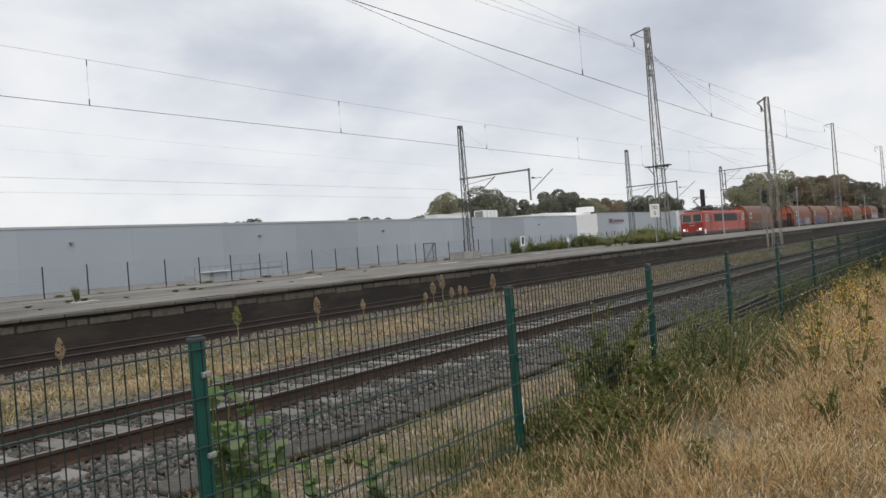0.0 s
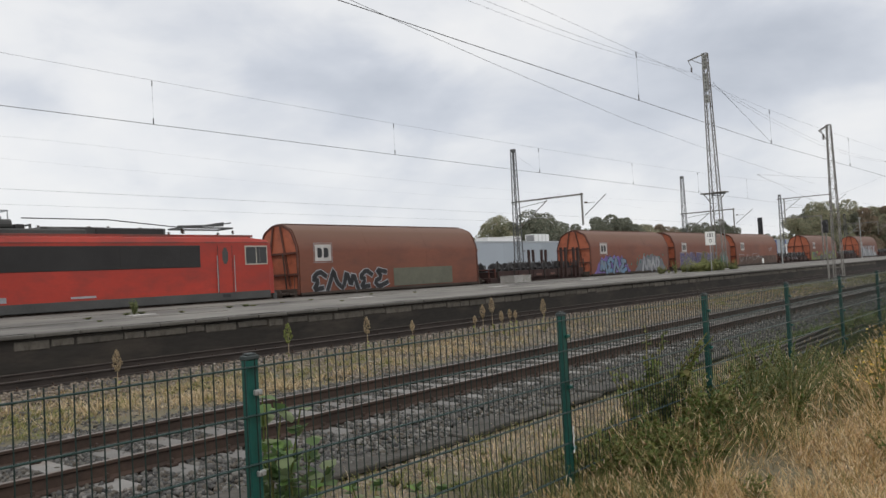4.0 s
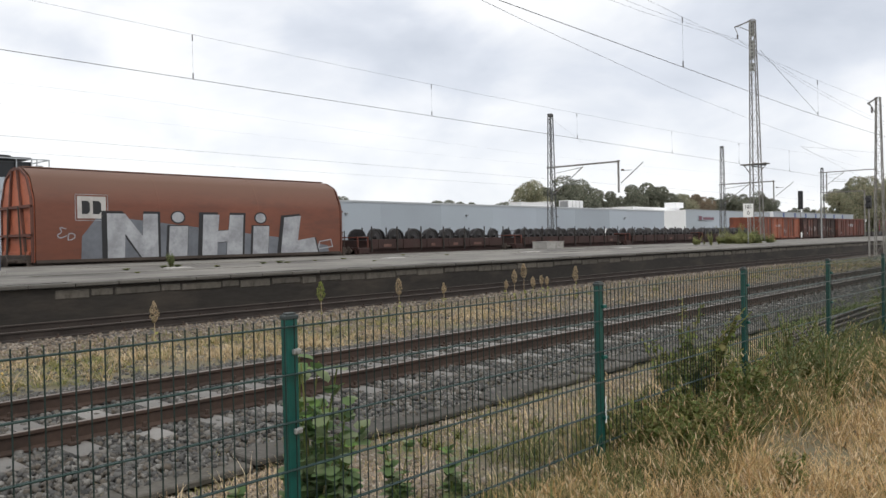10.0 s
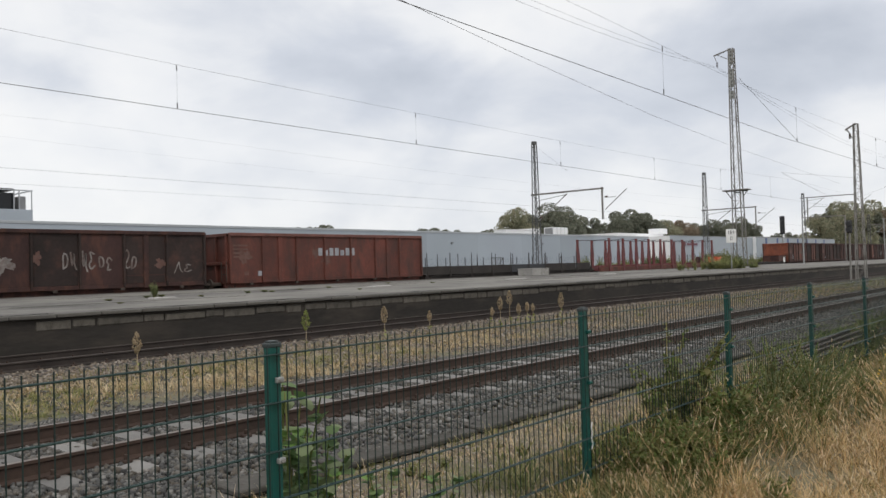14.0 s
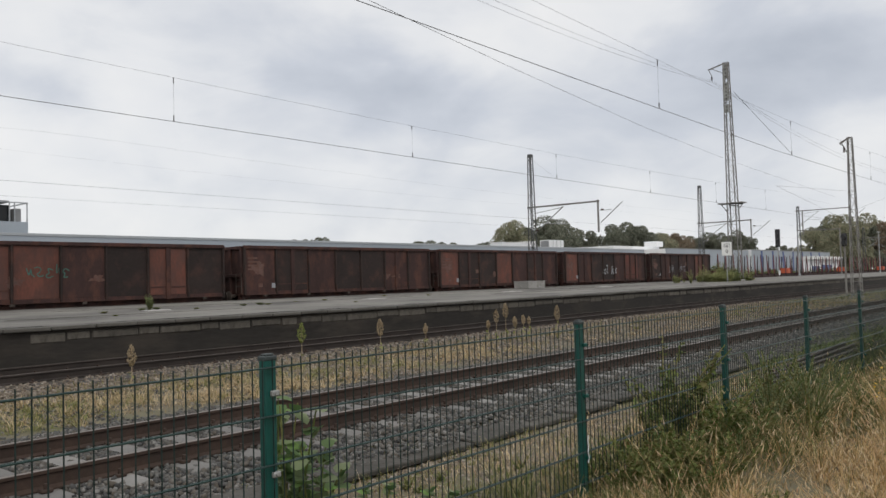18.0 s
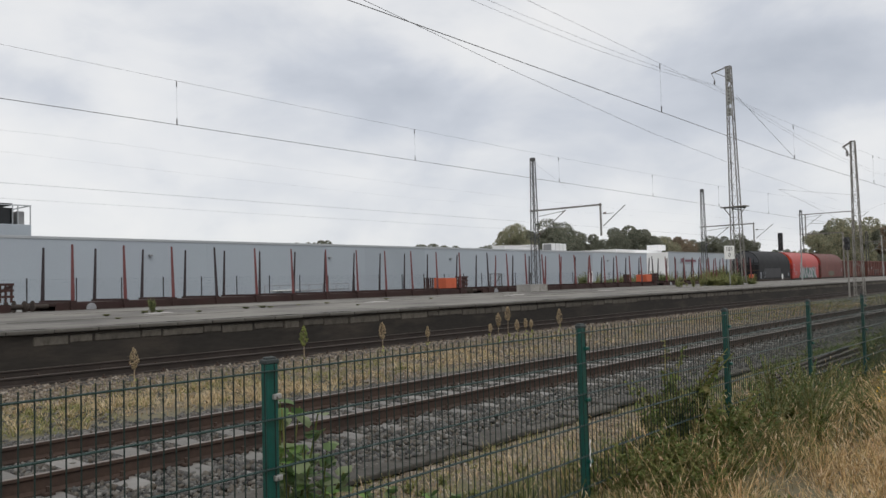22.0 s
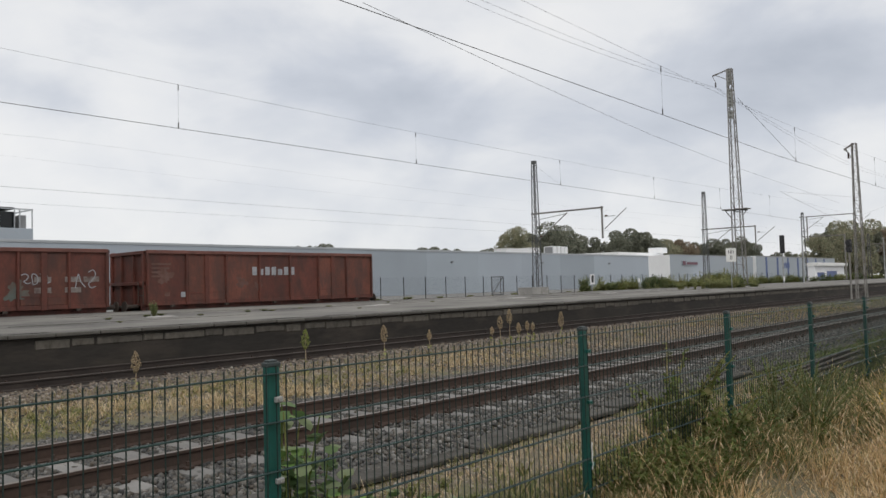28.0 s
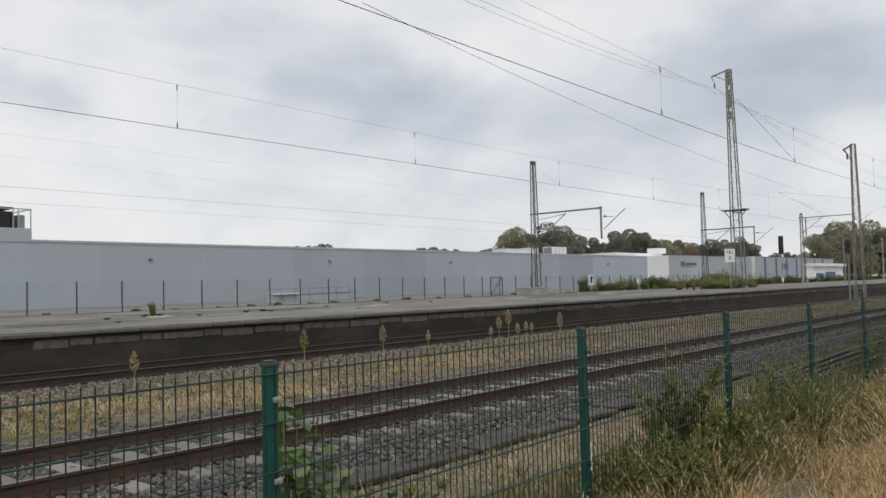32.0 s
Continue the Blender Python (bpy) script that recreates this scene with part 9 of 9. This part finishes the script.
def weeds():
    rng = random.Random(6)

    def put(name, label, kinds, k, x, y, s, group, z=None):
        t = thing(name, label, "weed", pose(x, y, (ground_z(y) if z is None else z) - 0.03, rng.uniform(-8, 8), rng.uniform(-8, 8), rng.uniform(0, 360)), group=group)
        m = Matrix.Diagonal((s, s, s * rng.uniform(0.85, 1.1), 1))
        tagged_part("stalk", kinds[k][0], None, t, at=m)
        tagged_part("foliage", kinds[k][1], None, t, at=m)

    for i in range(26):
        put("weed", "low green weed at the foot of the fence", WEED, rng.choice((0, 1, 3)), rng.uniform(4.65, 5.6), rng.uniform(2.15, 2.85), rng.uniform(0.3, 0.52), "weeds along the fence")
    for i in range(22):
        x = rng.uniform(4.9, 6.9)
        put("bramble", "dark green bramble sprawling through the fence", BRAMBLE, rng.randrange(2), x, rng.uniform(2.15, 3.0), rng.uniform(0.42, 0.72) * (0.65 if x < 5.4 else 1.0), "brambles along the fence")
    for i in range(20):
        x = rng.uniform(4.9, 8.0)
        put("weed", "bushy olive-green weed growing through the fence", WEED, rng.randrange(3), x, rng.uniform(2.0, 3.1), rng.uniform(0.4, 0.72) * (0.6 if x < 5.3 else 1.0), "weeds along the fence")
    for x, y, k in ((7.1, 2.35, 0.95), (7.6, 2.5, 1.0), (8.2, 2.4, 0.9), (7.4, 2.1, 0.75), (8.7, 2.55, 0.85), (7.9, 2.2, 0.8), (6.8, 2.75, 0.8), (9.1, 2.3, 0.7)):
        put("shrub", "grey-green feathery shrub beside a fence post", FERN, rng.randrange(2), x, y, k, "feathery shrubs along the fence")
    for x, y, k in ((6.0, 2.95, 0.9), (6.3, 3.0, 1.0), (6.55, 2.85, 0.95), (6.05, 2.4, 0.75)):
        put("weed", "tall leafy weed standing against the fence", WEED, 2, x, y, k, "weeds along the fence")
    for i in range(40):
        x = rng.uniform(8.3, 24)
        put("weed", "green weed in the dry grass", WEED, rng.randrange(4), x, rng.uniform(2.0, 3.6) - (0.4 if x > 12 else 0), rng.uniform(0.35, 0.65) * (1.25 if x > 13 else 0.8), "weeds along the fence")
    for i in range(34):
        k, y = rng.uniform(2.18, 2.9), rng.uniform(23.0, 25.4)
        put("weed", "tall yellow-green weed round the mast's foot", RANK, rng.randrange(2), k * y, y, rng.uniform(0.8, 1.7) * (1.15 if 2.42 < k < 2.66 else 0.7), "weeds on the platform", platform_z(y))
    for i in range(44):
        k, y = rng.uniform(1.72, 3.3), rng.uniform(35.0, 36.6)
        put("weed", "rank grey-green weed behind the main line", RANK if i % 2 else FERN, rng.randrange(2), k * y, y, rng.uniform(1.1, 2.3), "weeds behind the main line")
    for i in range(14):
        put("weed", "leafy weed in the dry grass", WEED, rng.choice((1, 3)), rng.uniform(3.4, 9), rng.uniform(0.6, 2.1), rng.uniform(0.3, 0.6), "weeds along the fence")
    for i in range(22):
        put("weed", "low green weed on the bare verge", WEED, 3, rng.uniform(1.2, 7), rng.uniform(2.95, 4.6), rng.uniform(0.25, 0.6), "weeds along the fence")
    for x, y, k, s in ((2.34, 3.0, 0, 0.95), (2.5, 3.05, 0, 0.8), (2.42, 3.25, 0, 0.86), (2.6, 3.2, 1, 1.3), (1.9, 3.15, 1, 1.0), (3.1, 3.2, 1, 0.8), (3.35, 3.0, 1, 0.8), (1.4, 3.2, 1, 0.9)):
        put("vine_plant", "bright green broad-leaved plant beside a fence post", VINE, k, x, y, s, "broad-leaved plants at the fence")


weeds()


def flower_spikes():
    """Tall flower spikes gone to seed between the tracks."""
    shape = [(0, 0, 0), (0.5, 0, 0.5), (-0.25, 0.43, 0.5), (-0.25, -0.43, 0.5), (0, 0, 1.0)]
    faces = [(0, 2, 1), (0, 3, 2), (0, 1, 3), (1, 2, 4), (2, 3, 4), (3, 1, 4)]
    rng = np.random.default_rng(50)
    for i, (x, tip, big, green) in enumerate(((6.94, 0.71, 0.36, False), (10.77, 0.87, 0.40, True), (13.14, 0.83, 0.38, False), (14.75, 0.62, 0.24, False), (17.36, 0.55, 0.2, False), (17.74, 0.84, 0.36, False), (18.19, 1.0, 0.4, False), (18.64, 0.6, 0.28, False), (19.07, 0.62, 0.26, False), (19.36, 0.56, 0.22, False), (20.92, 0.83, 0.46, False))):
        t = thing("flower_spike", "tall beige flower spike gone to seed" if not green else "tall yellow-green flower spike", "plant", (x, 13.3, -0.05), group="flower spikes between the tracks")
        h = tip + 0.05
        part("stem", Mesh().rod((0, 0, 0), (0.01, 0, h - 0.04), 0.008, 6, 0.005), M["plume"], t)
        n = 170
        u = rng.random(n)
        r = big * 0.19 * np.sin(np.pi * np.clip(u * 0.93 + 0.05, 0, 1)) ** 0.8 * (1.25 - 0.55 * u)
        a = rng.uniform(0, 6.28, n)
        at = np.stack([r * np.cos(a), r * np.sin(a), h - big + big * u], -1)
        m = turns(rng, n, 0.5, True) * np.stack([np.full(n, 0.022), np.full(n, 0.022), np.full(n, 0.05)], -1)[:, None, :]
        part("spike", cloud_mesh("spike", shape, faces, (m, at), M["plume_green" if green else "plume"]), None, t)
        lv = turns(rng, 7, 0.8) * 0.09
        tagged_part("foliage", cloud_mesh("leaves", LEAF_V, LEAF_F, (lv, np.stack([np.zeros(7), np.zeros(7), rng.uniform(0.05, 0.35, 7)], -1)), M["plume_green"]), None, t)


flower_spikes()


def yellow_flowers():
    rng = np.random.default_rng(61)
    petal_v = [(0, 0, 0)] + [(math.cos(2 * math.pi * i / 6), math.sin(2 * math.pi * i / 6), 0.25) for i in range(6)]
    petal_f = [(0, 1 + i, 1 + (i + 1) % 6) for i in range(6)]
    for k in range(26):
        if k < 20:
            x, y = rng.uniform(6.0, 20.0), 0
            y = x * rng.uniform(0.03, 0.19)
        else:
            x, y = rng.uniform(1.6, 3.4), rng.uniform(10.4, 11.2)
        h = rng.uniform(0.4, 0.75) if k < 20 else 0.2
        t = thing("yellow_flower", "yellow-flowered weed in the dry grass", "flower", (x, float(y), ground_z(y)), group="yellow flowers")
        stems = Mesh()
        tips = []
        for s in range(7):
            a, r = rng.uniform(0, 6.28), rng.uniform(0.02, 0.22)
            tip = (r * math.cos(a), r * math.sin(a), h * rng.uniform(0.75, 1.05))
            stems.rod((0, 0, -0.03), tip, 0.004, 4, 0.003)
            tips.append(tip)
        tagged_part("stalk", stems, M["weed"], t)
        lv = 46
        m = turns(rng, lv, 0.8) * rng.uniform(0.05, 0.1, lv)[:, None, None] * (h / 0.8)
        base = np.array(tips)[rng.integers(0, 7, lv)] * rng.uniform(0.1, 0.95, lv)[:, None]
        tagged_part("foliage", cloud_mesh("leaves", LEAF_V, LEAF_F, (m, base), M["weed"]), None, t)
        n = 120
        at = np.array(tips)[rng.integers(0, 7, n)] + rng.normal(0, 0.06, (n, 3))
        m = turns(rng, n, 0.4) * rng.uniform(0.006, 0.013, n)[:, None, None]
        part("blossoms", cloud_mesh("blossoms", petal_v, petal_f, (m, at), M["yellow"]), None, t, "clusters of small yellow blossoms")


yellow_flowers()


def motions():
    """The train runs steadily to the left along the main line."""
    for t, front in TRAIN:
        walk(t, [(0, pose(front, TRACK_3, RAIL)), (16, pose(front - SPEED * 16, TRACK_3, RAIL)), (32, pose(front - SPEED * 32, TRACK_3, RAIL))])


motions()
